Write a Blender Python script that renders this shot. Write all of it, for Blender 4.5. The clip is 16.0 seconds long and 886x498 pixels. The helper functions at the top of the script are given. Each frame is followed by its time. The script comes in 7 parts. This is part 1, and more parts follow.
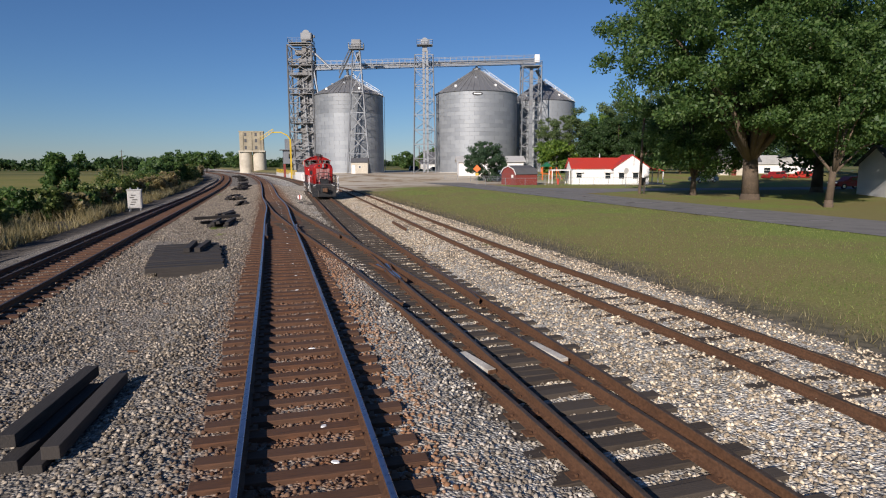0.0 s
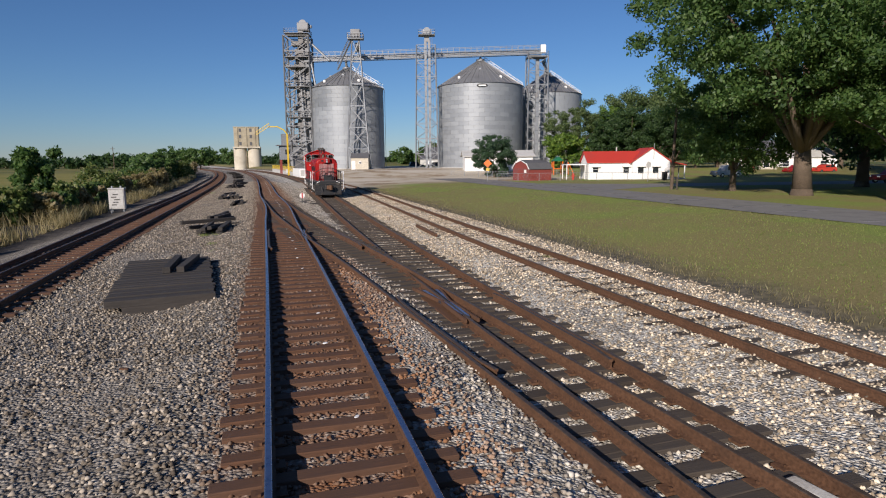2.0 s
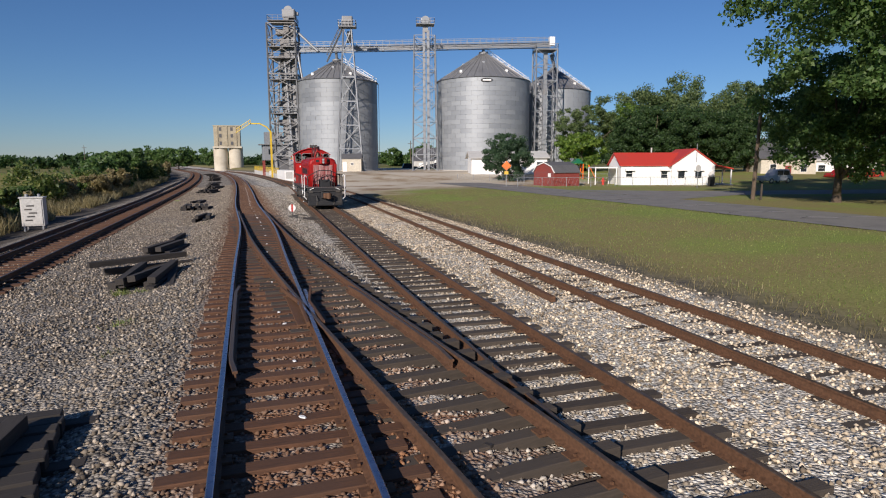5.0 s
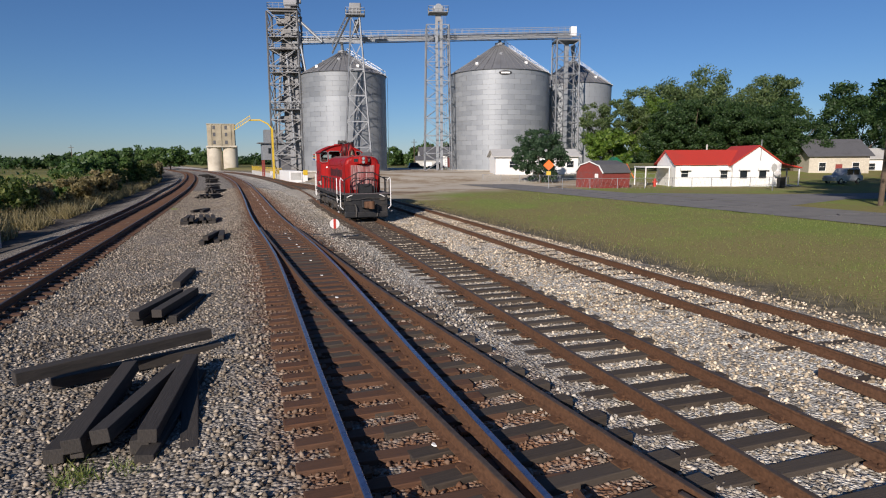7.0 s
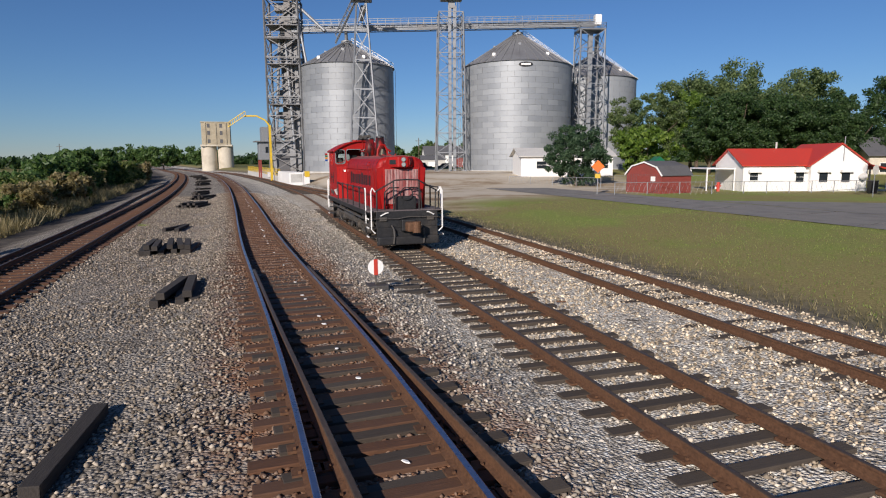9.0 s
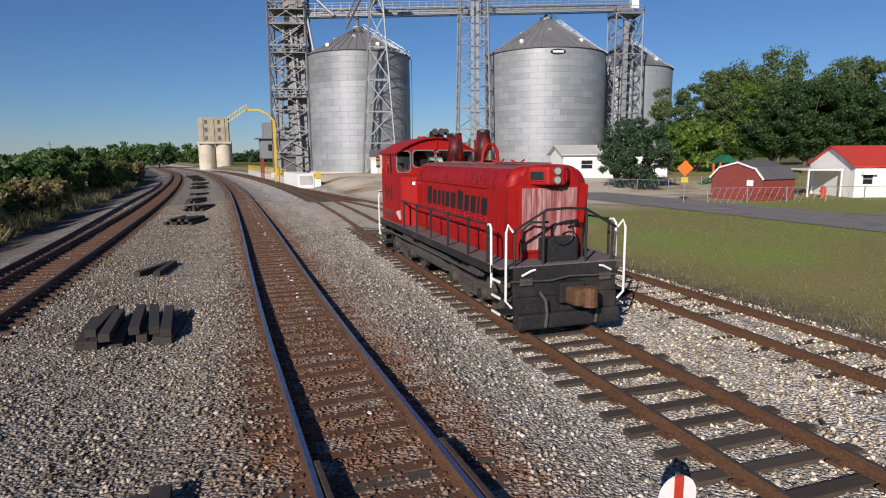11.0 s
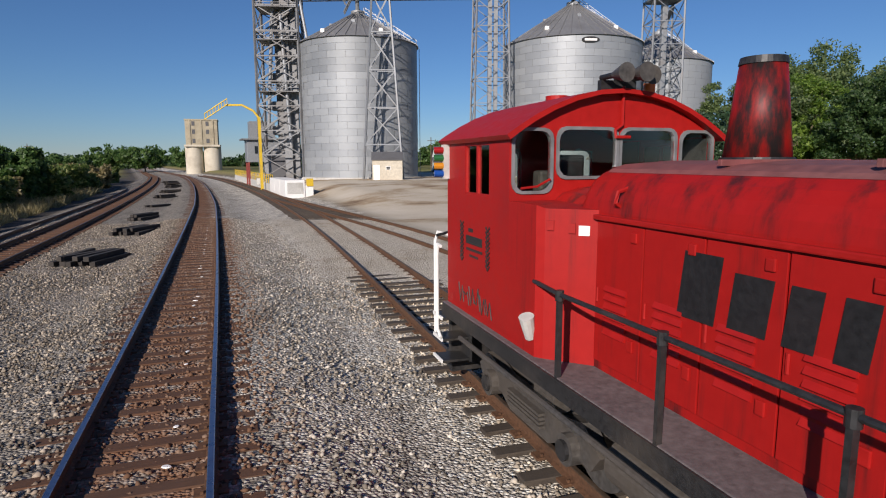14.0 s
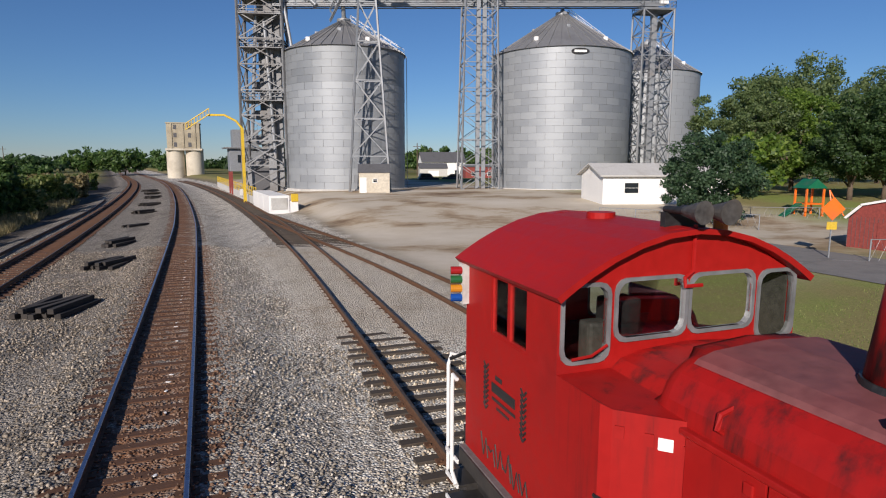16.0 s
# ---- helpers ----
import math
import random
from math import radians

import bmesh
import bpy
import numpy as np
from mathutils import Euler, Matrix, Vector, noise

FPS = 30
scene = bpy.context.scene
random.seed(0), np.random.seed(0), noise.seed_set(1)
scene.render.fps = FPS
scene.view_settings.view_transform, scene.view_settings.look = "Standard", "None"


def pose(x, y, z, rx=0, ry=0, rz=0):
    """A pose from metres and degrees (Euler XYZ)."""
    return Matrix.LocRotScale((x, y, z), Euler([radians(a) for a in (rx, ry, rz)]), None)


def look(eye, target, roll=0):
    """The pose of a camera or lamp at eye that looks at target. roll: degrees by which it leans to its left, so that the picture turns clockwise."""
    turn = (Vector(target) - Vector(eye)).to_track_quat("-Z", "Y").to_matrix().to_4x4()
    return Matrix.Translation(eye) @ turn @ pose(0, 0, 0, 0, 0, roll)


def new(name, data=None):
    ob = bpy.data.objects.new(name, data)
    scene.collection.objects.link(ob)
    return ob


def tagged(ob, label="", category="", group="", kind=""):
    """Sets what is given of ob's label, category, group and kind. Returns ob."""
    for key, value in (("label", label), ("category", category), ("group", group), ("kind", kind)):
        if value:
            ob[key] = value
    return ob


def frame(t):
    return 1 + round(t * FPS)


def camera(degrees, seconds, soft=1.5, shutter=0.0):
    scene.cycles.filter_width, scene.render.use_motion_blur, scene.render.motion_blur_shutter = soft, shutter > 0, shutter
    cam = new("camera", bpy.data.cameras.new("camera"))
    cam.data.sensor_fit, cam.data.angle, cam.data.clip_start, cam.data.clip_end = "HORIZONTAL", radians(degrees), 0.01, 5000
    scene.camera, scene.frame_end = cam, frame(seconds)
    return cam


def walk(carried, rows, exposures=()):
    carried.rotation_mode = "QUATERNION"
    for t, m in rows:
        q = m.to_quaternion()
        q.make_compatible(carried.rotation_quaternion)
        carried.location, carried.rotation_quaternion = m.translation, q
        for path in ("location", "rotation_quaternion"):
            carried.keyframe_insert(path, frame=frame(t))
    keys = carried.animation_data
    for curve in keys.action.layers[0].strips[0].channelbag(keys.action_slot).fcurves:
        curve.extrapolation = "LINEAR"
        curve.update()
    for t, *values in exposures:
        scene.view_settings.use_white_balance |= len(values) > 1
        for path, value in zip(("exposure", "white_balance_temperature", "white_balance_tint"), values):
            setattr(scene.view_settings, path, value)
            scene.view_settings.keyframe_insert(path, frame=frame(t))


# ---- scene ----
cam = camera(73.3, 16.0, soft=1.1)
PATH = [
    (0, (0.253, -0.169, 3.382), (0.303, 1.81, 3.097), -0.2),
    (0.5, (-0.112, 0.889, 3.355), (-0.059, 2.868, 3.071), -0.2),
    (1, (-0.614, 2.129, 3.301), (-0.557, 4.107, 3.015), -0.2),
    (1.5, (-1.127, 3.548, 3.263), (-1.067, 5.525, 2.969), -0.3),
    (2, (-1.511, 5.376, 3.233), (-1.447, 7.353, 2.934), -0.5),
    (2.5, (-1.809, 7.545, 3.224), (-1.738, 9.52, 2.919), -0.6),
    (3, (-1.999, 9.875, 3.277), (-1.923, 11.85, 2.973), -0.7),
    (5.3, (-5.037, 19.45, 3.138), (-4.914, 21.425, 2.846), -0.1),
    (5.5, (-5.484, 20.442, 3.142), (-5.358, 22.416, 2.85), -0.1),
    (6, (-6.556, 22.75, 3.151), (-6.423, 24.725, 2.862), -0.1),
    (6.5, (-7.504, 24.982, 3.162), (-7.366, 26.955, 2.87), -0.2),
    (7, (-8.32, 27.397, 3.143), (-8.178, 29.37, 2.848), -0.3),
    (7.5, (-8.88, 29.555, 3.186), (-8.738, 31.528, 2.89), -0.3),
    (8, (-9.476, 32.207, 3.21), (-9.328, 34.178, 2.908), -0.3),
    (8.5, (-9.92, 34.967, 3.205), (-9.769, 36.938, 2.904), -0.3),
    (9, (-10.555, 37.726, 3.248), (-10.404, 39.698, 2.951), -0.3),
    (11.5, (-14.223, 51.451, 3.629), (-14.066, 53.421, 3.319), -0.5),
    (12, (-14.584, 54.816, 3.653), (-14.426, 56.786, 3.346), -0.5),
    (12.5, (-15.04, 57.995, 3.754), (-14.88, 59.965, 3.449), -0.5),
    (13, (-15.27, 60.295, 3.791), (-15.108, 62.267, 3.493), -0.4),
    (13.5, (-15.132, 61.225, 3.595), (-14.966, 63.196, 3.3), -0.3),
    (14, (-14.999, 61.944, 3.414), (-14.828, 63.915, 3.123), -0.2),
    (14.5, (-15.054, 62.785, 3.312), (-14.877, 64.756, 3.025), -0.1),
    (15, (-15.142, 63.298, 3.655), (-14.952, 65.269, 3.37), 0.0),
    (15.5, (-15.206, 63.487, 4.251), (-15.001, 65.456, 3.966), 0.0),
    (16, (-15.251, 63.627, 4.84), (-15.029, 65.593, 4.553), 0.1),
]
walk(cam, [(t, look(eye, target, roll)) for t, eye, target, roll in PATH], ((0.0, 0.16, 5900, 15), (16.0, 0.16, 5900, 15)))

# ---- light ----
SUN = Vector((-0.41, -0.82, 0.40)).normalized()
world = bpy.data.worlds.new("sky_world")
scene.world = world
world.use_nodes = True
wn = world.node_tree
sky = wn.nodes.new("ShaderNodeTexSky")
sky.sky_type, sky.sun_disc = "NISHITA", False
sky.sun_elevation, sky.sun_rotation = math.asin(SUN.z), math.atan2(SUN.x, SUN.y)
sky.altitude, sky.air_density, sky.dust_density, sky.ozone_density = 200, 1.0, 0.0, 7.0
wn.nodes["Background"].inputs["Strength"].default_value = 0.062
wn.links.new(sky.outputs[0], wn.nodes["Background"].inputs["Color"])
lamp = bpy.data.lights.new("sun", "SUN")
lamp.energy, lamp.angle, lamp.color = 5.0, radians(0.55), (1.0, 0.87, 0.70)
sun = new("sun", lamp)
sun.matrix_world = look(SUN * 60, (0, 0, 0))


# ---- materials ----
def material(name):
    m = bpy.data.materials.new(name)
    m.use_nodes = True
    t = m.node_tree
    return m, t, t.nodes["Principled BSDF"]


def node(t, kind, **values):
    n = t.nodes.new(kind)
    for k, v in values.items():
        n.inputs[k.replace("_", " ")].default_value = v
    return n


def ramp(t, fac, stops):
    r = t.nodes.new("ShaderNodeValToRGB")
    e = r.color_ramp.elements
    while len(e) < len(stops):
        e.new(0.5)
    for i, (p, c) in enumerate(stops):
        e[i].position, e[i].color = p, (*c, 1)
    t.links.new(fac, r.inputs[0])
    return r.outputs[0]


def noise_tex(t, scale, detail=4.0, rough=0.55, coords=None):
    n = node(t, "ShaderNodeTexNoise", Scale=scale, Detail=detail, Roughness=rough)
    t.links.new(coords if coords else t.nodes.new("ShaderNodeNewGeometry").outputs["Position"], n.inputs["Vector"])
    return n.outputs["Fac"]


def mix(t, fac, a, b, blend="MIX"):
    m = t.nodes.new("ShaderNodeMix")
    m.data_type, m.blend_type = "RGBA", blend
    for sock, val in ((m.inputs[0], fac), (m.inputs[6], a), (m.inputs[7], b)):
        if hasattr(val, "is_linked"):
            t.links.new(val, sock)
        else:
            sock.default_value = val if isinstance(val, float) else (*val, 1)
    return m.outputs[2]


def calc(t, op, a, b=0.0, c=0.0):
    m = t.nodes.new("ShaderNodeMath")
    m.operation = op
    for i, v in enumerate((a, b, c)):
        if hasattr(v, "is_linked"):
            t.links.new(v, m.inputs[i])
        else:
            m.inputs[i].default_value = v
    return m.outputs[0]


def step(t, v, lo, hi):
    r = t.nodes.new("ShaderNodeMapRange")
    r.interpolation_type = "SMOOTHSTEP"
    t.links.new(v, r.inputs[0])
    r.inputs[1].default_value, r.inputs[2].default_value = lo, hi
    return r.outputs[0]


def bump(t, p, height, strength, distance):
    b = node(t, "ShaderNodeBump", Strength=strength, Distance=distance)
    t.links.new(height, b.inputs["Height"])
    t.links.new(b.outputs[0], p.inputs["Normal"])


def painted(name, colour, rough=0.5, metal=0.0, vary=0.25, scale=3.0, grime=(0.12, 0.1, 0.08), grime_at=0.62, relief=0.15, pieces=0.0):
    """A coated or weathered surface: a base colour, mottling, grime in patches, fine grain."""
    m, t, p = material(name)
    big, fine = noise_tex(t, scale * 0.3), noise_tex(t, scale * 6.0, 6.0)
    dark = tuple(c * (1 - vary) for c in colour)
    light = tuple(min(1.0, c * (1 + vary)) for c in colour)
    c = ramp(t, fine, [(0.3, dark), (0.7, light)])
    g = step(t, big, grime_at - 0.12, grime_at + 0.15)
    c = mix(t, calc(t, "MULTIPLY", g, 0.55), c, grime)
    if pieces:
        o = t.nodes.new("ShaderNodeObjectInfo").outputs["Random"]
        h = node(t, "ShaderNodeHueSaturation", Saturation=1.0)
        t.links.new(calc(t, "MULTIPLY_ADD", o, pieces, 1 - pieces / 2), h.inputs["Value"])
        t.links.new(c, h.inputs["Color"])
        c = h.outputs[0]
    t.links.new(c, p.inputs["Base Color"])
    t.links.new(calc(t, "MULTIPLY_ADD", fine, 0.3, rough - 0.15), p.inputs["Roughness"])
    p.inputs["Metallic"].default_value = metal
    bump(t, p, fine, relief, 0.01)
    return m


def leafy(name, a, b, c):
    m, t, p = material(name)
    r = t.nodes.new("ShaderNodeNewGeometry").outputs["Random Per Island"]
    t.links.new(ramp(t, r, [(0.0, a), (0.55, b), (1.0, c)]), p.inputs["Base Color"])
    p.inputs["Roughness"].default_value = 0.55
    tl, mx = t.nodes.new("ShaderNodeBsdfTranslucent"), t.nodes.new("ShaderNodeMixShader")
    mx.inputs[0].default_value = 0.45
    t.links.new(ramp(t, r, [(0.0, tuple(v * 1.9 for v in a)), (0.55, tuple(v * 1.9 for v in b)), (1.0, tuple(v * 1.7 for v in c))]), tl.inputs["Color"])
    t.links.new(p.outputs[0], mx.inputs[1]), t.links.new(tl.outputs[0], mx.inputs[2])
    t.links.new(mx.outputs[0], t.nodes["Material Output"].inputs["Surface"])
    return m


def glassy(name, colour=(0.02, 0.025, 0.03)):
    m, t, p = material(name)
    p.inputs["Base Color"].default_value = (*colour, 1)
    p.inputs["Roughness"].default_value = 0.06
    p.inputs["Specular IOR Level"].default_value = 0.6
    return m


def stone_colours(t, cell, tint):
    hi = [tuple(min(1, c * k) for c in tint) for k in (0.35, 0.8, 1.1, 1.45)]
    return ramp(t, cell, [(0.0, hi[0]), (0.35, hi[1]), (0.7, hi[2]), (1.0, hi[3])])


def ground_material():
    m, t, p = material("ground_cover")
    pos = t.nodes.new("ShaderNodeNewGeometry").outputs["Position"]

    def attr(name):
        a = t.nodes.new("ShaderNodeAttribute")
        a.attribute_name = name
        return a.outputs["Fac"]

    wob = calc(t, "MULTIPLY_ADD", noise_tex(t, 0.55, 5, 0.6, pos), 3.0, -1.5)
    s = calc(t, "ADD", attr("side"), wob)
    lot = attr("lot")
    # crushed stone
    v = node(t, "ShaderNodeTexVoronoi", Scale=20.0, Randomness=1.0)
    t.links.new(pos, v.inputs["Vector"])
    sep = t.nodes.new("ShaderNodeSeparateColor")
    t.links.new(v.outputs["Color"], sep.inputs[0])
    broad = noise_tex(t, 0.35, 5, 0.6, pos)
    warm = stone_colours(t, sep.outputs[0], (0.82, 0.75, 0.63))
    grey = stone_colours(t, sep.outputs[0], (0.37, 0.335, 0.285))
    ballast = mix(t, step(t, s, -2.5, 5.0), grey, warm)
    ballast = mix(t, calc(t, "MULTIPLY", step(t, broad, 0.5, 0.75), calc(t, "MULTIPLY_ADD", step(t, s, 0.0, 6.0), -0.35, 0.5)), ballast, (0.10, 0.08, 0.06))
    rut = node(t, "ShaderNodeMapping", Rotation=(0.0, 0.0, -0.26), Scale=(1.6, 0.22, 1.0))
    t.links.new(pos, rut.inputs[0])
    ballast = mix(t, calc(t, "MULTIPLY", step(t, noise_tex(t, 1.0, 6, 0.65, rut.outputs[0]), 0.48, 0.66), 0.4), ballast, (0.12, 0.10, 0.08))
    # shade in the crevices between stones, mixed into the ballast colour
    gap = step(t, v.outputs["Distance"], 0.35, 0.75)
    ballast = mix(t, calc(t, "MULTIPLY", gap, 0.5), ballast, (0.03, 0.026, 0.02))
    rust = calc(t, "MULTIPLY", step(t, attr("rust"), 0.1, 0.9), step(t, noise_tex(t, 1.6, 5, 0.6, pos), 0.3, 0.62))
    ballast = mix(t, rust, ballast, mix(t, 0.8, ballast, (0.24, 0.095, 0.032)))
    # mown grass
    gn, gf = noise_tex(t, 0.12, 6, 0.62, pos), noise_tex(t, 14.0, 6, 0.7, pos)
    grass = ramp(t, gf, [(0.25, (0.11, 0.15, 0.028)), (0.55, (0.235, 0.28, 0.07)), (0.8, (0.36, 0.37, 0.12))])
    dry = ramp(t, gf, [(0.25, (0.15, 0.12, 0.045)), (0.75, (0.34, 0.28, 0.13))])
    grass = mix(t, calc(t, "MULTIPLY", step(t, gn, 0.38, 0.58), 0.8), grass, dry)
    verge = mix(t, step(t, noise_tex(t, 3.0, 6, 0.7, pos), 0.4, 0.6), (0.09, 0.08, 0.065), (0.19, 0.165, 0.115))
    grass = mix(t, step(t, s, 11.0, 13.8), verge, mix(t, step(t, s, 12.5, 18.0), mix(t, 0.75, grass, dry), grass))
    # packed earth yard
    ym = node(t, "ShaderNodeMapping", Scale=(0.10, 0.13, 0.1))
    t.links.new(pos, ym.inputs[0])
    yn = noise_tex(t, 1.0, 8, 0.66, ym.outputs[0])
    yard = ramp(t, yn, [(0.34, (0.15, 0.09, 0.05)), (0.42, (0.36, 0.27, 0.17)), (0.50, (0.54, 0.47, 0.36)), (0.7, (0.64, 0.58, 0.48))])
    yard = mix(t, calc(t, "MULTIPLY", noise_tex(t, 9.0, 6, 0.7, pos), 0.3), yard, (0.33, 0.29, 0.23))
    # cinders and rough field
    cinder = ramp(t, noise_tex(t, 1.3, 7, 0.7, pos), [(0.3, (0.03, 0.027, 0.024)), (0.55, (0.10, 0.088, 0.075)), (0.8, (0.2, 0.17, 0.13))])
    field = ramp(t, noise_tex(t, 0.05, 7, 0.6, pos), [(0.3, (0.17, 0.18, 0.045)), (0.6, (0.25, 0.22, 0.07)), (0.8, (0.12, 0.14, 0.04))])
    left = mix(t, step(t, s, -19.0, -15.5), field, cinder)
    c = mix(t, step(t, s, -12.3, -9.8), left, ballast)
    c = mix(t, step(t, s, 10.3, 11.2), c, grass)
    c = mix(t, lot, c, yard)
    far = mix(t, step(t, noise_tex(t, 0.02, 5, 0.6, pos), 0.35, 0.65), (0.10, 0.12, 0.035), (0.22, 0.19, 0.07))
    c = mix(t, attr("far"), c, far)
    t.links.new(c, p.inputs["Base Color"])
    p.inputs["Roughness"].default_value = 0.95
    p.inputs["Specular IOR Level"].default_value = 0.15
    stones = calc(t, "MULTIPLY", calc(t, "SUBTRACT", 1.0, v.outputs["Distance"]), calc(t, "MULTIPLY", step(t, s, -12.3, -9.8), calc(t, "SUBTRACT", 1.0, step(t, s, 10.3, 11.2))))
    bump(t, p, calc(t, "ADD", stones, calc(t, "MULTIPLY", gf, 0.5)), 1.0, 0.05)
    return m


def stone_material():
    m, t, p = material("ballast_stone")
    r = t.nodes.new("ShaderNodeNewGeometry").outputs["Random Per Island"]
    c = ramp(t, r, [(0.0, (0.06, 0.05, 0.042)), (0.3, (0.22, 0.19, 0.15)), (0.7, (0.42, 0.375, 0.31)), (1.0, (0.78, 0.72, 0.62))])
    c = mix(t, calc(t, "MULTIPLY", noise_tex(t, 60.0), 0.4), c, (0.16, 0.14, 0.11))
    a = t.nodes.new("ShaderNodeAttribute")
    a.attribute_name = "side"
    inside = calc(t, "SUBTRACT", 1.0, step(t, calc(t, "ABSOLUTE", a.outputs["Fac"]), 0.9, 1.9))
    c = mix(t, calc(t, "MULTIPLY", inside, 0.75), c, (0.17, 0.075, 0.032))
    where = node(t, "ShaderNodeSeparateXYZ")
    t.links.new(t.nodes.new("ShaderNodeNewGeometry").outputs["Position"], where.inputs[0])
    early = calc(t, "SUBTRACT", 1.0, step(t, where.outputs[1], 22.0, 40.0))
    strip = calc(t, "MULTIPLY", step(t, a.outputs["Fac"], 0.5, 1.0), calc(t, "SUBTRACT", 1.0, step(t, a.outputs["Fac"], 1.5, 2.4)))
    c = mix(t, calc(t, "MULTIPLY", calc(t, "MULTIPLY", strip, early), 0.6), c, (0.34, 0.15, 0.055))
    c = mix(t, step(t, a.outputs["Fac"], 3.0, 5.6), c, mix(t, 1.0, c, (1.5, 1.39, 1.2), "MULTIPLY"))
    c = mix(t, calc(t, "SUBTRACT", 1.0, step(t, a.outputs["Fac"], -1.2, 2.5)), c, mix(t, 1.0, c, (0.80, 0.75, 0.69), "MULTIPLY"))
    t.links.new(c, p.inputs["Base Color"])
    p.inputs["Roughness"].default_value = 0.9
    return m


def wood_tie(name, a, b, grey):
    m, t, p = material(name)
    co = t.nodes.new("ShaderNodeTexCoord").outputs["Object"]
    mp = node(t, "ShaderNodeMapping", Scale=(1.5, 26.0, 12.0))
    t.links.new(co, mp.inputs[0])
    g = noise_tex(t, 2.0, 7, 0.65, mp.outputs[0])
    o = t.nodes.new("ShaderNodeObjectInfo").outputs["Random"]
    c = ramp(t, g, [(0.3, a), (0.7, b)])
    c = mix(t, calc(t, "MULTIPLY", o, 0.55), c, grey)
    t.links.new(c, p.inputs["Base Color"])
    p.inputs["Roughness"].default_value = 0.85
    bump(t, p, g, 0.6, 0.012)
    return m


def silo_steel(name, tone=0.33):
    m, t, p = material(name)
    o = t.nodes.new("ShaderNodeObjectInfo").outputs["Random"]
    z = t.nodes.new("ShaderNodeSeparateXYZ")
    t.links.new(t.nodes.new("ShaderNodeNewGeometry").outputs["Position"], z.inputs[0])
    n = noise_tex(t, 0.7, 6, 0.6)
    c = ramp(t, calc(t, "MULTIPLY_ADD", n, 0.22, calc(t, "MULTIPLY_ADD", o, 0.30, 0.25)), [(0.2, (tone * 0.70, tone * 0.75, tone * 0.80)), (0.8, (tone * 1.10, tone * 1.16, tone * 1.20))])
    t.links.new(c, p.inputs["Base Color"])
    p.inputs["Metallic"].default_value = 0.3
    t.links.new(calc(t, "MULTIPLY_ADD", o, 0.1, 0.5), p.inputs["Roughness"])
    w = node(t, "ShaderNodeTexWave", Scale=2.2, Distortion=0.0)
    w.bands_direction = "Z"
    t.links.new(t.nodes.new("ShaderNodeNewGeometry").outputs["Position"], w.inputs[0])
    bump(t, p, w.outputs["Fac"], 0.12, 0.01)
    return m


M_GROUND, M_STONE = ground_material(), stone_material()
M_TIE = wood_tie("oiled_tie", (0.022, 0.017, 0.013), (0.075, 0.056, 0.04), (0.085, 0.07, 0.055))
M_TIE_RUSTY = wood_tie("rust_stained_tie", (0.035, 0.018, 0.010), (0.15, 0.066, 0.030), (0.10, 0.055, 0.033))
M_TIE_OLD = wood_tie("black_old_tie", (0.012, 0.011, 0.010), (0.05, 0.042, 0.036), (0.06, 0.05, 0.042))
M_RAIL = painted("rusty_rail", (0.13, 0.066, 0.034), 0.75, 0.25, 0.35, 4.0, (0.05, 0.03, 0.02))
M_HEAD = painted("worn_rail_head", (0.30, 0.33, 0.42), 0.3, 0.95, 0.12, 2.0, (0.16, 0.15, 0.17))
M_HEAD_DULL = painted("dull_rail_head", (0.13, 0.093, 0.065), 0.5, 0.6, 0.25, 2.0, (0.10, 0.06, 0.04))
M_RED = painted("red_enamel", (0.33, 0.0085, 0.006), 0.5, 0.0, 0.10, 1.5, (0.20, 0.012, 0.012), 0.62, 0.05)
M_RED.node_tree.nodes["Principled BSDF"].inputs["Specular IOR Level"].default_value = 0.25
M_RED.node_tree.nodes["Principled BSDF"].inputs["Specular IOR Level"].default_value = 0.3
M_RED_DUSTY = painted("sooty_red_enamel", (0.17, 0.065, 0.062), 0.7, 0.0, 0.25, 1.2, (0.28, 0.05, 0.05), 0.5, 0.08)
M_FADED = painted("faded_shutter", (0.42, 0.20, 0.19), 0.6, 0.2, 0.35, 2.5, (0.26, 0.03, 0.03), 0.52, 0.1)
M_BLACK = painted("black_iron", (0.022, 0.022, 0.023), 0.5, 0.1, 0.4, 3.0, (0.09, 0.075, 0.06), 0.6)
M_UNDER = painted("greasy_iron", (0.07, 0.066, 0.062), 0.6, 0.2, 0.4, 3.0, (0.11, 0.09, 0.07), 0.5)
M_DECK = painted("dusty_deck", (0.12, 0.10, 0.10), 0.8, 0.0, 0.3, 3.0, (0.2, 0.17, 0.16))
M_WHITE = painted("white_paint", (0.80, 0.79, 0.76), 0.5, 0.0, 0.06, 2.0, (0.55, 0.5, 0.44), 0.7, 0.05)
M_CREAM = painted("cream_concrete", (0.55, 0.50, 0.40), 0.9, 0.0, 0.15, 0.8, (0.33, 0.28, 0.2), 0.55)
M_TAN = painted("stained_concrete", (0.40, 0.35, 0.25), 0.9, 0.0, 0.2, 0.8, (0.2, 0.17, 0.12), 0.52)
M_CONC = painted("pale_concrete", (0.50, 0.49, 0.46), 0.85, 0.0, 0.15, 1.5, (0.3, 0.28, 0.24))
M_GALV = painted("galvanised_steel", (0.27, 0.285, 0.30), 0.55, 0.35, 0.2, 1.5, (0.25, 0.22, 0.19), 0.6)
M_DARKSTEEL = painted("weathered_leg_casing", (0.23, 0.235, 0.24), 0.6, 0.4, 0.25, 0.8, (0.12, 0.105, 0.09), 0.5)
M_SILO = silo_steel("galvanised_sheet")
M_SILO_TOP = silo_steel("plain_upper_sheet", 0.27)
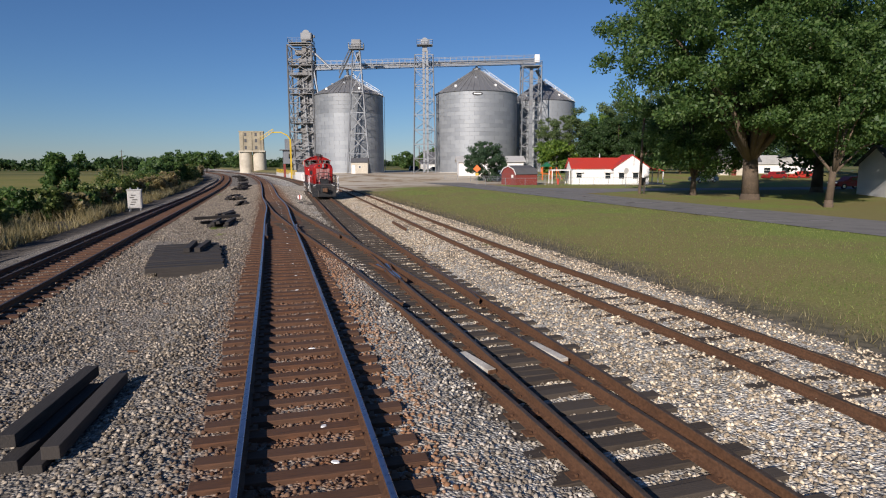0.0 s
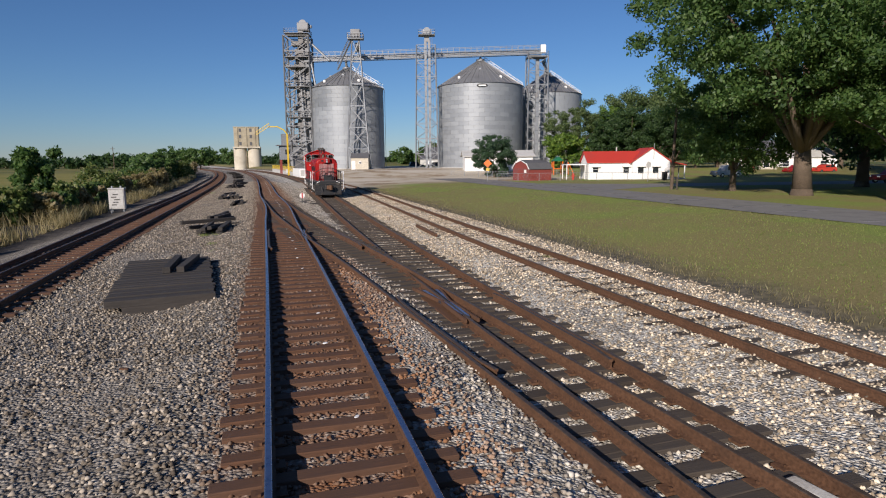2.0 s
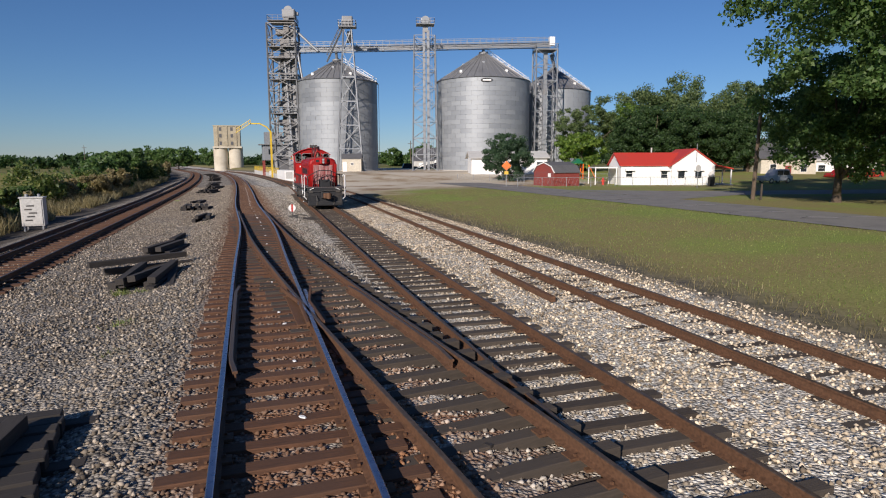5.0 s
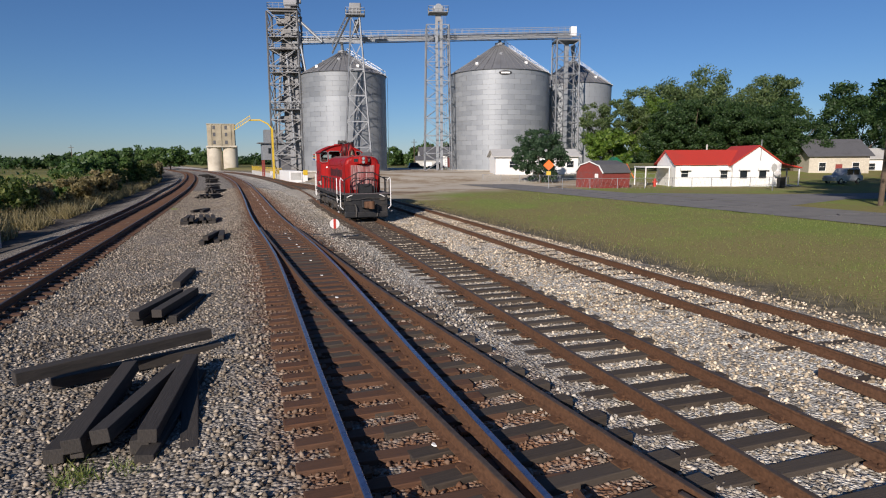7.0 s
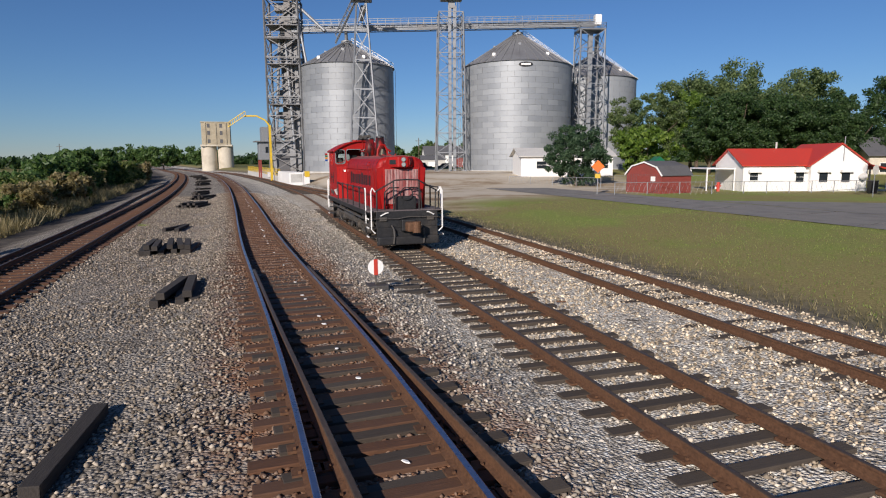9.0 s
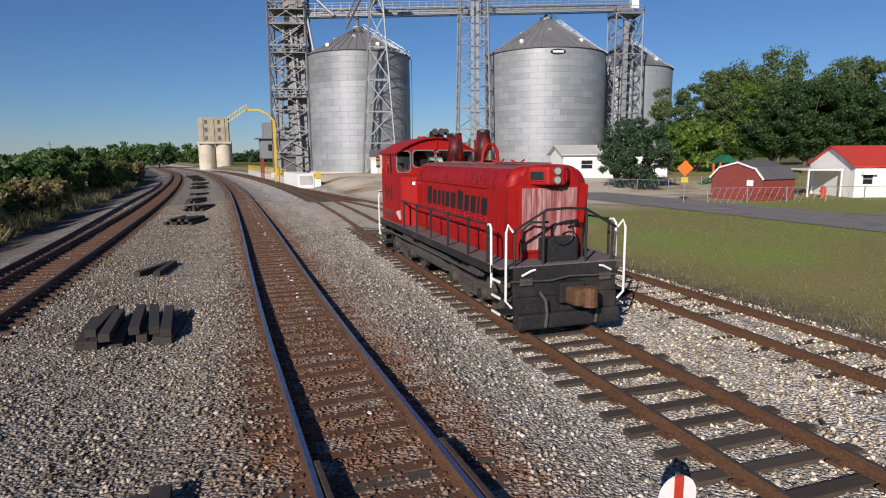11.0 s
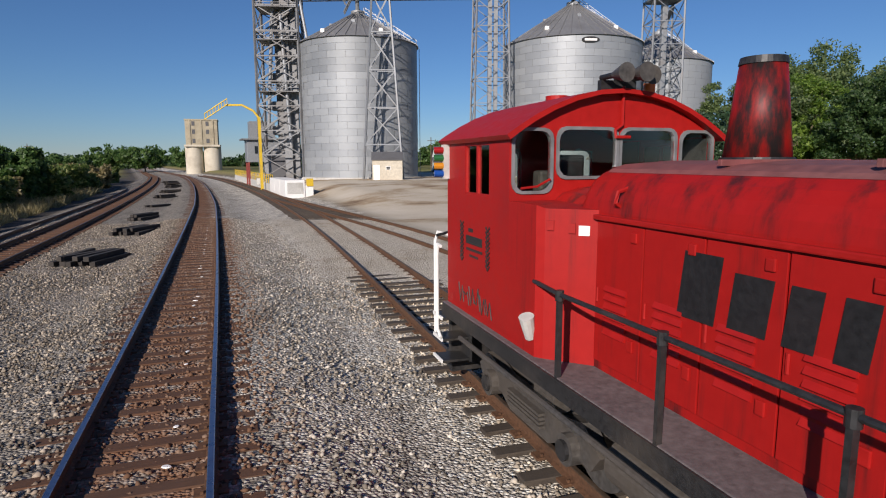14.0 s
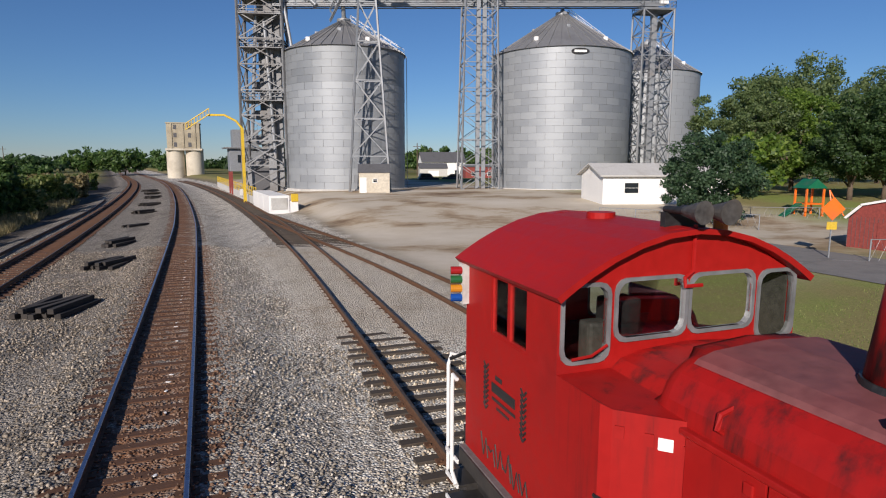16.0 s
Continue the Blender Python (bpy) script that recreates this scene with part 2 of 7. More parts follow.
M_SILO_ROOF = painted("roof_sheet", (0.33, 0.33, 0.33), 0.5, 0.6, 0.12, 0.6, (0.2, 0.19, 0.18), 0.6)
M_YELLOW = painted("safety_yellow", (0.62, 0.42, 0.02), 0.5, 0.0, 0.12, 2.0, (0.35, 0.25, 0.08))
M_ROOFRED = painted("red_metal_roof", (0.48, 0.045, 0.025), 0.5, 0.0, 0.1, 1.0, (0.33, 0.06, 0.04))
M_BARN = painted("barn_red_boards", (0.23, 0.045, 0.035), 0.8, 0.0, 0.25, 1.5, (0.12, 0.05, 0.04))
M_SHINGLE = painted("grey_shingle", (0.10, 0.10, 0.105), 0.9, 0.0, 0.3, 3.0, (0.06, 0.06, 0.06))
M_ASPHALT = painted("worn_asphalt", (0.20, 0.19, 0.175), 0.9, 0.0, 0.15, 2.5, (0.12, 0.115, 0.11), 0.55)
M_BARK = painted("bark", (0.13, 0.095, 0.065), 0.95, 0.0, 0.45, 3.0, (0.06, 0.045, 0.03), 0.5, 0.9)
M_LEAF = leafy("maple_leaves", (0.034, 0.072, 0.017), (0.078, 0.145, 0.034), (0.15, 0.22, 0.06))
M_LEAF_PALE = leafy("bright_leaves", (0.05, 0.10, 0.012), (0.12, 0.20, 0.025), (0.22, 0.30, 0.05))
M_LEAF_GREY = leafy("grey_green_leaves", (0.055, 0.09, 0.03), (0.12, 0.17, 0.06), (0.20, 0.25, 0.09))
M_LEAF_DARK = leafy("dark_leaves", (0.020, 0.046, 0.014), (0.045, 0.09, 0.024), (0.085, 0.14, 0.04))
M_LEAF_BLUE = leafy("spruce_needles", (0.028, 0.062, 0.028), (0.055, 0.105, 0.048), (0.09, 0.145, 0.07))
M_SCRUB = leafy("scrub_leaves", (0.046, 0.078, 0.016), (0.117, 0.169, 0.039), (0.247, 0.260, 0.078))
M_STALK = leafy("dry_stalks", (0.130, 0.117, 0.046), (0.260, 0.215, 0.098), (0.390, 0.325, 0.169))
M_BLADE = leafy("grass_blades", (0.12, 0.17, 0.035), (0.22, 0.28, 0.065), (0.34, 0.35, 0.11))
M_GLASS = glassy("dark_window_glass")
M_ORANGE = painted("orange_sign_sheet", (0.80, 0.16, 0.01), 0.4, 0.0, 0.05, 1.0)
M_CHROME = painted("lamp_chrome", (0.7, 0.7, 0.7), 0.2, 1.0, 0.05)
M_BRASS = painted("bell_bronze", (0.20, 0.17, 0.12), 0.4, 0.8, 0.2)


# ---- mesh helpers ----
def part(name, bm, mat, parent=None, label="", smooth=False):
    me = bpy.data.meshes.new(name)
    bmesh.ops.recalc_face_normals(bm, faces=bm.faces)
    bm.to_mesh(me)
    bm.free()
    for k in (mat if isinstance(mat, (list, tuple)) else [mat]):
        me.materials.append(k)
    if smooth:
        for f in me.polygons:
            f.use_smooth = True
    ob = new(name, me)
    if parent:
        ob.parent = parent
    if label:
        ob["label"] = label
    return ob


def thing(name, m, label, category, group="", kind=""):
    ob = new(name)
    ob.matrix_world = m
    return tagged(ob, label, category, group, kind)


def raw(name, verts, faces, mat, parent=None, smooth=False):
    me = bpy.data.meshes.new(name)
    me.from_pydata([tuple(v) for v in verts], [], faces)
    me.materials.append(mat)
    me.update()
    if smooth:
        for f in me.polygons:
            f.use_smooth = True
    ob = new(name, me)
    if parent:
        ob.parent = parent
    return ob


def box(bm, x0, x1, y0, y1, z0, z1, bevel=0.0):
    r = bmesh.ops.create_cube(bm, size=1.0, matrix=Matrix.Translation(((x0 + x1) / 2, (y0 + y1) / 2, (z0 + z1) / 2)) @ Matrix.Diagonal((x1 - x0, y1 - y0, z1 - z0, 1)))
    if bevel:
        es = list({e for v in r["verts"] for e in v.link_edges})
        bmesh.ops.bevel(bm, geom=es, offset=bevel, segments=2, affect="EDGES", profile=0.6)
    return bm


def B(x0, x1, y0, y1, z0, z1, bevel=0.0):
    return box(bmesh.new(), x0, x1, y0, y1, z0, z1, bevel)


def rod(bm, a, b, r, seg=8, r2=None):
    a, b = Vector(a), Vector(b)
    d = b - a
    m = Matrix.Translation((a + b) / 2) @ d.to_track_quat("Z", "Y").to_matrix().to_4x4()
    bmesh.ops.create_cone(bm, cap_ends=True, segments=seg, radius1=r, radius2=r if r2 is None else r2, depth=d.length, matrix=m)
    return bm


def bar(bm, a, b, w, h=None):
    """A square-section member from a to b."""
    a, b = Vector(a), Vector(b)
    d = b - a
    m = Matrix.Translation((a + b) / 2) @ d.to_track_quat("Z", "Y").to_matrix().to_4x4() @ Matrix.Diagonal((w, h or w, d.length, 1))
    bmesh.ops.create_cube(bm, size=1.0, matrix=m)
    return bm


def tube(bm, pts, r, seg=8):
    """A bent round pipe through the points."""
    ring = []
    pts = [Vector(q) for q in pts]
    for i, q in enumerate(pts):
        d = (pts[min(i + 1, len(pts) - 1)] - pts[max(i - 1, 0)]).normalized()
        u = d.orthogonal().normalized() if i == 0 else (ring_u - d * ring_u.dot(d)).normalized()
        ring_u = u
        w = d.cross(u)
        ring.append([bm.verts.new(q + r * (math.cos(k * math.tau / seg) * u + math.sin(k * math.tau / seg) * w)) for k in range(seg)])
    for p0, p1 in zip(ring, ring[1:]):
        for k in range(seg):
            bm.faces.new((p0[k], p0[(k + 1) % seg], p1[(k + 1) % seg], p1[k]))
    bm.faces.new(ring[0])
    bm.faces.new(ring[-1])
    return bm


def prism(bm, outline, y0, y1):
    """An outline in x, z drawn out along y."""
    a = [bm.verts.new((x, y0, z)) for x, z in outline]
    b = [bm.verts.new((x, y1, z)) for x, z in outline]
    n = len(a)
    bm.faces.new(a)
    bm.faces.new(b[::-1])
    for i in range(n):
        bm.faces.new((a[i], a[(i + 1) % n], b[(i + 1) % n], b[i]))
    return bm


# ---- plan: the main line and what runs beside it ----
def main_x(y):
    c = min(max(y, -20.0), 250.0)
    u = c / 100
    x = 0.325 - 24.345 * u - 2.109 * u * u - 0.386 * u ** 3
    slope = -0.24345 - 0.04218 * u - 0.01158 * u * u
    return x + slope * (y - c)


def smooth01(v, lo, hi):
    v = min(1.0, max(0.0, (v - lo) / (hi - lo)))
    return v * v * (3 - 2 * v)


def knots(y, table):
    """A smooth curve through (y, value) knots."""
    if y <= table[0][0]:
        return table[0][1]
    if y >= table[-1][0]:
        return table[-1][1]
    for i in range(len(table) - 1):
        (a, p), (b, q) = table[i], table[i + 1]
        if a <= y <= b:
            o, r = table[max(i - 1, 0)], table[min(i + 2, len(table) - 1)]
            m0 = (q - o[1]) / (b - o[0]) * (b - a)
            m1 = (r[1] - p) / (r[0] - a) * (b - a)
            u = (y - a) / (b - a)
            return (2 * u ** 3 - 3 * u * u + 1) * p + (u ** 3 - 2 * u * u + u) * m0 + (3 * u * u - 2 * u ** 3) * q + (u ** 3 - u * u) * m1


OFF_A = [(-30, 0.1), (6, 0.08), (20, 0.0), (35, -0.08), (46, -0.02), (55, -0.25), (60, -0.37), (67, -0.4), (74, -0.35), (90, -0.22), (110, 0.0)]
OFF_B = [(-30, -7.8), (10, -7.8), (30, -8.05), (55, -8.05), (80, -7.8), (100, -7.6), (200, -7.4)]
OFF_C = [(-12, 4.35), (0, 4.25), (10, 3.78), (20, 2.84), (30, 1.52), (40, 0.55), (48, 0.12), (55, -0.16)]
OFF_D = [(-30, 4.4), (10, 4.29), (20, 4.12), (30, 4.13), (40, 4.3), (50, 4.59), (60, 4.92), (70, 5.25), (80, 5.8), (90, 6.35), (100, 6.75), (115, 7.0), (145, 7.0), (190, 6.5), (240, 6.0)]
OFF_E = [(-30, 9.0), (10, 8.63), (20, 8.4), (30, 8.43), (40, 8.65), (50, 8.98), (60, 9.35), (70, 9.75), (80, 10.05), (90, 9.95), (100, 9.2), (110, 8.2), (123, 7.05)]


def lie(s, y):
    """Height of the ground at s metres to the right of the main line."""
    z = -0.22 * smooth01(s, 1.7, 3.4) - 0.22 * smooth01(-s, 1.7, 3.6)
    z -= 0.45 * smooth01(-s, 10.0, 12.5)
    z += 0.30 * smooth01(s, 11.0, 22.0)
    lot = smooth01(y, 104, 126) * smooth01(s, 9.5, 15.0)
    z += lot * 1.1
    z -= 0.5 * smooth01(y, 180, 300)
    return z


def at(s, y, z=0.0):
    return Vector((main_x(y) + s, y, lie(s, y) + z))


def heading(y, table=None):
    f = (lambda v: main_x(v) + (knots(v, table) if table else 0.0))
    return math.degrees(math.atan2(-(f(y + 0.5) - f(y - 0.5)), 1.0))


def bury(s, y):
    """Ballast heaped up to the tops of the main ties beyond the turnout."""
    return smooth01(y, 46, 56) * (1 - smooth01(abs(s + 0.3), 1.7, 2.5)) * (0.060 if abs(s + 0.3) > 0.6 else 0.042) + 0.055 * (1 - smooth01(abs(s - knots(y, OFF_E)), 1.5, 2.2)) * (1 - smooth01(y, 72, 80))


# ---- ground ----
def make_ground():
    ss = [-2600, -900, -400, -200, -120, -80, -60, -45, -36, -30, -26, -23, -21] + [-20 + 0.5 * i for i in range(91)] + [27, 29, 32, 36, 40, 46, 54, 64, 80, 110, 160, 260, 500, 1000, 2600]
    ys = [-900, -300, -120, -60, -40] + [-30 + 1.0 * i for i in range(231)] + [205, 215, 230, 250, 280, 320, 380, 480, 700, 1100, 2600, 4500]
    rnd = random.Random(4)
    verts, side, lots, rusts, fars = [], [], [], [], []
    for y in ys:
        for s in ss:
            h = noise.noise(Vector((s * 0.45, y * 0.45, 0))) * 0.035 if abs(s) > 1.9 else 0.0
            mound = 0.25 * math.exp(-((y - 112) / 7.0) ** 2 - ((s - 15.5) / 3.5) ** 2)
            crossing = smooth01(y + 0.25 * s, 80.5, 83.0) * (1 - smooth01(y, 98, 103)) * smooth01(s, 3.3, 4.6)
            verts.append((main_x(y) + s, y, lie(s, y) + bury(s, y) + h * (1 - crossing) + mound + 0.085 * crossing * (1 - smooth01(s, 12, 16)) - 0.06 + rnd.uniform(-0.006, 0.006)))
            side.append(s)
            lots.append(max(0.62 * crossing * (1 - smooth01(s, 14, 18)), smooth01(y + 3 * noise.noise(Vector((s * 0.1, y * 0.1, 5))), 79 + 0.45 * max(0, s - 14), 88 + 0.45 * max(0, s - 14)) * smooth01(s, 9.6, 12.5) * (1 - smooth01(s, 46, 52)) * (1 - smooth01(y, 196, 215))))
            c_off = knots(y, OFF_C)
            near_turnout = 1.7 * max(0.0, 1 - abs(s - c_off * 0.5) / 2.8) * smooth01(y, 12, 26) * (1 - smooth01(y, 56, 66))
            tight = 1.5 - 0.45 * smooth01(y, 46, 56)
            rusts.append(min(1.0, max(max(0.0, 1.25 - abs(s + 0.3 * smooth01(y, 46, 60)) / tight), near_turnout, 0.75 * max(0.0, 1.3 - abs(s - knots(y, OFF_B)) / 1.2))))
            fars.append(max(smooth01(abs(s), 70, 120), smooth01(y, 215, 260) * smooth01(abs(s), 12, 20)))
    n = len(ss)
    faces = [(j * n + i, j * n + i + 1, (j + 1) * n + i + 1, (j + 1) * n + i) for j in range(len(ys) - 1) for i in range(n - 1)]
    ob = raw("ground", verts, faces, M_GROUND, smooth=True)
    for name, data in (("side", side), ("lot", lots), ("rust", rusts), ("far", fars)):
        a = ob.data.attributes.new(name, "FLOAT", "POINT")
        a.data.foreach_set("value", data)
    return tagged(ob, "crushed stone, mown grass, bare yard and field as one ground", "ground", kind="structure")


make_ground()


# ---- rails and ties ----
RAIL = [(-0.07, 0.0), (0.07, 0.0), (0.07, 0.012), (0.012, 0.03), (0.012, 0.125), (0.036, 0.135), (0.036, 0.165), (0.026, 0.172), (-0.026, 0.172), (-0.036, 0.165), (-0.036, 0.135), (-0.012, 0.125), (-0.012, 0.03), (-0.07, 0.012)]


def sweep(name, line, head, parent=None, label=""):
    """A rail drawn along a line of points; its running face takes the second material."""
    verts, faces, mats = [], [], []
    k = len(RAIL)
    for i, q in enumerate(line):
        d = (line[min(i + 1, len(line) - 1)] - line[max(i - 1, 0)]).normalized()
        r = Vector((d.y, -d.x, 0)).normalized()
        verts += [q + r * a + Vector((0, 0, b)) for a, b in RAIL]
    for i in range(len(line) - 1):
        for j in range(k):
            faces.append((i * k + j, i * k + (j + 1) % k, (i + 1) * k + (j + 1) % k, (i + 1) * k + j))
            mats.append(1 if j in (6, 7, 8) else 0)
    faces += [tuple(range(k)), tuple(range((len(line) - 1) * k, len(line) * k))]
    mats += [0, 0]
    me = bpy.data.meshes.new(name)
    me.from_pydata([tuple(v) for v in verts], [], faces)
    me.materials.append(M_RAIL)
    me.materials.append(head)
    me.polygons.foreach_set("material_index", mats)
    me.update()
    ob = new(name, me)
    if parent:
        ob.parent = parent
    if label:
        ob["label"] = label
    return ob


def centre(y, table, raise_=0.0):
    s = knots(y, table) if table else 0.0
    return at(s, y, raise_)


def rail_line(table, side, y0, y1, stepy=1.0, gap=0.755, z=0.012):
    pts, y = [], y0
    while y <= y1 + 1e-6:
        c = centre(y, table)
        d = (centre(y + 0.3, table) - centre(y - 0.3, table)).normalized()
        c = c + Vector((d.y, -d.x, 0)) * (side * gap)
        c.z = lie(knots(y, table) if table else 0.0, y) + z
        pts.append(c)
        y += stepy
    return pts


TIE_MESH = {}


def tie_mesh(mat, length=2.6):
    key = (mat.name, length)
    if key not in TIE_MESH:
        bm = B(-length / 2, length / 2, -0.105, 0.105, -0.17, 0.0, 0.012)
        me = bpy.data.meshes.new("tie")
        bm.to_mesh(me)
        bm.free()
        me.materials.append(mat)
        TIE_MESH[key] = me
    return TIE_MESH[key]


def make_track(name, table, y0, y1, pitch, mat, head, label, near, seed, extra=None):
    """A track with its rails and ties; the ties of the stretch near are single parts, the rest are joined."""
    rnd = random.Random(seed)
    base = thing(name, Matrix.Identity(4), label, "railway track")
    for side in (-1, 1):
        sweep("rail", rail_line(table, side, y0, y1), head, base)
    y, far = y0, []
    while y < y1:
        yy = y + rnd.uniform(-0.05, 0.05)
        c = centre(yy, table)
        length = 2.6 + (extra(yy) if extra else 0.0)
        m = Matrix.Translation(c + Vector((rnd.uniform(-0.06, 0.06), 0, 0.008 + rnd.uniform(-0.012, 0.008)))) @ pose(0, 0, 0, rnd.uniform(-0.6, 0.6), 0, heading(yy, table) + rnd.uniform(-1.6, 1.6))
        if near[0] <= yy <= near[1]:
            ob = new("tie", tie_mesh(mat, round(length, 1)))
            ob.matrix_world = m
            ob.parent = base
        else:
            far.append(m)
        y += pitch
    if far:
        src = tie_mesh(mat)
        v0 = [v.co.copy() for v in src.vertices]
        f0 = [tuple(f.vertices) for f in src.polygons]
        verts, faces = [], []
        for m in far:
            k = len(verts)
            verts += [m @ v for v in v0]
            faces += [tuple(i + k for i in f) for f in f0]
        tagged(raw("tie_rest", verts, faces, mat, base), "wooden ties farther along the track", kind="stuff")
    return base


# ---- the grain elevator ----
def make_silo(cx, cy, z0, r, eave, apex, label, rings, sheets, parts_ok, seed, plain_from=99):
    rnd = random.Random(seed)
    base = thing("grain_silo", Matrix.Translation((cx, cy, z0)), label, "silo", "grain silos")
    h = (eave - z0) / rings
    part("footing", rod(bmesh.new(), (0, 0, -1.2), (0, 0, 0.25), r + 0.45, 64), M_CONC, base)
    da = math.tau / sheets
    # added dark core; through the sheet gaps it stands in for seam shadow
    part("seam_shade_core", rod(bmesh.new(), (0, 0, 0.2), (0, 0, eave - z0), r - 0.03, 96), M_DARKSTEEL, base, smooth=False)
    shared = []
    for k in range(3):
        bm = bmesh.new()
        n = 6
        rr = r + 0.012 * k
        lo = [bm.verts.new((rr * math.cos(da * i / n * 0.985), rr * math.sin(da * i / n * 0.985), 0.008)) for i in range(n + 1)]
        hi = [bm.verts.new((rr * math.cos(da * i / n * 0.985), rr * math.sin(da * i / n * 0.985), h - 0.03)) for i in range(n + 1)]
        out = [bm.verts.new(((rr - 0.015) * math.cos(da * i / n), (rr - 0.015) * math.sin(da * i / n), h - 0.022)) for i in range(n + 1)]
        und = [bm.verts.new(((rr - 0.015) * math.cos(da * i / n), (rr - 0.015) * math.sin(da * i / n), 0)) for i in range(n + 1)]
        lo2 = [bm.verts.new(v.co) for v in lo]
        hi2 = [bm.verts.new(v.co) for v in hi]
        for i in range(n):
            for a, b in ((und, lo2), (lo, hi), (hi2, out)):
                bm.faces.new((a[i], a[i + 1], b[i + 1], b[i]))
        me = bpy.data.meshes.new("wall_sheet")
        bm.to_mesh(me)
        bm.free()
        me.materials.append(M_SILO)
        for f in me.polygons:
            f.use_smooth = True
        shared.append(me)
    upper = shared[0].copy()
    upper.materials[0] = M_SILO_TOP
    rest_v, rest_f = [], []
    for j in range(rings):
        for i in range(sheets):
            a = da * (i + 0.5 * (j % 2))
            mid = a + da / 2
            m = pose(0, 0, 0.25 + j * (h - 0.25 / rings), 0, 0, math.degrees(a))
            if parts_ok and math.sin(mid) < 0.12:
                ob = new("wall_sheet", upper if j >= plain_from else shared[rnd.randrange(3)])
                ob.parent, ob.matrix_basis = base, m
            else:
                k = len(rest_v)
                rest_v += [m @ v.co for v in shared[0].vertices]
                rest_f += [tuple(q + k for q in f.vertices) for f in shared[0].polygons]
    if rest_v:
        tagged(raw("sheet_rest", rest_v, rest_f, M_SILO, base, True), kind="stuff")
    # roof of tapered sheets with standing ribs
    bm = bmesh.new()
    top, ribs = 0.9, 40
    ez, az = eave - z0, apex - z0
    lo = [bm.verts.new(((r + 0.25) * math.cos(i * math.tau / 80), (r + 0.25) * math.sin(i * math.tau / 80), ez - 0.1)) for i in range(80)]
    hi = [bm.verts.new((top * math.cos(i * math.tau / 80), top * math.sin(i * math.tau / 80), az)) for i in range(80)]
    for i in range(80):
        bm.faces.new((lo[i], lo[(i + 1) % 80], hi[(i + 1) % 80], hi[i]))
    roof = part("roof", bm, M_SILO_ROOF, base)
    rb = bmesh.new()
    for i in range(ribs):
        a = i * math.tau / ribs
        bar(rb, ((r + 0.25) * math.cos(a), (r + 0.25) * math.sin(a), ez - 0.04), (top * math.cos(a), top * math.sin(a), az + 0.05), 0.09, 0.12)
    part("roof_rib", rb, M_SILO_ROOF, roof)
    bm = rod(bmesh.new(), (0, 0, az - 0.1), (0, 0, az + 0.45), top + 0.1, 24)
    rod(bm, (0, 0, az + 0.45), (0, 0, az + 1.0), 0.5, 16, 0.2)
    part("roof_cap", bm, M_GALV, roof)
    for i in range(10):
        a = i * math.tau / 10 + 0.2
        q = 0.45 if i % 2 else 0.8
        x, y, z = (r * q) * math.cos(a), (r * q) * math.sin(a), az + (ez - az) * q
        bm = B(-0.28, 0.28, -0.28, 0.28, 0, 0.55, 0.08)
        o = part("roof_vent", bm, M_WHITE if i % 2 == 0 else M_GALV, roof)
        o.location = (x, y, z)
    # stair rail climbing the right of the roof
    bm = bmesh.new()
    for w in (-0.35, 0.35):
        bar(bm, (top, w, az + 0.5), (r, w, ez + 0.4), 0.06)
        for k in range(9):
            q = k / 8
            p = (top + (r - top) * q, w, az + (ez - az) * q)
            bar(bm, p, (p[0], p[1], p[2] + 0.9), 0.05)
        bar(bm, (top, w, az + 1.0), (r, w, ez + 0.95), 0.06)
    part("roof_stair", bm, M_WHITE, roof)
    bm = bmesh.new()
    for k in range(int((ez) / 0.4)):
        rod(bm, (r + 0.35, -0.25, k * 0.4), (r + 0.35, 0.25, k * 0.4), 0.025, 5)
    for w in (-0.25, 0.25):
        bar(bm, (r + 0.35, w, 0), (r + 0.35, w, ez), 0.06)
    part("ladder", bm, M_GALV, base)
    return base


SILO_A = make_silo(-19.4, 153.6, 1.0, 8.55, 20.1, 24.6, "galvanised grain silo of patched sheets with a ribbed cone roof", 20, 20, True, 1, 15)
SILO_B = make_silo(12.7, 153.6, 1.0, 10.2, 20.4, 26.4, "wide pale galvanised grain silo with a shallow cone roof", 20, 26, True, 2)
SILO_C = make_silo(31.3, 165.0, 1.0, 8.8, 19.6, 24.8, "galvanised grain silo standing behind the conveyor tower", 18, 20, False, 3)
bm = bmesh.new()
bmesh.ops.create_cone(bm, cap_ends=True, segments=28, radius1=1.0, radius2=1.0, depth=0.08, matrix=pose(-0.55, -10.25, 18.6, 90, 0, 0) @ Matrix.Diagonal((1.25, 0.42, 1, 1)))
badge = part("badge", bm, M_BLACK, SILO_B, "dark oval badge with a pale bar")
part("badge_bar", B(-1.4, 0.3, -10.33, -10.28, 18.45, 18.75), M_WHITE, badge)


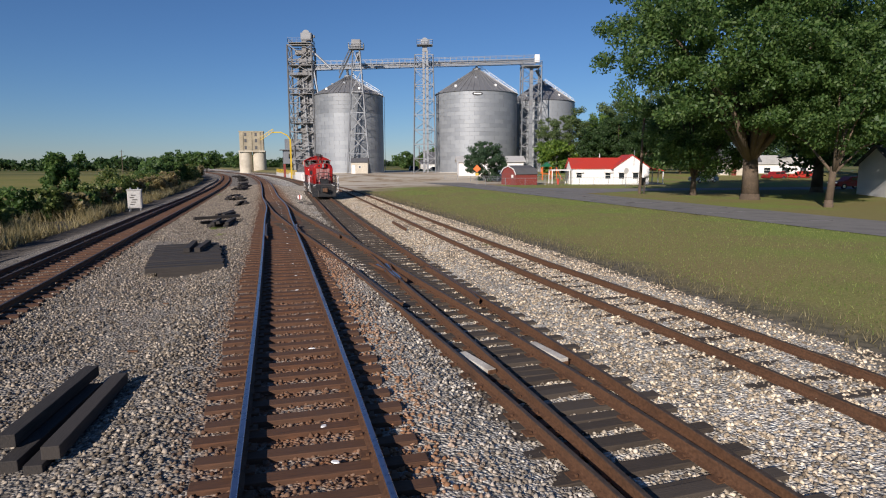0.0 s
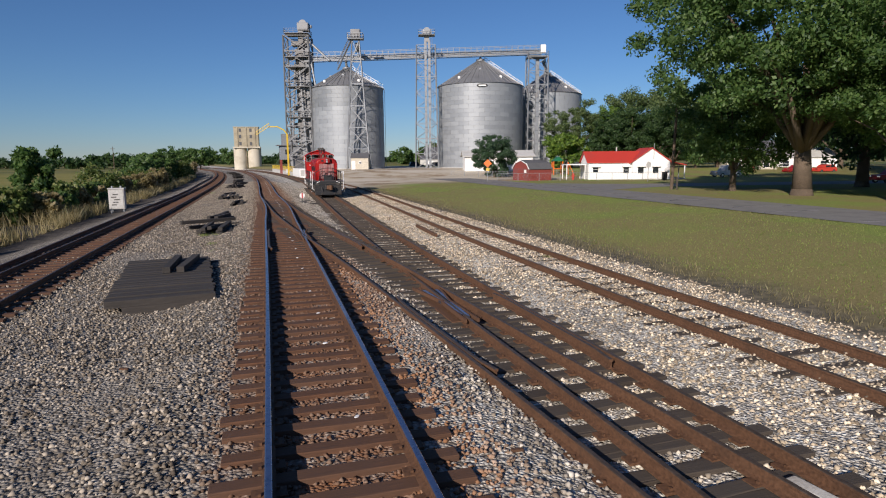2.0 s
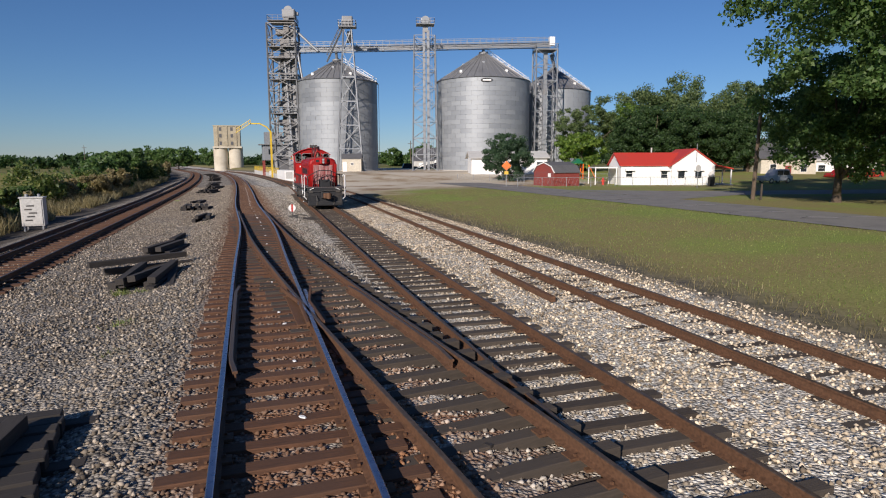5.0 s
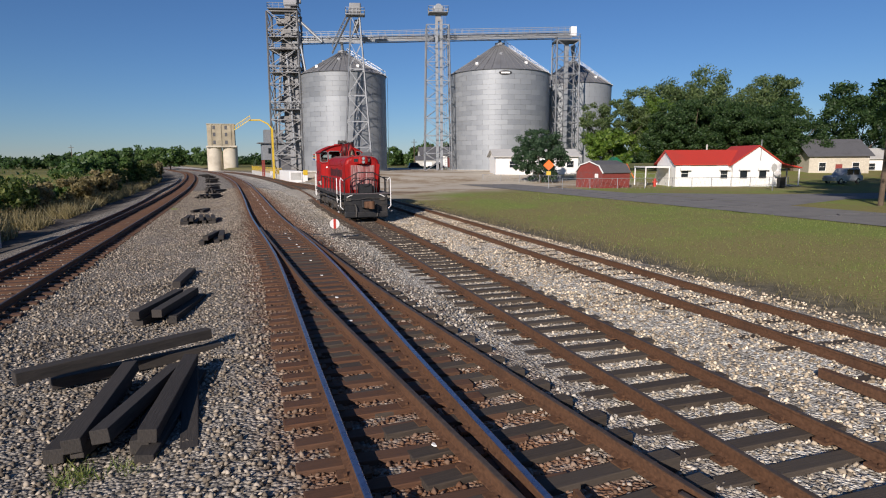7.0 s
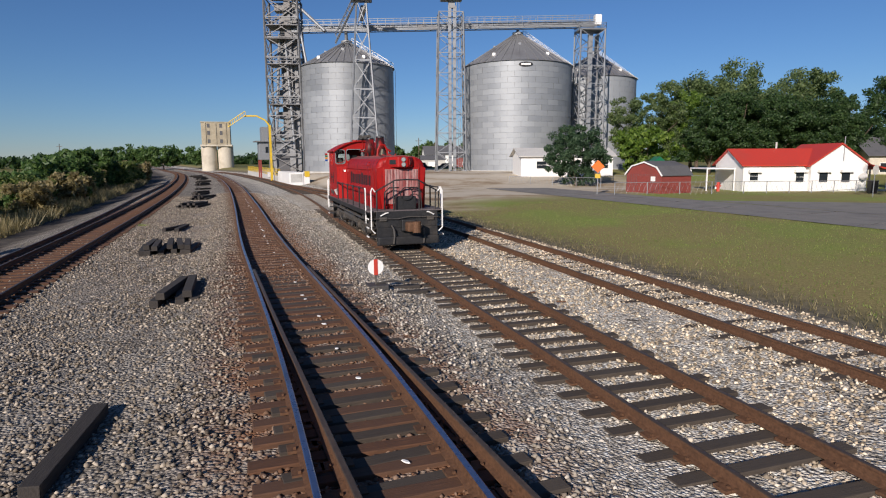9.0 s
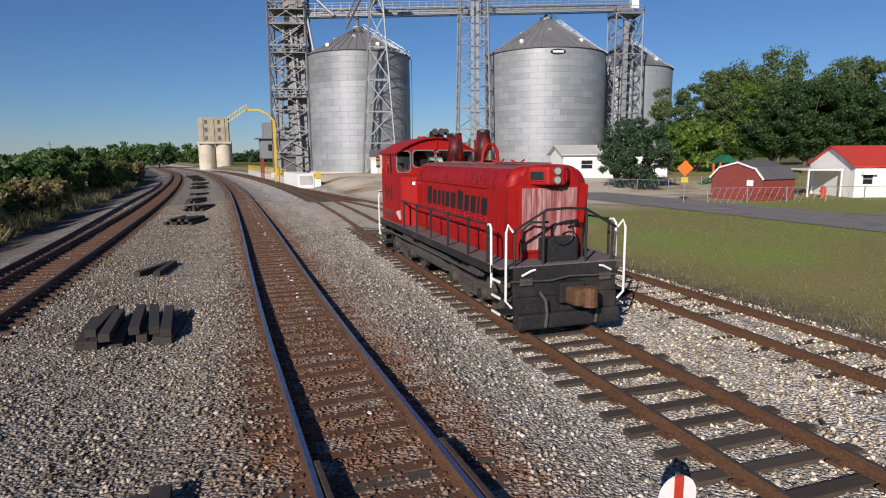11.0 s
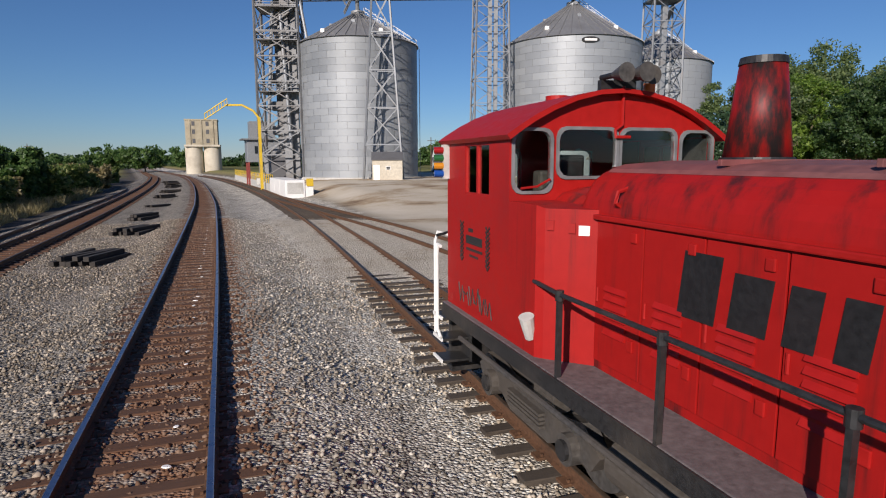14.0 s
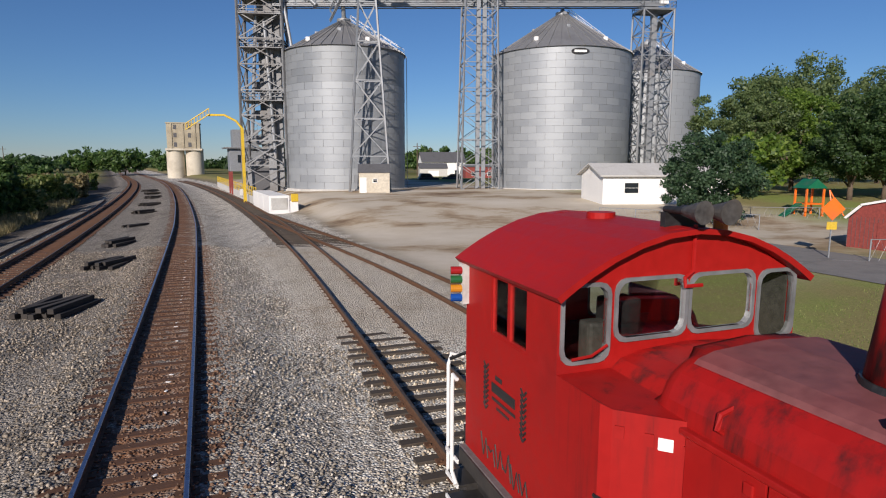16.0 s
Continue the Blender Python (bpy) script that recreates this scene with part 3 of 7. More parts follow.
def truss_tower(name, x0, x1, y0, y1, z0, z1, bays, label, taper=0.0, w=0.24, mat=None, cat="support tower"):
    """Four legs, rings of struts and crossed braces on each face."""
    mat = mat or M_GALV
    base = thing(name, Matrix.Translation(((x0 + x1) / 2, (y0 + y1) / 2, z0)), label, cat)
    hx, hy, H = (x1 - x0) / 2, (y1 - y0) / 2, z1 - z0

    def corner(i, z):
        k = 1 - taper * z / H
        sx, sy = ((-1, -1), (1, -1), (1, 1), (-1, 1))[i % 4]
        return Vector((sx * hx * k, sy * hy * k, z))
    for i in range(4):
        part("leg", bar(bmesh.new(), corner(i, -0.6), corner(i, H), w), mat, base)
        part("foot", B(-0.5, 0.5, -0.5, 0.5, -0.9, 0.12, 0.04), M_CONC, base).location = corner(i, 0)
    for b in range(bays):
        za, zb = H * b / bays, H * (b + 1) / bays
        for i in range(4):
            part("strut", bar(bmesh.new(), corner(i, zb), corner(i + 1, zb), w * 0.6), mat, base)
            part("brace", bar(bmesh.new(), corner(i, za), corner(i + 1, zb), w * 0.45), mat, base)
            part("brace", bar(bmesh.new(), corner(i + 1, za), corner(i, zb), w * 0.45), mat, base)
    return base


def cage_platform(base, x0, x1, y0, y1, z, mat=None):
    bm = B(x0, x1, y0, y1, z - 0.12, z)
    for a, b in (((x0, y0), (x1, y0)), ((x1, y0), (x1, y1)), ((x1, y1), (x0, y1)), ((x0, y1), (x0, y0))):
        for hh in (0.55, 1.1):
            bar(bm, (*a, z + hh), (*b, z + hh), 0.07)
        for k in range(6):
            q = k / 5
            p = (a[0] + (b[0] - a[0]) * q, a[1] + (b[1] - a[1]) * q)
            bar(bm, (*p, z), (*p, z + 1.1), 0.06)
    return part("platform", bm, mat or M_GALV, base)


# headhouse tower with bucket legs inside
T1 = truss_tower("headhouse_tower", -33.7, -27.6, 150.5, 155.5, 1.0, 36.0, 9, "tall weathered steel tower packed with bucket elevator legs and stairs", 0.04, 0.3, M_DARKSTEEL)
for k, (x, y, w, zt) in enumerate(((0.9, -0.9, 0.55, 38.6), (1.9, -0.3, 0.5, 35.5), (-0.2, 0.6, 0.6, 33.0))):
    part("leg_casing", B(x - w, x + w, y - 0.45, y + 0.45, -0.3, zt - 1.0, 0.04), M_DARKSTEEL, T1)
bm = B(0.2, 2.9, -1.7, 0.7, 36.4, 38.4, 0.25)
rod(bm, (1.5, -1.5, 38.3), (1.5, 0.5, 38.3), 0.85, 18)
part("leg_head", bm, M_DARKSTEEL, T1)
part("motor", B(2.7, 3.5, -0.9, -0.1, 37.2, 37.9, 0.1), M_DARKSTEEL, T1)
for z in (29.6, 27.0, 35.6, 22.0, 14.0):
    cage_platform(T1, -2.7, 2.9, -2.7, 2.4, z, M_DARKSTEEL)
rnd = random.Random(8)
for z in (6.0, 10.0, 14.5, 18.0, 22.0, 25.0, 31.5):
    bm = bmesh.new()
    bar(bm, (-2.3, -1.6, z - 2), (2.2, -1.6, z + 1.8), 0.35, 0.2)
    for k in range(8):
        q = k / 7
        bar(bm, (-2.3 + 4.5 * q, -1.7, z - 2 + 3.8 * q), (-2.3 + 4.5 * q, -1.7, z - 1 + 3.8 * q), 0.05)
    bar(bm, (-2.3, -1.7, z - 1), (2.2, -1.7, z + 2.8), 0.06)
    part("stair_flight", bm, M_DARKSTEEL, T1)
    part("hopper", B(-0.8 + rnd.uniform(-1, 0.5), 0.9 + rnd.uniform(-0.3, 0.8), -0.5, 1.6, z + 1.2, z + 2.6, 0.15), M_DARKSTEEL, T1)
for a, b, r in (((2.0, -1, 34.5), (7.6, -2.0, 28.6), 0.28), ((2.5, -1, 33.2), (4.4, -3, 21.0), 0.22), ((-0.6, -1.2, 28), (-1.8, -1.5, 8), 0.25), ((0.5, -1.6, 26), (1.4, -1.8, 5), 0.25)):
    part("spout", rod(bmesh.new(), a, b, r, 10), M_GALV, T1)

T1.scale = (1, 1, 0.885)

# middle tower and its leg
T2 = truss_tower("leg_tower", -3.15, 2.3, 147.6, 152.2, 1.0, 30.6, 8, "slender galvanised lattice tower with a bucket leg and ladder", 0.2, 0.2)
for x in (-0.1, 0.75):
    part("leg_casing", B(x - 0.28, x + 0.28, -0.3, 0.3, 0.0, 31.0, 0.03), M_GALV, T2)
bm = B(-0.75, 1.25, -0.8, 0.8, 32.0, 33.5, 0.25)
rod(bm, (0.25, -0.7, 33.2), (0.25, 0.7, 33.2), 0.75, 16)
part("leg_head", bm, M_GALV, T2)
part("neck", B(-0.35, 0.8, -0.35, 0.35, 30.6, 32.2), M_GALV, T2)
cage_platform(T2, -1.7, 2.1, -1.5, 1.5, 32.2)
bm = bmesh.new()
for w in (1.35, 1.8):
    bar(bm, (w, -1.6, 0), (w - 0.35, -1.4, 31.4), 0.06)
for k in range(70):
    bar(bm, (1.35, -1.6 + 0.2 * k / 70, 0.44 * k), (1.8 - 0.3 * k / 70, -1.6 + 0.2 * k / 70, 0.44 * k), 0.04)
part("ladder", bm, M_GALV, T2)

T2.scale = (1, 1, 0.955)

# right tower
T3 = truss_tower("conveyor_tower", 23.7, 28.6, 150.0, 154.2, 1.0, 29.4, 8, "galvanised lattice tower carrying the far end of the conveyor", 0.06, 0.22)
cage_platform(T3, -2.4, 2.4, -2.1, 2.1, 28.6)
part("drive_box", B(0.8, 2.0, -0.7, 0.7, 29.6, 31.6, 0.1), M_WHITE, T3)
part("leg_casing", B(-0.3, 0.5, -0.4, 0.4, 0, 28.0, 0.03), M_GALV, T3)
part("spout", rod(bmesh.new(), (1.5, 0.5, 27.5), (5.2, 12.0, 26.0), 0.35, 10), M_GALV, T3)
part("catwalk_brace", bar(bmesh.new(), (2.0, 0.8, 21.5), (5.0, 11.5, 26.2), 0.5, 0.3), M_GALV, T3)

T3.scale = (1, 1, 0.915)

# conveyor bridge
bridge = thing("conveyor_bridge", Matrix.Translation((-29.0, 152.3, 26.2)), "long galvanised conveyor gallery with handrails spanning the silos", "conveyor")
span, rise = 56.2, 1.6
for y in (-0.8, 0.8):
    bm = bmesh.new()
    for z in (0.0, 1.15, 2.0):
        bar(bm, (0, y, z), (span, y, z + rise), 0.14 if z < 1.5 else 0.08)
    n = 40
    for k in range(n):
        xa, xb = span * k / n, span * (k + 1) / n
        bar(bm, (xa, y, rise * k / n), (xa, y, rise * k / n + 2.0), 0.07)
        bar(bm, (xa, y, rise * k / n + (1.15 if k % 2 else 0)), (xb, y, rise * (k + 1) / n + (0 if k % 2 else 1.15)), 0.07)
    part("side_truss", bm, M_GALV, bridge)
bm = bmesh.new()
bar(bm, (0, 0, 0.25), (span, 0, 0.25 + rise), 1.5, 0.2)
part("walkway", bm, M_GALV, bridge)
bm = bmesh.new()
bar(bm, (0, 0, 0.8), (span, 0, 0.8 + rise), 0.6, 0.5)
part("conveyor_trough", bm, M_GALV, bridge)
for x, zb in ((9.6, 24.9), (41.7, 26.8)):
    part("drop_spout", rod(bmesh.new(), (x, 0, 0.4), (x, 1.2, zb - 26.8), 0.3, 10), M_GALV, bridge)

# tapered support in front of the first silo
T4 = truss_tower("silo_support_tower", -18.6, -13.3, 141.4, 143.4, 0.9, 29.4, 6, "tapered pale steel frame standing before the patched silo", 0.70, 0.2)
cage_platform(T4, -1.7, 1.7, -1.2, 1.2, 28.6)
bm = bmesh.new()
for w in (-0.5, 0.5):
    bar(bm, (-1.0, w, 28.3), (-5.2, 8 + w, 23.2), 0.16)
    bar(bm, (-1.0, w, 29.6), (-5.2, 8 + w, 24.6), 0.1)
    for k in range(8):
        q = k / 8
        bar(bm, (-1 - 4.2 * q, 8 * q + w, 28.3 - 5.1 * q), (-1 - 4.2 * (q + 0.12), 8 * (q + 0.12) + w, 29.6 - 5.0 * (q + 0.12)), 0.07)
part("spout_bridge", bm, M_GALV, T4)
part("head_chute", B(-1.0, 1.1, -0.8, 0.8, 28.7, 30.6, 0.2), M_DARKSTEEL, T4)
bm = bmesh.new()
bar(bm, (0.3, 0.6, 27.6), (-0.6, 9, 27.6), 0.9, 0.7)
part("link_gallery", bm, M_GALV, T4)


# ---- yard buildings ----
def house_box(name, x, y, z, turn, w, d, h, roof_h, wall_mat, roof_mat, label, category, over=0.3, wins=(), doors=(), axis="x"):
    """A gabled building: four walls, two roof slopes, gables, windows and doors on its front (local -y)."""
    base = thing(name, pose(x, y, z, 0, 0, turn), label, category)
    t = 0.15
    part("front_wall", B(-w / 2, w / 2, -d / 2, -d / 2 + t, -0.6, h), wall_mat, base)
    part("rear_wall", B(-w / 2, w / 2, d / 2 - t, d / 2, -0.6, h), wall_mat, base)
    part("side_wall", B(-w / 2, -w / 2 + t, -d / 2 + t, d / 2 - t, -0.6, h), wall_mat, base)
    part("side_wall", B(w / 2 - t, w / 2, -d / 2 + t, d / 2 - t, -0.6, h), wall_mat, base)
    if axis == "x":
        for sg in (-1, 1):
            bm = bmesh.new()
            y0, y1 = sg * (d / 2 + over), 0.0
            z0 = h - roof_h * over / (d / 2)
            vs = [bm.verts.new(p) for p in ((-w / 2 - over, y0, z0), (w / 2 + over, y0, z0), (w / 2 + over, y1, h + roof_h), (-w / 2 - over, y1, h + roof_h))]
            f = bm.faces.new(vs)
            r = bmesh.ops.extrude_face_region(bm, geom=[f])
            bmesh.ops.translate(bm, vec=(0, 0, 0.12), verts=[v for v in r["geom"] if isinstance(v, bmesh.types.BMVert)])
            part("roof_slope", bm, roof_mat, base)
        for sx in (-1, 1):
            bm = bmesh.new()
            x0 = sx * w / 2
            a = [bm.verts.new((x0, yy, zz)) for yy, zz in ((-d / 2, h), (d / 2, h), (0, h + roof_h))]
            b = [bm.verts.new((x0 - sx * t, yy, zz)) for yy, zz in ((-d / 2, h), (d / 2, h), (0, h + roof_h))]
            bm.faces.new(a), bm.faces.new(b)
            for i in range(3):
                bm.faces.new((a[i], a[(i + 1) % 3], b[(i + 1) % 3], b[i]))
            part("gable", bm, wall_mat, base)
    else:
        for sg in (-1, 1):
            bm = bmesh.new()
            x0 = sg * (w / 2 + over)
            z0 = h - roof_h * over / (w / 2)
            vs = [bm.verts.new(p) for p in ((x0, -d / 2 - over, z0), (x0, d / 2 + over, z0), (0, d / 2 + over, h + roof_h), (0, -d / 2 - over, h + roof_h))]
            f = bm.faces.new(vs)
            r = bmesh.ops.extrude_face_region(bm, geom=[f])
            bmesh.ops.translate(bm, vec=(0, 0, 0.12), verts=[v for v in r["geom"] if isinstance(v, bmesh.types.BMVert)])
            part("roof_slope", bm, roof_mat, base)
        for sy in (-1, 1):
            part("gable", prism(bmesh.new(), [(-w / 2, h), (w / 2, h), (0, h + roof_h)], sy * d / 2, sy * (d / 2 - t)), wall_mat, base)
    for wx, wz, ww, wh in wins:
        win = part("window", B(wx - ww / 2, wx + ww / 2, -d / 2 - 0.05, -d / 2 + 0.02, wz, wz + wh, 0.01), M_WHITE, base)
        part("pane", B(wx - ww / 2 + 0.07, wx + ww / 2 - 0.07, -d / 2 - 0.065, -d / 2 - 0.04, wz + 0.07, wz + wh / 2 - 0.02), M_GLASS, win)
        part("pane", B(wx - ww / 2 + 0.07, wx + ww / 2 - 0.07, -d / 2 - 0.065, -d / 2 - 0.04, wz + wh / 2 + 0.02, wz + wh - 0.07), M_GLASS, win)
    for dx, dw, dh, dm in doors:
        part("door", B(dx - dw / 2, dx + dw / 2, -d / 2 - 0.05, -d / 2 + 0.02, 0.0, dh, 0.01), dm, base)
    return base


house_box("pump_shed", -15.4, 140.0, 0.95, 0, 3.8, 3.2, 2.7, 0.9, M_CREAM, M_SHINGLE, "small cream lap-sided shed with a pale gable roof by the silo", "shed", 0.12, ((0.1, 1.4, 0.6, 0.5),), ((-1.35, 0.8, 2.05, M_WHITE),))
garage = house_box("receiving_shed", -31.2, 154.5, 0.9, 0, 4.6, 4.0, 4.0, 0.35, M_DARKSTEEL, M_DARKSTEEL, "dark steel receiving shed with a grey roller door under the tower", "shed", 0.1, (), ((0.2, 3.0, 3.2, M_SHINGLE),))
house_box("white_shed", 12.9, 122.0, 0.8, 0, 12.9, 6.0, 2.9, 1.0, M_WHITE, M_CONC, "long white shed with a pale low gable roof", "shed", 0.45, ((-3.6, 1.1, 1.5, 1.1), (0.9, 1.1, 1.2, 1.1), (5.2, 1.1, 1.2, 1.1)), ())
house_box("far_white_house", 6.5, 262, 0.0, 4, 14.0, 10.0, 5.2, 3.0, M_WHITE, M_SHINGLE, "white two-storey house with a dark roof far behind the silos", "house", 0.4, ((-4, 1, 1.0, 1.5), (0, 1, 1.0, 1.5), (4, 1, 1.0, 1.5), (-4, 3.6, 1.0, 1.2), (0, 3.6, 1.0, 1.2)), ())
house_box("brick_shed", 11.5, 215, 0.4, 0, 9.0, 8.0, 3.4, 0.6, M_BARN, M_SHINGLE, "low brick-red shed between the silos", "shed", 0.2, ((-2.5, 1.2, 1.0, 1.0), (1.5, 1.2, 1.0, 1.0)), ())
house_box("pale_garage", 1.5, 240, 0.2, 0, 8.0, 7.0, 3.0, 1.4, M_CONC, M_SHINGLE, "pale garage far behind the yard", "garage", 0.2, (), ((0, 3.0, 2.3, M_WHITE),))

# gambrel barn shed
barn = thing("barn_shed", pose(12.9, 93.2, 0.1, 0, 0, -68) @ Matrix.Diagonal((0.98, 0.68, 0.74, 1)), "small weathered red gambrel barn shed with white trim", "shed")
outline = [(-2.3, 0.0), (2.3, 0.0), (2.3, 2.1), (1.55, 3.2), (0, 3.8), (-1.55, 3.2), (-2.3, 2.1)]
part("body", prism(bmesh.new(), [(x, z - (0.5 if z == 0 else 0)) for x, z in outline], 0, 5.6), M_BARN, barn)
for k, (a, b) in enumerate(zip(outline[2:], outline[3:])):
    bm = bmesh.new()
    ax, az, bx, bz = a[0] * 1.06, a[1] - 0.02, b[0] * 1.06, b[1] + 0.05
    prism(bm, [(ax, az), (bx, bz), (bx, bz + 0.1), (ax, az + 0.1)], -0.15, 5.75)
    part("roof_slope", bm, M_SHINGLE, barn)
    bm = bmesh.new()
    bar(bm, (ax, -0.17, az), (bx, -0.17, bz), 0.08, 0.16)
    part("trim", bm, M_WHITE, barn)
part("door", B(-0.7, 0.7, -0.05, 0.02, 0, 2.0, 0.01), M_BARN, barn)
part("window", B(0.95, 1.5, -0.06, 0.02, 1.4, 2.0, 0.01), M_WHITE, barn)
bm = bmesh.new()
for k in range(20):
    box(bm, -2.3 + k * 0.23, -2.3 + k * 0.23 + 0.012, -0.03, 0.01, 0.0, 2.3)
part("board_joints", bm, M_SHINGLE, barn)


house = house_box("white_house", 27.6, 96.2, 0.0, -4, 11.0, 8.0, 3.0, 1.75, M_WHITE, M_ROOFRED, "white single-storey house with a red metal roof and awnings", "house", 0.35,
                  ((-4.2, 1.2, 1.1, 1.1), (1.4, 1.0, 1.1, 1.25)), ())
part("wing_wall", prism(bmesh.new(), [(2.4, -0.5), (9.2, -0.5), (9.2, 3.0), (5.8, 5.2), (2.4, 3.0)], -4.6, 3.9), M_WHITE, house)
for sg in (-1, 1):
    part("wing_roof", prism(bmesh.new(), [(5.8 + sg * 3.9, 2.72), (5.8, 5.26), (5.8, 5.4), (5.8 + sg * 3.9, 2.86)], -4.9, 4.2), M_ROOFRED, house)
part("porch_roof", prism(bmesh.new(), [(9.2, 2.9), (12.2, 2.35), (12.2, 2.5), (9.2, 3.1)], -4.6, 3.6), M_ROOFRED, house)
for y in (-4.3, -1.0, 3.2):
    part("porch_post", B(11.9, 12.05, y, y + 0.15, -0.3, 2.4), M_WHITE, house)
part("porch_floor", B(9.2, 12.2, -4.6, 3.6, -0.3, 0.15), M_CONC, house)
for x in (3.9, 6.6):
    w = part("window", B(x - 0.6, x + 0.6, -4.68, -4.58, 1.0, 2.2, 0.01), M_WHITE, house)
    part("pane", B(x - 0.5, x + 0.5, -4.7, -4.66, 1.08, 2.1), M_GLASS, w)
for x, y in ((-4.2, -4.0), (1.4, -4.0), (3.9, -4.6), (6.6, -4.6)):
    part("awning", prism(bmesh.new(), [(x - 0.75, 2.15), (x + 0.75, 2.15), (x + 0.75, 2.45), (x - 0.75, 2.45)], y - 0.55, y), M_WHITE, house)
part("meter_dish", rod(bmesh.new(), (8.6, -4.95, 1.6), (8.5, -5.05, 1.75), 0.45, 20), M_CONC, house)
part("flue", rod(bmesh.new(), (0.5, 0.3, 4.6), (0.5, 0.3, 5.6), 0.12, 10), M_CONC, house)
part("mast", rod(bmesh.new(), (6.2, -4.6, 3.4), (6.2, -4.6, 6.1), 0.06, 8), M_GALV, house)
house.scale = (0.80, 0.735, 0.86)
lean = thing("carport", pose(21.6, 96.8, 0.05, 0, 0, -4) @ Matrix.Diagonal((0.8, 0.8, 0.9, 1)), "open white lean-to carport beside the house", "carport")
part("roof", B(-1.8, 1.8, -2.5, 2.5, 2.35, 2.5), M_WHITE, lean)
for x in (-1.7, 1.7):
    for y in (-2.4, 2.4):
        part("post", B(x - 0.07, x + 0.07, y - 0.07, y + 0.07, -0.3, 2.36), M_WHITE, lean)


# old concrete elevator
old = thing("old_concrete_elevator", pose(-81.8, 285, -0.9, 0, 0, 12), "old cream concrete grain elevator with two bins and a tan headhouse", "grain elevator")
for x in (-3.1, 3.1):
    part("bin", rod(bmesh.new(), (x, 0, -1), (x, 0, 10.0), 2.95, 40), M_CREAM, old, smooth=False)
head = part("headhouse", B(-5.3, 5.3, -3.4, 3.4, 10.4, 19.0, 0.05), M_TAN, old)
part("slab", B(-5.9, 5.9, -3.6, 3.6, 9.8, 10.45), M_CREAM, old)
part("parapet", B(-5.5, 5.5, -3.6, 3.6, 18.9, 19.3), M_TAN, old)
for x in (-2.6, 2.0):
    for z in (11.0, 14.2, 17.0):
        part("opening", B(x - 0.5, x + 0.5, -3.46, -3.3, z, z + 1.5), M_SHINGLE, head)
for x in (-3.8, 0, 3.8):
    part("pilaster", B(x - 0.25, x + 0.25, -3.62, -3.38, 10.4, 18.9), M_TAN, head)

# loading dock with yellow rails beside the siding
dock = thing("loading_dock", Matrix.Identity(4), "low white concrete loading block with a yellow bumper", "loading dock")
p0, p1 = at(8.2, 124.5), at(8.1, 137.0)
dirn = (p1 - p0).normalized()
turn = math.degrees(math.atan2(-dirn.x, dirn.y))
mw = pose(p0.x, p0.y, 0.0, 0, 0, turn)
dock.matrix_world = mw
for k in range(3):
    part("block", B(0, 2.0, k * 4.2, k * 4.2 + 4.1, -0.5, 1.55, 0.06), M_WHITE, dock)
part("wing_wall", B(2.0, 2.9, 0.1, 1.6, -0.5, 1.0, 0.05), M_WHITE, dock)
part("bumper", B(2.2, 2.9, -0.02, 0.3, 0.9, 1.7, 0.05), M_YELLOW, dock)
part("panel", B(0.2, 1.8, -0.05, 0.02, 0.15, 1.3, 0.02), M_CONC, dock)
rail = thing("yellow_handrail", mw @ pose(0.4, 13, 0), "yellow safety handrail along the unloading platform", "handrail")
part("curb", B(-0.1, 2.5, 0, 62, -0.5, 0.7, 0.03), M_CONC, rail)
for k in range(32):
    part("post", B(-0.04, 0.04, k * 2 - 0.04, k * 2 + 0.04, 0.7, 1.85), M_YELLOW, rail)
for z in (1.25, 1.8):
    part("rail", B(-0.035, 0.035, 0, 62, z, z + 0.07), M_YELLOW, rail)
gal = thing("yellow_loading_arm", mw @ pose(-0.2, 19, 0) @ Matrix.Diagonal((0.81, 0.81, 0.81, 1)), "tall yellow post with a caged loading arm", "loading arm")
part("post", B(-0.22, 0.22, -0.22, 0.22, -0.3, 11.3), M_YELLOW, gal)
bm = tube(bmesh.new(), [(0, 0, 11.2), (-0.8, 0.3, 12.3), (-2.4, 1.0, 13.2), (-4.8, 2.0, 13.2)], 0.18)
part("arm", bm, M_YELLOW, gal)
bm = bmesh.new()
for w in (-0.4, 0.4):
    for h in (0.0, 0.9):
        bar(bm, (-4.6, 2.0 + w, 13.3 + h), (-8.0, 3.4 + w, 11.0 + h), 0.12)
for k in range(9):
    q = k / 8
    bar(bm, (-4.6 - 3.4 * q, 2 + 1.4 * q - 0.4, 13.3 - 2.3 * q), (-4.6 - 3.4 * q, 2 + 1.4 * q - 0.4, 14.2 - 2.3 * q), 0.1)
    bar(bm, (-4.6 - 3.4 * q, 2 + 1.4 * q - 0.4, 13.3 - 2.3 * q), (-4.6 - 3.4 * q, 2 + 1.4 * q + 0.4, 13.3 - 2.3 * q), 0.1)
part("gangway", bm, M_YELLOW, gal)
hut = thing("scale_house", mw @ pose(2.6, 42, 0), "raised grey metal scale house on posts beside the track", "hut")
part("cabin", B(-2.6, 2.6, -2, 2, 3.4, 7.0, 0.05), M_GALV, hut)
part("roof", B(-3.4, 3.0, -2.6, 2.6, 7.0, 7.2), M_DARKSTEEL, hut)
part("upper_cabin", B(-2.0, 2.0, -1.6, 1.6, 7.2, 10.0), M_GALV, hut)
for x in (-2.4, 2.4):
    for y in (-1.8, 1.8):
        part("post", B(x - 0.15, x + 0.15, y - 0.15, y + 0.15, -0.5, 3.4), M_BARN, hut)
part("window", B(-1.4, -0.2, -2.06, -1.98, 4.8, 6.0), M_GLASS, hut)


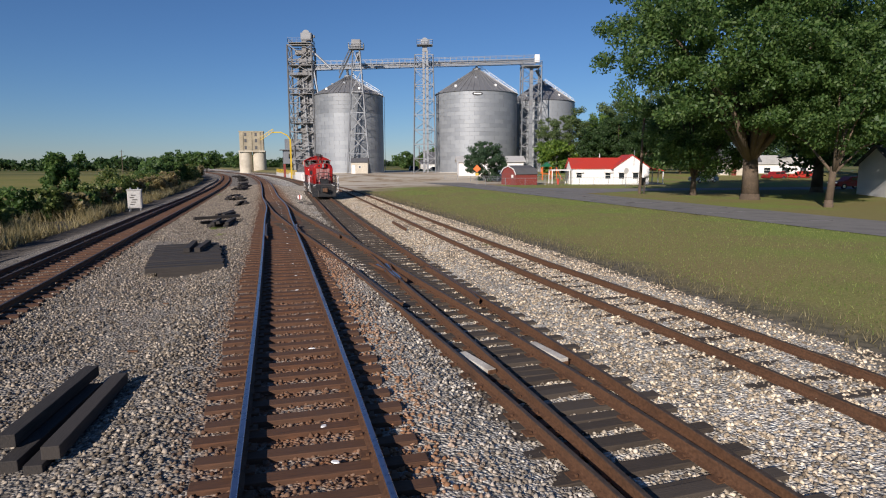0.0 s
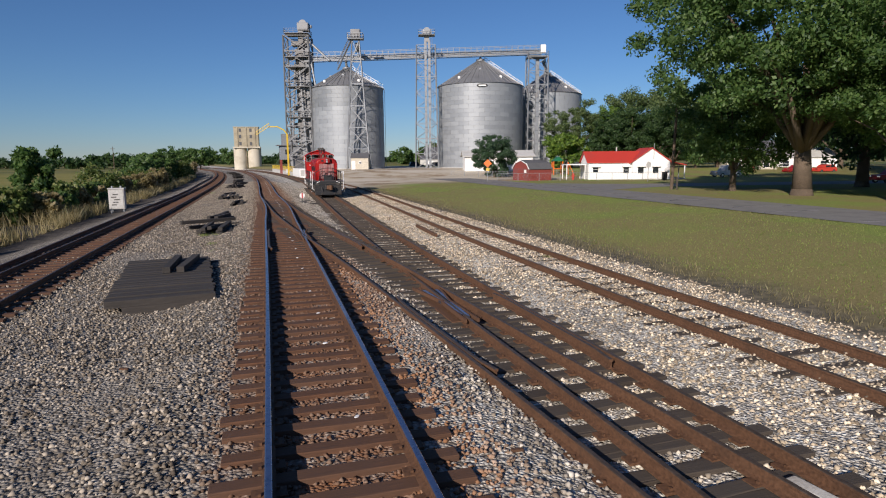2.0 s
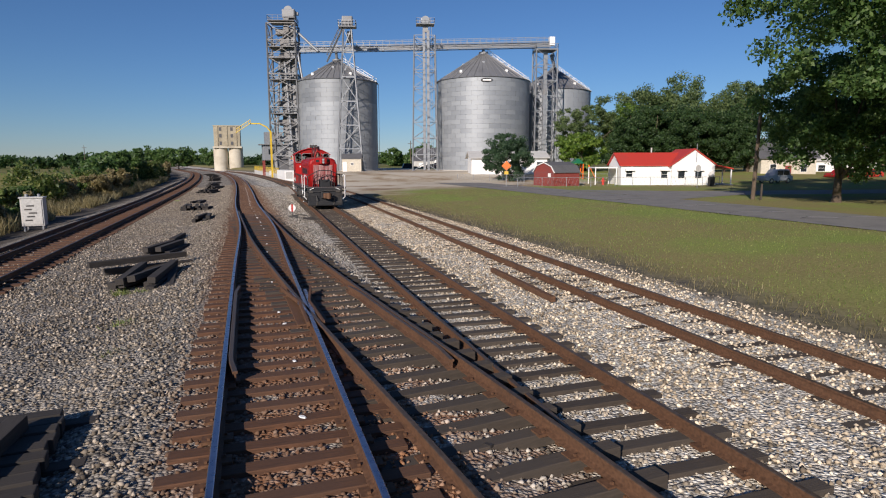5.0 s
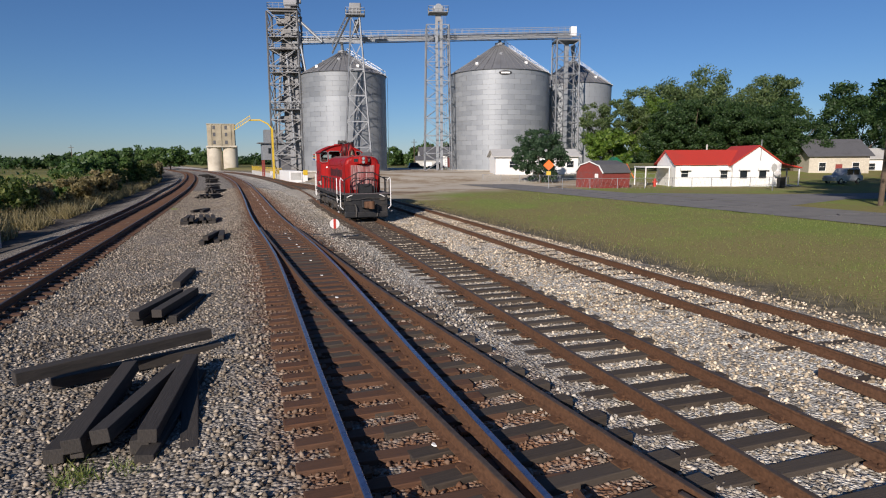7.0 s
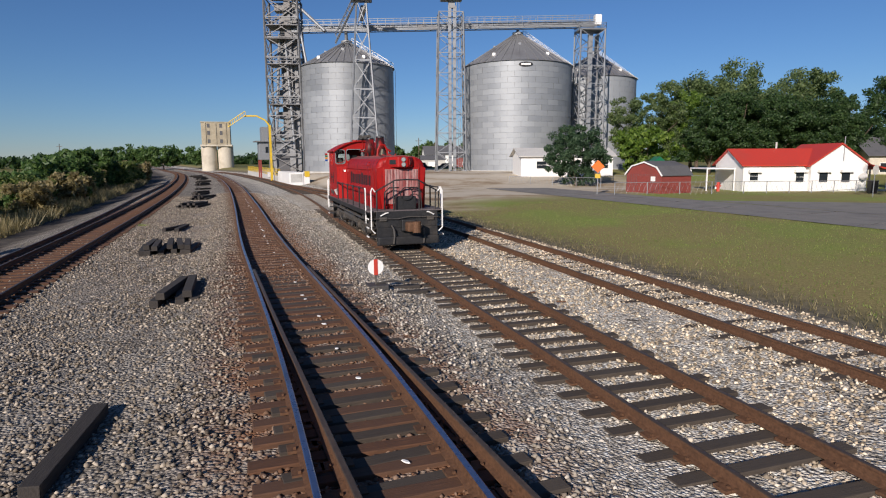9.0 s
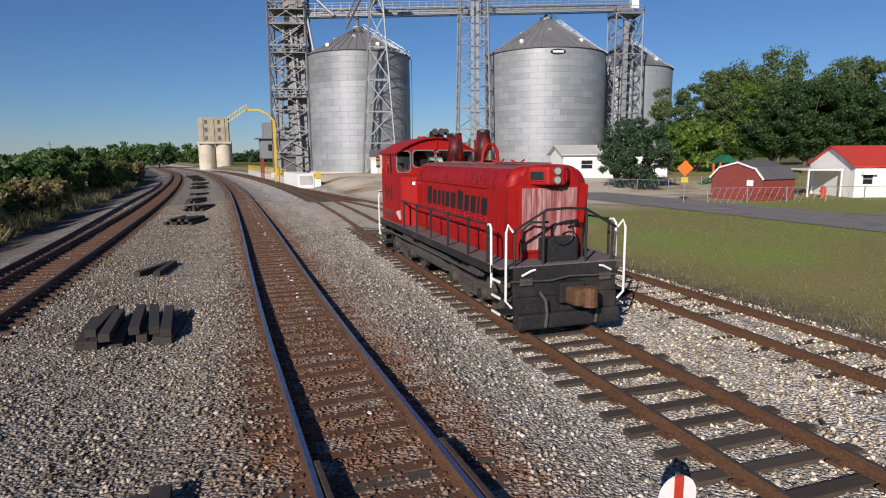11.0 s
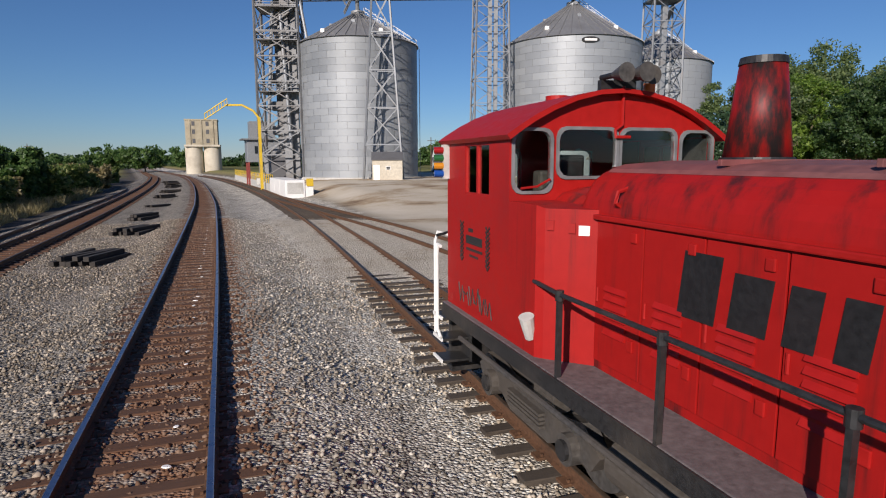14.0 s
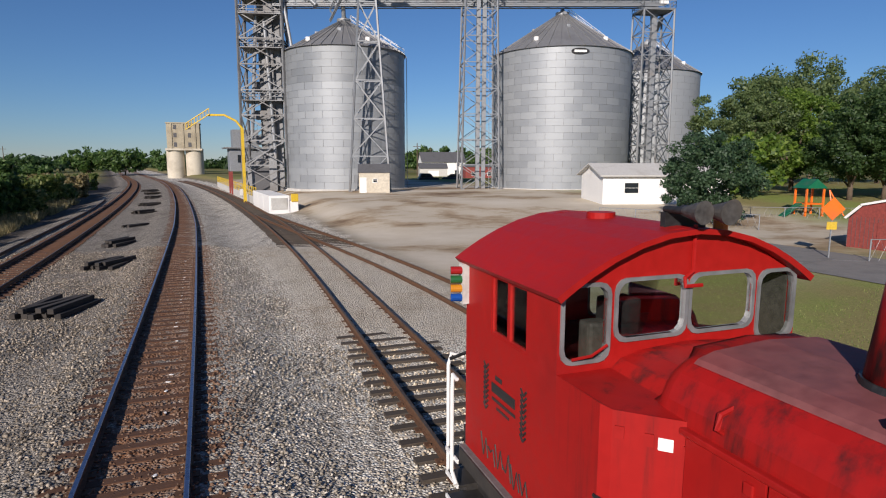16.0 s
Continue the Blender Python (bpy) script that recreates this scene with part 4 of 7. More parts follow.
# ---- the locomotive ----
M_LENS = glassy("headlight_lens", (0.35, 0.36, 0.36))


def sooty(name, streak, at_lo, at_hi):
    """Red enamel run over by upright streaks of soot."""
    m, t, p = material(name)
    mp = node(t, "ShaderNodeMapping", Scale=streak)
    t.links.new(t.nodes.new("ShaderNodeNewGeometry").outputs["Position"], mp.inputs[0])
    n = noise_tex(t, 1.0, 6, 0.65, mp.outputs[0])
    red = mix(t, noise_tex(t, 9.0), (0.28, 0.006, 0.005), (0.37, 0.010, 0.007))
    t.links.new(mix(t, step(t, n, at_lo, at_hi), red, (0.014, 0.011, 0.011)), p.inputs["Base Color"])
    p.inputs["Roughness"].default_value = 0.5
    p.inputs["Specular IOR Level"].default_value = 0.3
    return m


def washed(name):
    """Faded shutter paint with pale upright runs."""
    m, t, p = material(name)
    mp = node(t, "ShaderNodeMapping", Scale=(9.0, 9.0, 0.9))
    t.links.new(t.nodes.new("ShaderNodeNewGeometry").outputs["Position"], mp.inputs[0])
    n = noise_tex(t, 1.0, 7, 0.7, mp.outputs[0])
    t.links.new(ramp(t, n, [(0.32, (0.20, 0.02, 0.02)), (0.5, (0.34, 0.15, 0.14)), (0.68, (0.50, 0.40, 0.38))]), p.inputs["Base Color"])
    p.inputs["Roughness"].default_value = 0.7
    return m


M_STACK = sooty("sooty_stack", (3.0, 3.0, 0.9), 0.40, 0.62)
M_HOOD = sooty("streaked_hood_enamel", (4.0, 4.0, 0.6), 0.44, 0.76)
M_LETTER = painted("black_lettering_paint", (0.012, 0.012, 0.013), 0.55, 0.0, 0.3, 3.0, (0.03, 0.02, 0.02))
M_DOOR = sooty("streaked_door_enamel", (6.0, 6.0, 0.45), 0.50, 0.86)
M_FADED = washed("faded_shutter_runs")
LOCO = thing("switcher_locomotive", pose(-10.69, 62.4, -0.03, 0, 0, 13.9), "red diesel switcher locomotive with black handrails and sooty hood", "locomotive")
DECK = 1.36
frame_ob = part("underframe", B(-0.85, 0.85, -1.55, 8.6, 0.95, DECK - 0.02, 0.03), M_BLACK, LOCO)
part("deck", B(-1.5, 1.5, -2.07, 8.8, DECK - 0.02, DECK + 0.03, 0.01), M_DECK, LOCO, "dusty walkway deck")
for x in (-1.52, 1.48):
    part("side_sill", B(x, x + 0.04, -1.7, 8.75, 1.2, DECK + 0.02), M_BLACK, LOCO)
    part("sill_pipe", rod(bmesh.new(), (x, -1.0, 1.05), (x, 8.0, 1.05), 0.035, 8), M_UNDER, LOCO)

# hood with rounded shoulders
HW, HT = 0.98, 3.38
prof = [(-HW, DECK + 0.03), (-HW, 2.95)]
for k in range(7):
    a = math.pi - k * math.pi / 12
    prof.append((-HW + 0.42 + 0.42 * math.cos(a), 2.96 + 0.42 * math.sin(a)))
right = [(-x, z) for x, z in reversed(prof)]
shell = prism(bmesh.new(), prof + [(0, 3.42)] + right, -1.32, 6.0)
rim = [e for e in shell.edges if (all(v.co.y < -1.3 for v in e.verts) or all(v.co.y > 5.9 for v in e.verts)) and not all(v.co.z < DECK + 0.1 for v in e.verts)]
bmesh.ops.bevel(shell, geom=rim, offset=0.2, segments=5, affect="EDGES", profile=0.5)
hood = part("hood", shell, [M_HOOD], LOCO)
for f in hood.data.polygons:
    f.use_smooth = f.area < 0.6
neck = [(-0.9, DECK + 0.03), (-0.9, 2.86), (-0.86, 2.98), (-0.74, 3.08), (-0.5, 3.14), (0, 3.17)]
part("hood_neck", prism(bmesh.new(), neck + [(-x, z) for x, z in reversed(neck[:-1])], 5.7, 6.7), M_HOOD, hood, "lower rounded hood end before the cab")
part("hood_top", prism(bmesh.new(), [(-0.76, 3.33), (-0.6, 3.37), (0.6, 3.37), (0.76, 3.33), (0.72, 3.365), (0.56, 3.41), (0, 3.445), (-0.56, 3.41), (-0.72, 3.365)], -1.1, 5.78), M_RED_DUSTY, hood, "soot-stained red hood top")
for x in (-1, 1):
    part("drip_rail", B(x * 1.0 - 0.035, x * 1.0 + 0.035, -0.2, 5.6, 2.88, 2.93, 0.012), M_RED, hood)
# side doors with latches and louvres
for x in (-1, 1):
    for k in range(9):
        y0 = -0.9 + k * 0.72
        xa, xb = sorted((x * 0.985, x * 1.003))
        d = part("hood_door", B(xa, xb, y0, y0 + 0.70, DECK + 0.12, 2.86, 0.004), M_DOOR, LOCO)
        part("latch", B(min(x * 1.0, x * 1.022), max(x * 1.0, x * 1.022), y0 + 0.08, y0 + 0.16, 2.72, 2.81, 0.01), M_RED, d)
        part("latch", B(min(x * 1.0, x * 1.022), max(x * 1.0, x * 1.022), y0 + 0.08, y0 + 0.16, 1.72, 1.83, 0.01), M_RED, d)
        part("hinge", rod(bmesh.new(), (x * 1.008, y0 + 0.66, 2.08), (x * 1.008, y0 + 0.66, 2.22), 0.014, 6), M_RED, d)
        if k >= 1:
            for j in range(6):
                z = 1.78 + j * 0.085
                q = bmesh.new()
                prism(q, [(x * 1.0, z), (x * 1.028, z + 0.01), (x * 1.0, z + 0.065)], y0 + 0.2, y0 + 0.54)
                part("louvre", q, M_RED, d)
for k in (0, 4.6):
    for x in (-1, 1):
        part("lifting_lug", tube(bmesh.new(), [(x * 0.93, 0.2 + k * 1.1, 3.0), (x * 1.02, 0.2 + k * 1.1, 3.06), (x * 1.0, 0.2 + k * 1.1, 3.16), (x * 0.86, 0.2 + k * 1.1, 3.2)], 0.022, 6), M_RED, hood)
for k in range(4):
    part("top_seam", B(-0.7, 0.7, 0.6 + k * 1.25, 0.64 + k * 1.25, 3.40, 3.452, 0.005), M_RED_DUSTY, hood)

# company lettering kept as plain black blocks, letter by letter
def letter_block(y0, y1, z0, z1, side):
    """One letter's place, kept as a plain slanted block."""
    q = B(*sorted((side * 1.0045, side * 1.011)), y0, y1, z0, z1)
    for v in q.verts:
        v.co.y += side * 0.12 * (v.co.z - z0)
    part("lettering_bar", q, M_LETTER, LOCO)


for side in (-1, 1):
    y = 4.40
    for word in ((0.52, 0.46, 0.36, 0.34, 0.42, 0.48), (0.52, 0.44, 0.45, 0.24, 0.46)):
        for i, w in enumerate(word):
            tall = 0.50 if i == 0 else 0.41
            letter_block(y - w + 0.13, y, 2.25 - 0.03 * (i == 0), 2.25 + tall, side)
            y -= w
        y -= 0.05

# hood front: shuttered radiator, headlight, number board
part("radiator_frame", B(-0.72, 0.72, -1.36, -1.30, 1.52, 2.98, 0.015), M_RED, hood)
shut = part("radiator_shutter", B(-0.66, 0.66, -1.375, -1.355, 1.58, 2.92), M_FADED, hood, "faded pinkish radiator shutter")
for k in range(11):
    part("shutter_slat", B(-0.66 + k * 0.12, -0.66 + k * 0.12 + 0.085, -1.395, -1.372, 1.59, 2.91, 0.006), M_FADED, shut)
q = bmesh.new()
plan = [(-0.52, -1.26), (-0.20, -1.66), (0.20, -1.66), (0.52, -1.26)]
lo, hi = [[q.verts.new((a, b, z)) for a, b in plan] for z in (2.99, 3.39)]
q.faces.new(lo), q.faces.new(hi)
for i in range(4):
    q.faces.new((lo[i], lo[(i + 1) % 4], hi[(i + 1) % 4], hi[i]))
bmesh.ops.bevel(q, geom=list(q.edges), offset=0.05, segments=3, affect="EDGES", profile=0.5)
lampbox = part("headlight_housing", q, M_RED, LOCO)
for z in (3.1, 3.29):
    part("headlight", rod(bmesh.new(), (0.0, -1.69, z), (0.0, -1.6, z), 0.09, 18), M_CHROME, lampbox, "round chrome headlight")
    part("lens", rod(bmesh.new(), (0.0, -1.705, z), (0.0, -1.688, z), 0.07, 18), M_LENS, lampbox)
for x in (-1, 1):
    for name, w, h, d, mat in (("board_rim", 0.19, 0.12, 0.020, M_RED), ("number_board", 0.155, 0.09, 0.026, M_GLASS)):
        q = B(-w, w, -d, 0.0, -h, h, 0.01)
        bmesh.ops.transform(q, matrix=pose(x * 0.36, -1.46, 3.19, 0, 0, x * 51.3), verts=q.verts)
        part(name, q, mat, lampbox)

# stacks, bell
def chimney(y, r0, r1):
    q = rod(bmesh.new(), (0, y, 3.4), (0, y, 4.28), r0, 28, r1)
    s = part("exhaust_pipe", q, M_STACK, LOCO, "sooty tapered red exhaust pipe", True)
    part("pipe_rim", rod(bmesh.new(), (0, y, 4.25), (0, y, 4.31), r1 + 0.012, 28, r1), M_BLACK, s)
    part("pipe_base", rod(bmesh.new(), (0, y, 3.4), (0, y, 3.47), r0 + 0.03, 28, r0 + 0.01), M_BLACK, s)


chimney(2.43, 0.285, 0.17)
chimney(4.68, 0.285, 0.185)
part("bell_bracket", tube(bmesh.new(), [(-0.24, 1.95, 3.4), (-0.2, 1.95, 3.72), (-0.1, 1.95, 3.92), (0.1, 1.95, 3.92), (0.2, 1.95, 3.72), (0.24, 1.95, 3.4)], 0.045, 8), M_RED, LOCO)
bell = rod(bmesh.new(), (0, 1.95, 3.50), (0, 1.95, 3.60), 0.17, 20, 0.12)
rod(bell, (0, 1.95, 3.60), (0, 1.95, 3.76), 0.12, 20, 0.05)
part("bell", bell, M_BRASS, LOCO, "dull bronze bell")
for k, y in enumerate((1.6, 0.4)):
    q = bmesh.new()
    rod(q, (0.1, y, 3.42), (0.2, y - 0.1, 3.52), 0.022, 6)
    rod(q, (0.1, y, 3.42), (-0.06, y + 0.1, 3.51), 0.022, 6)
    part("hood_hook", q, M_RED, LOCO)
part("grille", B(-0.45, 0.45, -0.6, 1.3, 3.43, 3.455, 0.01), M_RED_DUSTY, hood)

# cab
CF, CR, CW, EAVE, CROWN = 6.7, 8.78, 1.42, 3.73, 4.27


def arch(k, w, n=14):
    return [(w * math.cos(math.pi * i / n), EAVE + k + (CROWN - EAVE) * math.sin(math.pi * i / n) ** 2) for i in range(n + 1)]


def crown_z(x):
    return EAVE + (CROWN - EAVE) * (1 - (x / CW) ** 2)


def cab_end(y0, y1, holes):
    """An arched end wall with window openings cut through it."""
    q = bmesh.new()
    z0 = DECK - 0.1
    cols = sorted({-CW, CW, *[CW * (k / 8 - 1) for k in range(17)], *[h[0] for h in holes], *[h[1] for h in holes]})
    for a, b in zip(cols, cols[1:]):
        lo = z0
        for h in sorted((h for h in holes if h[0] <= a and b <= h[1]), key=lambda v: v[2]):
            box(q, a, b, y0, y1, lo, h[2])
            lo = h[3]
        prism(q, [(a, lo), (b, lo), (b, crown_z(b)), (a, crown_z(a))], y0, y1)
    bmesh.ops.remove_doubles(q, verts=q.verts, dist=0.0001)
    return part("cab_end_wall", q, M_RED, LOCO)


FRONT_WINS = [(-1.36, -0.91, 3.11, 3.78), (-0.80, -0.04, 3.27, 3.80), (0.04, 0.80, 3.27, 3.80), (0.91, 1.36, 3.11, 3.78)]
cab_end(CF, CF + 0.05, FRONT_WINS)
cab_end(CR - 0.05, CR, [(-0.95, -0.3, 2.9, 3.6), (0.3, 0.95, 2.9, 3.6)])


def window_ring(x0, x1, z0, z1, y, parent, round_=0.12, w=0.036):
    """A bright gasket frame with rounded corners and a pane of glass."""
    pts = []
    for cx, cz, a0 in ((x1 - round_, z1 - round_, 0), (x0 + round_, z1 - round_, 90), (x0 + round_, z0 + round_, 180), (x1 - round_, z0 + round_, 270)):
        pts += [(cx + round_ * math.cos(radians(a0 + k * 30)), cz + round_ * math.sin(radians(a0 + k * 30))) for k in range(4)]
    q = bmesh.new()
    n = len(pts)
    cx, cz = (x0 + x1) / 2, (z0 + z1) / 2
    outer = [(px + w * (1 if px > cx else -1), pz + w * (1 if pz > cz else -1)) for px, pz in pts]
    fr = [[q.verts.new((px, yy, pz)) for px, pz in ring] for ring in (outer, pts) for yy in (y - 0.02, y + 0.05)]
    for i in range(n):
        j = (i + 1) % n
        q.faces.new((fr[0][i], fr[0][j], fr[2][j], fr[2][i]))
        q.faces.new((fr[1][i], fr[1][j], fr[3][j], fr[3][i]))
        q.faces.new((fr[0][i], fr[0][j], fr[1][j], fr[1][i]))
        q.faces.new((fr[2][i], fr[2][j], fr[3][j], fr[3][i]))
    win = part("cab_window", q, M_DARKSTEEL, parent)
    q = bmesh.new()
    q.faces.new([q.verts.new((px, y + 0.015, pz)) for px, pz in pts])
    pane = part("pane", q, M_PANE, win)
    pane.visible_shadow = False
    return win


M_PANE = bpy.data.materials.new("clear_pane")
M_PANE.use_nodes = True
pt = M_PANE.node_tree
pt.nodes.remove(pt.nodes["Principled BSDF"])
gl, tr, mx, fz = pt.nodes.new("ShaderNodeBsdfGlossy"), pt.nodes.new("ShaderNodeBsdfTransparent"), pt.nodes.new("ShaderNodeMixShader"), pt.nodes.new("ShaderNodeFresnel")
gl.inputs["Roughness"].default_value = 0.03
tr.inputs["Color"].default_value = (0.72, 0.78, 0.75, 1)
pt.links.new(fz.outputs[0], mx.inputs[0]), pt.links.new(tr.outputs[0], mx.inputs[1]), pt.links.new(gl.outputs[0], mx.inputs[2])
pt.links.new(mx.outputs[0], pt.nodes["Material Output"].inputs["Surface"])
for h in FRONT_WINS:
    window_ring(*h, CF, LOCO)
for h in ((-0.95, -0.3, 2.9, 3.6), (0.3, 0.95, 2.9, 3.6)):
    window_ring(*h, CR - 0.03, LOCO)
# cab sides with a sliding window each
for x in (-1, 1):
    q = bmesh.new()
    xa, xb = sorted((x * (CW - 0.05), x * CW))
    ya, yb, za, zb = 7.25, 8.07, 3.01, 3.67
    box(q, xa, xb, CF + 0.05, CR - 0.05, 1.25, za)
    box(q, xa, xb, CF + 0.05, CR - 0.05, zb, EAVE)
    box(q, xa, xb, CF + 0.05, ya, za, zb)
    box(q, xa, xb, yb, CR - 0.05, za, zb)
    wall = part("cab_side", q, M_RED, LOCO)
    for a, b in ((ya, (ya + yb) / 2), ((ya + yb) / 2, yb)):
        q = B(xa + 0.005, xb - 0.005, a, a + 0.03, za, zb)
        box(q, xa + 0.005, xb - 0.005, b - 0.03, b, za, zb)
        box(q, xa + 0.005, xb - 0.005, a + 0.03, b - 0.03, za, za + 0.03)
        box(q, xa + 0.005, xb - 0.005, a + 0.03, b - 0.03, zb - 0.03, zb)
        w = part("side_sash", q, M_RED, wall)
        pane = part("pane", B(x * (CW - 0.03) - 0.003, x * (CW - 0.03) + 0.003, a + 0.03, b - 0.03, za + 0.03, zb - 0.03), M_PANE, w)
        pane.visible_shadow = False
    # emblem and scribble kept as plain dark bars
    for yy, zz, ww, hh in ((7.78, 2.52, 0.16, 0.05), (7.47, 2.36, 0.56, 0.11), (7.46, 2.27, 0.56, 0.035), (7.6, 2.19, 0.3, 0.03)):
        q = B(min(x * (CW + 0.002), x * (CW + 0.007)), max(x * (CW + 0.002), x * (CW + 0.007)), yy, yy + ww, zz, zz + hh)
        part("emblem_bar", q, M_BLACK, wall)
    for yy in (7.29, 8.18):
        for j in range(9):
            z = 2.10 + j * 0.06
            for sg in (-1, 1):
                q = bar(bmesh.new(), (x * (CW + 0.004), yy, z), (x * (CW + 0.004), yy + sg * 0.06, z + 0.06), 0.012, 0.022)
                part("wheat_ear", q, M_BLACK, wall)
    rnd = random.Random(31)
    yy = 7.15
    while yy < 8.25:
        q = bmesh.new()
        tube(q, [(x * (CW + 0.004), yy, 1.55 + rnd.uniform(-0.05, 0.1)), (x * (CW + 0.004), yy + 0.06, 1.75 + rnd.uniform(-0.06, 0.1)), (x * (CW + 0.004), yy + 0.12, 1.55 + rnd.uniform(-0.1, 0.1)), (x * (CW + 0.004), yy + 0.2, 1.7 + rnd.uniform(-0.1, 0.08))], 0.010, 5)
        part("scrawl_bar", q, M_BLACK, wall)
        yy += 0.19
roof_q = prism(bmesh.new(), [*arch(0.0, CW + 0.09), *[(x, z) for x, z in reversed([(a * 0.97, b - 0.05) for a, b in arch(0.0, CW + 0.09)])]], CF - 0.12, CR + 0.16)
part("cab_roof", roof_q, M_RED, LOCO)
part("roof_hatch", rod(bmesh.new(), (-0.1, 8.0, 4.25), (-0.1, 8.0, 4.32), 0.16, 18), M_RED, LOCO)
# horns on the roof edge
for x, l in ((-0.10, 0.5), (0.10, 0.6), (0.32, 0.42)):
    h = part("horn", rod(bmesh.new(), (x, CF + 0.25, 4.43), (x, CF + 0.25 - l * 0.5, 4.43), 0.035, 12), M_BLACK, LOCO)
    part("horn_bell", rod(bmesh.new(), (x, CF + 0.25 - l * 0.5, 4.43), (x, CF + 0.25 - l, 4.43), 0.04, 20, 0.11), M_UNDER, h)
part("horn_bracket", B(-0.14, 0.36, CF + 0.2, CF + 0.27, 4.24, 4.40), M_BLACK, LOCO)
part("beacon", rod(bmesh.new(), (0.55, CF + 0.2, 4.2), (0.55, CF + 0.2, 4.38), 0.07, 14), M_ORANGE, LOCO)
q = tube(bmesh.new(), [(0.02, CF - 0.03, 4.3), (0.02, CF - 0.03, 3.86), (-0.08, CF - 0.04, 3.8), (-0.08, CF - 0.05, 3.72), (0.12, CF - 0.05, 3.72)], 0.02, 6)
part("horn_pipe", q, M_RED, LOCO)
for k, c in enumerate(((0.30, 0.01, 0.01), (0.02, 0.10, 0.03), (0.5, 0.2, 0.01), (0.01, 0.06, 0.28))):
    m = painted("marker_glass_%s" % "rgab"[k], c, 0.2, 0.0, 0.05)
    o = part("marker_lamp", rod(bmesh.new(), (-1.48, CR - 0.02, 3.6 - k * 0.11), (-1.62, CR + 0.02, 3.6 - k * 0.11), 0.048, 12), m, LOCO)
part("marker_bracket", B(-1.50, -1.42, CR - 0.08, CR + 0.05, 3.2, 3.68), M_CONC, LOCO)
# wipers and what stands inside the cab
part("wiper", tube(bmesh.new(), [(-0.93, CF - 0.05, 3.24), (-1.1, CF - 0.06, 3.16), (-1.3, CF - 0.05, 3.14)], 0.014, 5), M_RED, LOCO)
part("control_stand", B(-0.55, -0.2, 7.1, 7.4, DECK, 3.52, 0.04), M_BLACK, LOCO)
part("cab_seat", B(-1.25, -0.75, 7.6, 8.1, 2.2, 2.35, 0.05), M_UNDER, LOCO)
part("seat_back", B(-1.25, -0.75, 8.05, 8.15, 1.95, 3.4, 0.05), M_UNDER, LOCO)
part("heater", B(-0.85, -0.6, 7.05, 7.25, DECK, 3.33, 0.04), M_UNDER, LOCO)
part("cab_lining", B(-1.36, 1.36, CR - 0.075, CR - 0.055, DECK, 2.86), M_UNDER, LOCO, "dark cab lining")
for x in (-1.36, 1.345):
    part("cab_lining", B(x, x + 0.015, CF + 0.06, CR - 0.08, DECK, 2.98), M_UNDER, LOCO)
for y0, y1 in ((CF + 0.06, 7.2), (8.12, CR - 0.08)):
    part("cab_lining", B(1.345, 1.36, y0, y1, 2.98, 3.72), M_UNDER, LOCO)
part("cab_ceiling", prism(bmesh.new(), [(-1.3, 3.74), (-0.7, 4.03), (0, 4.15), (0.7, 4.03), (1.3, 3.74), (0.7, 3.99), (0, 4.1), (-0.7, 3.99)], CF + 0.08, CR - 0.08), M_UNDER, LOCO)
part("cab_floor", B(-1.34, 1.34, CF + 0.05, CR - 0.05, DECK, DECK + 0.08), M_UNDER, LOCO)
# tool compartments each side before the cab
for x in (-1, 1):
    q = bmesh.new()
    out = [(0.92, 5.52), (1.36, 5.96), (1.42, 6.04), (1.42, 6.7), (0.85, 6.7), (0.85, 5.52)]
    lo = [q.verts.new((x * a, b, DECK)) for a, b in out]
    hi = [q.verts.new((x * a, b, 2.97 + 0.03 * (b > 6))) for a, b in out]
    q.faces.new(lo), q.faces.new(hi)
    for i in range(6):
        q.faces.new((lo[i], lo[(i + 1) % 6], hi[(i + 1) % 6], hi[i]))
    bay = part("side_compartment", q, M_DOOR, LOCO)
    for name, s, z, w, h, mat in (("sticker", 0.40, 2.76, 0.055, 0.05, M_WHITE), ("compartment_latch", 0.28, 2.78, 0.035, 0.05, M_RED), ("compartment_latch", 0.06, 2.80, 0.035, 0.05, M_RED), ("compartment_hinge", 0.55, 2.72, 0.025, 0.06, M_RED), ("compartment_hinge", 0.55, 1.75, 0.025, 0.06, M_RED)):
        q = B(-w, w, -0.02 if mat is M_RED else -0.006, 0.01, -h, h)
        bmesh.ops.transform(q, matrix=pose(x * (1.36 - s * 0.707), 5.96 - s * 0.707, z, 0, 0, x * 45), verts=q.verts)
        part(name, q, mat, bay, "small white sticker" if name == "sticker" else "")
    part("sand_pipe", rod(bmesh.new(), (x * 1.42, 6.12, 1.58), (x * 1.5, 6.07, 1.83), 0.06, 12, 0.085), M_CONC, bay)

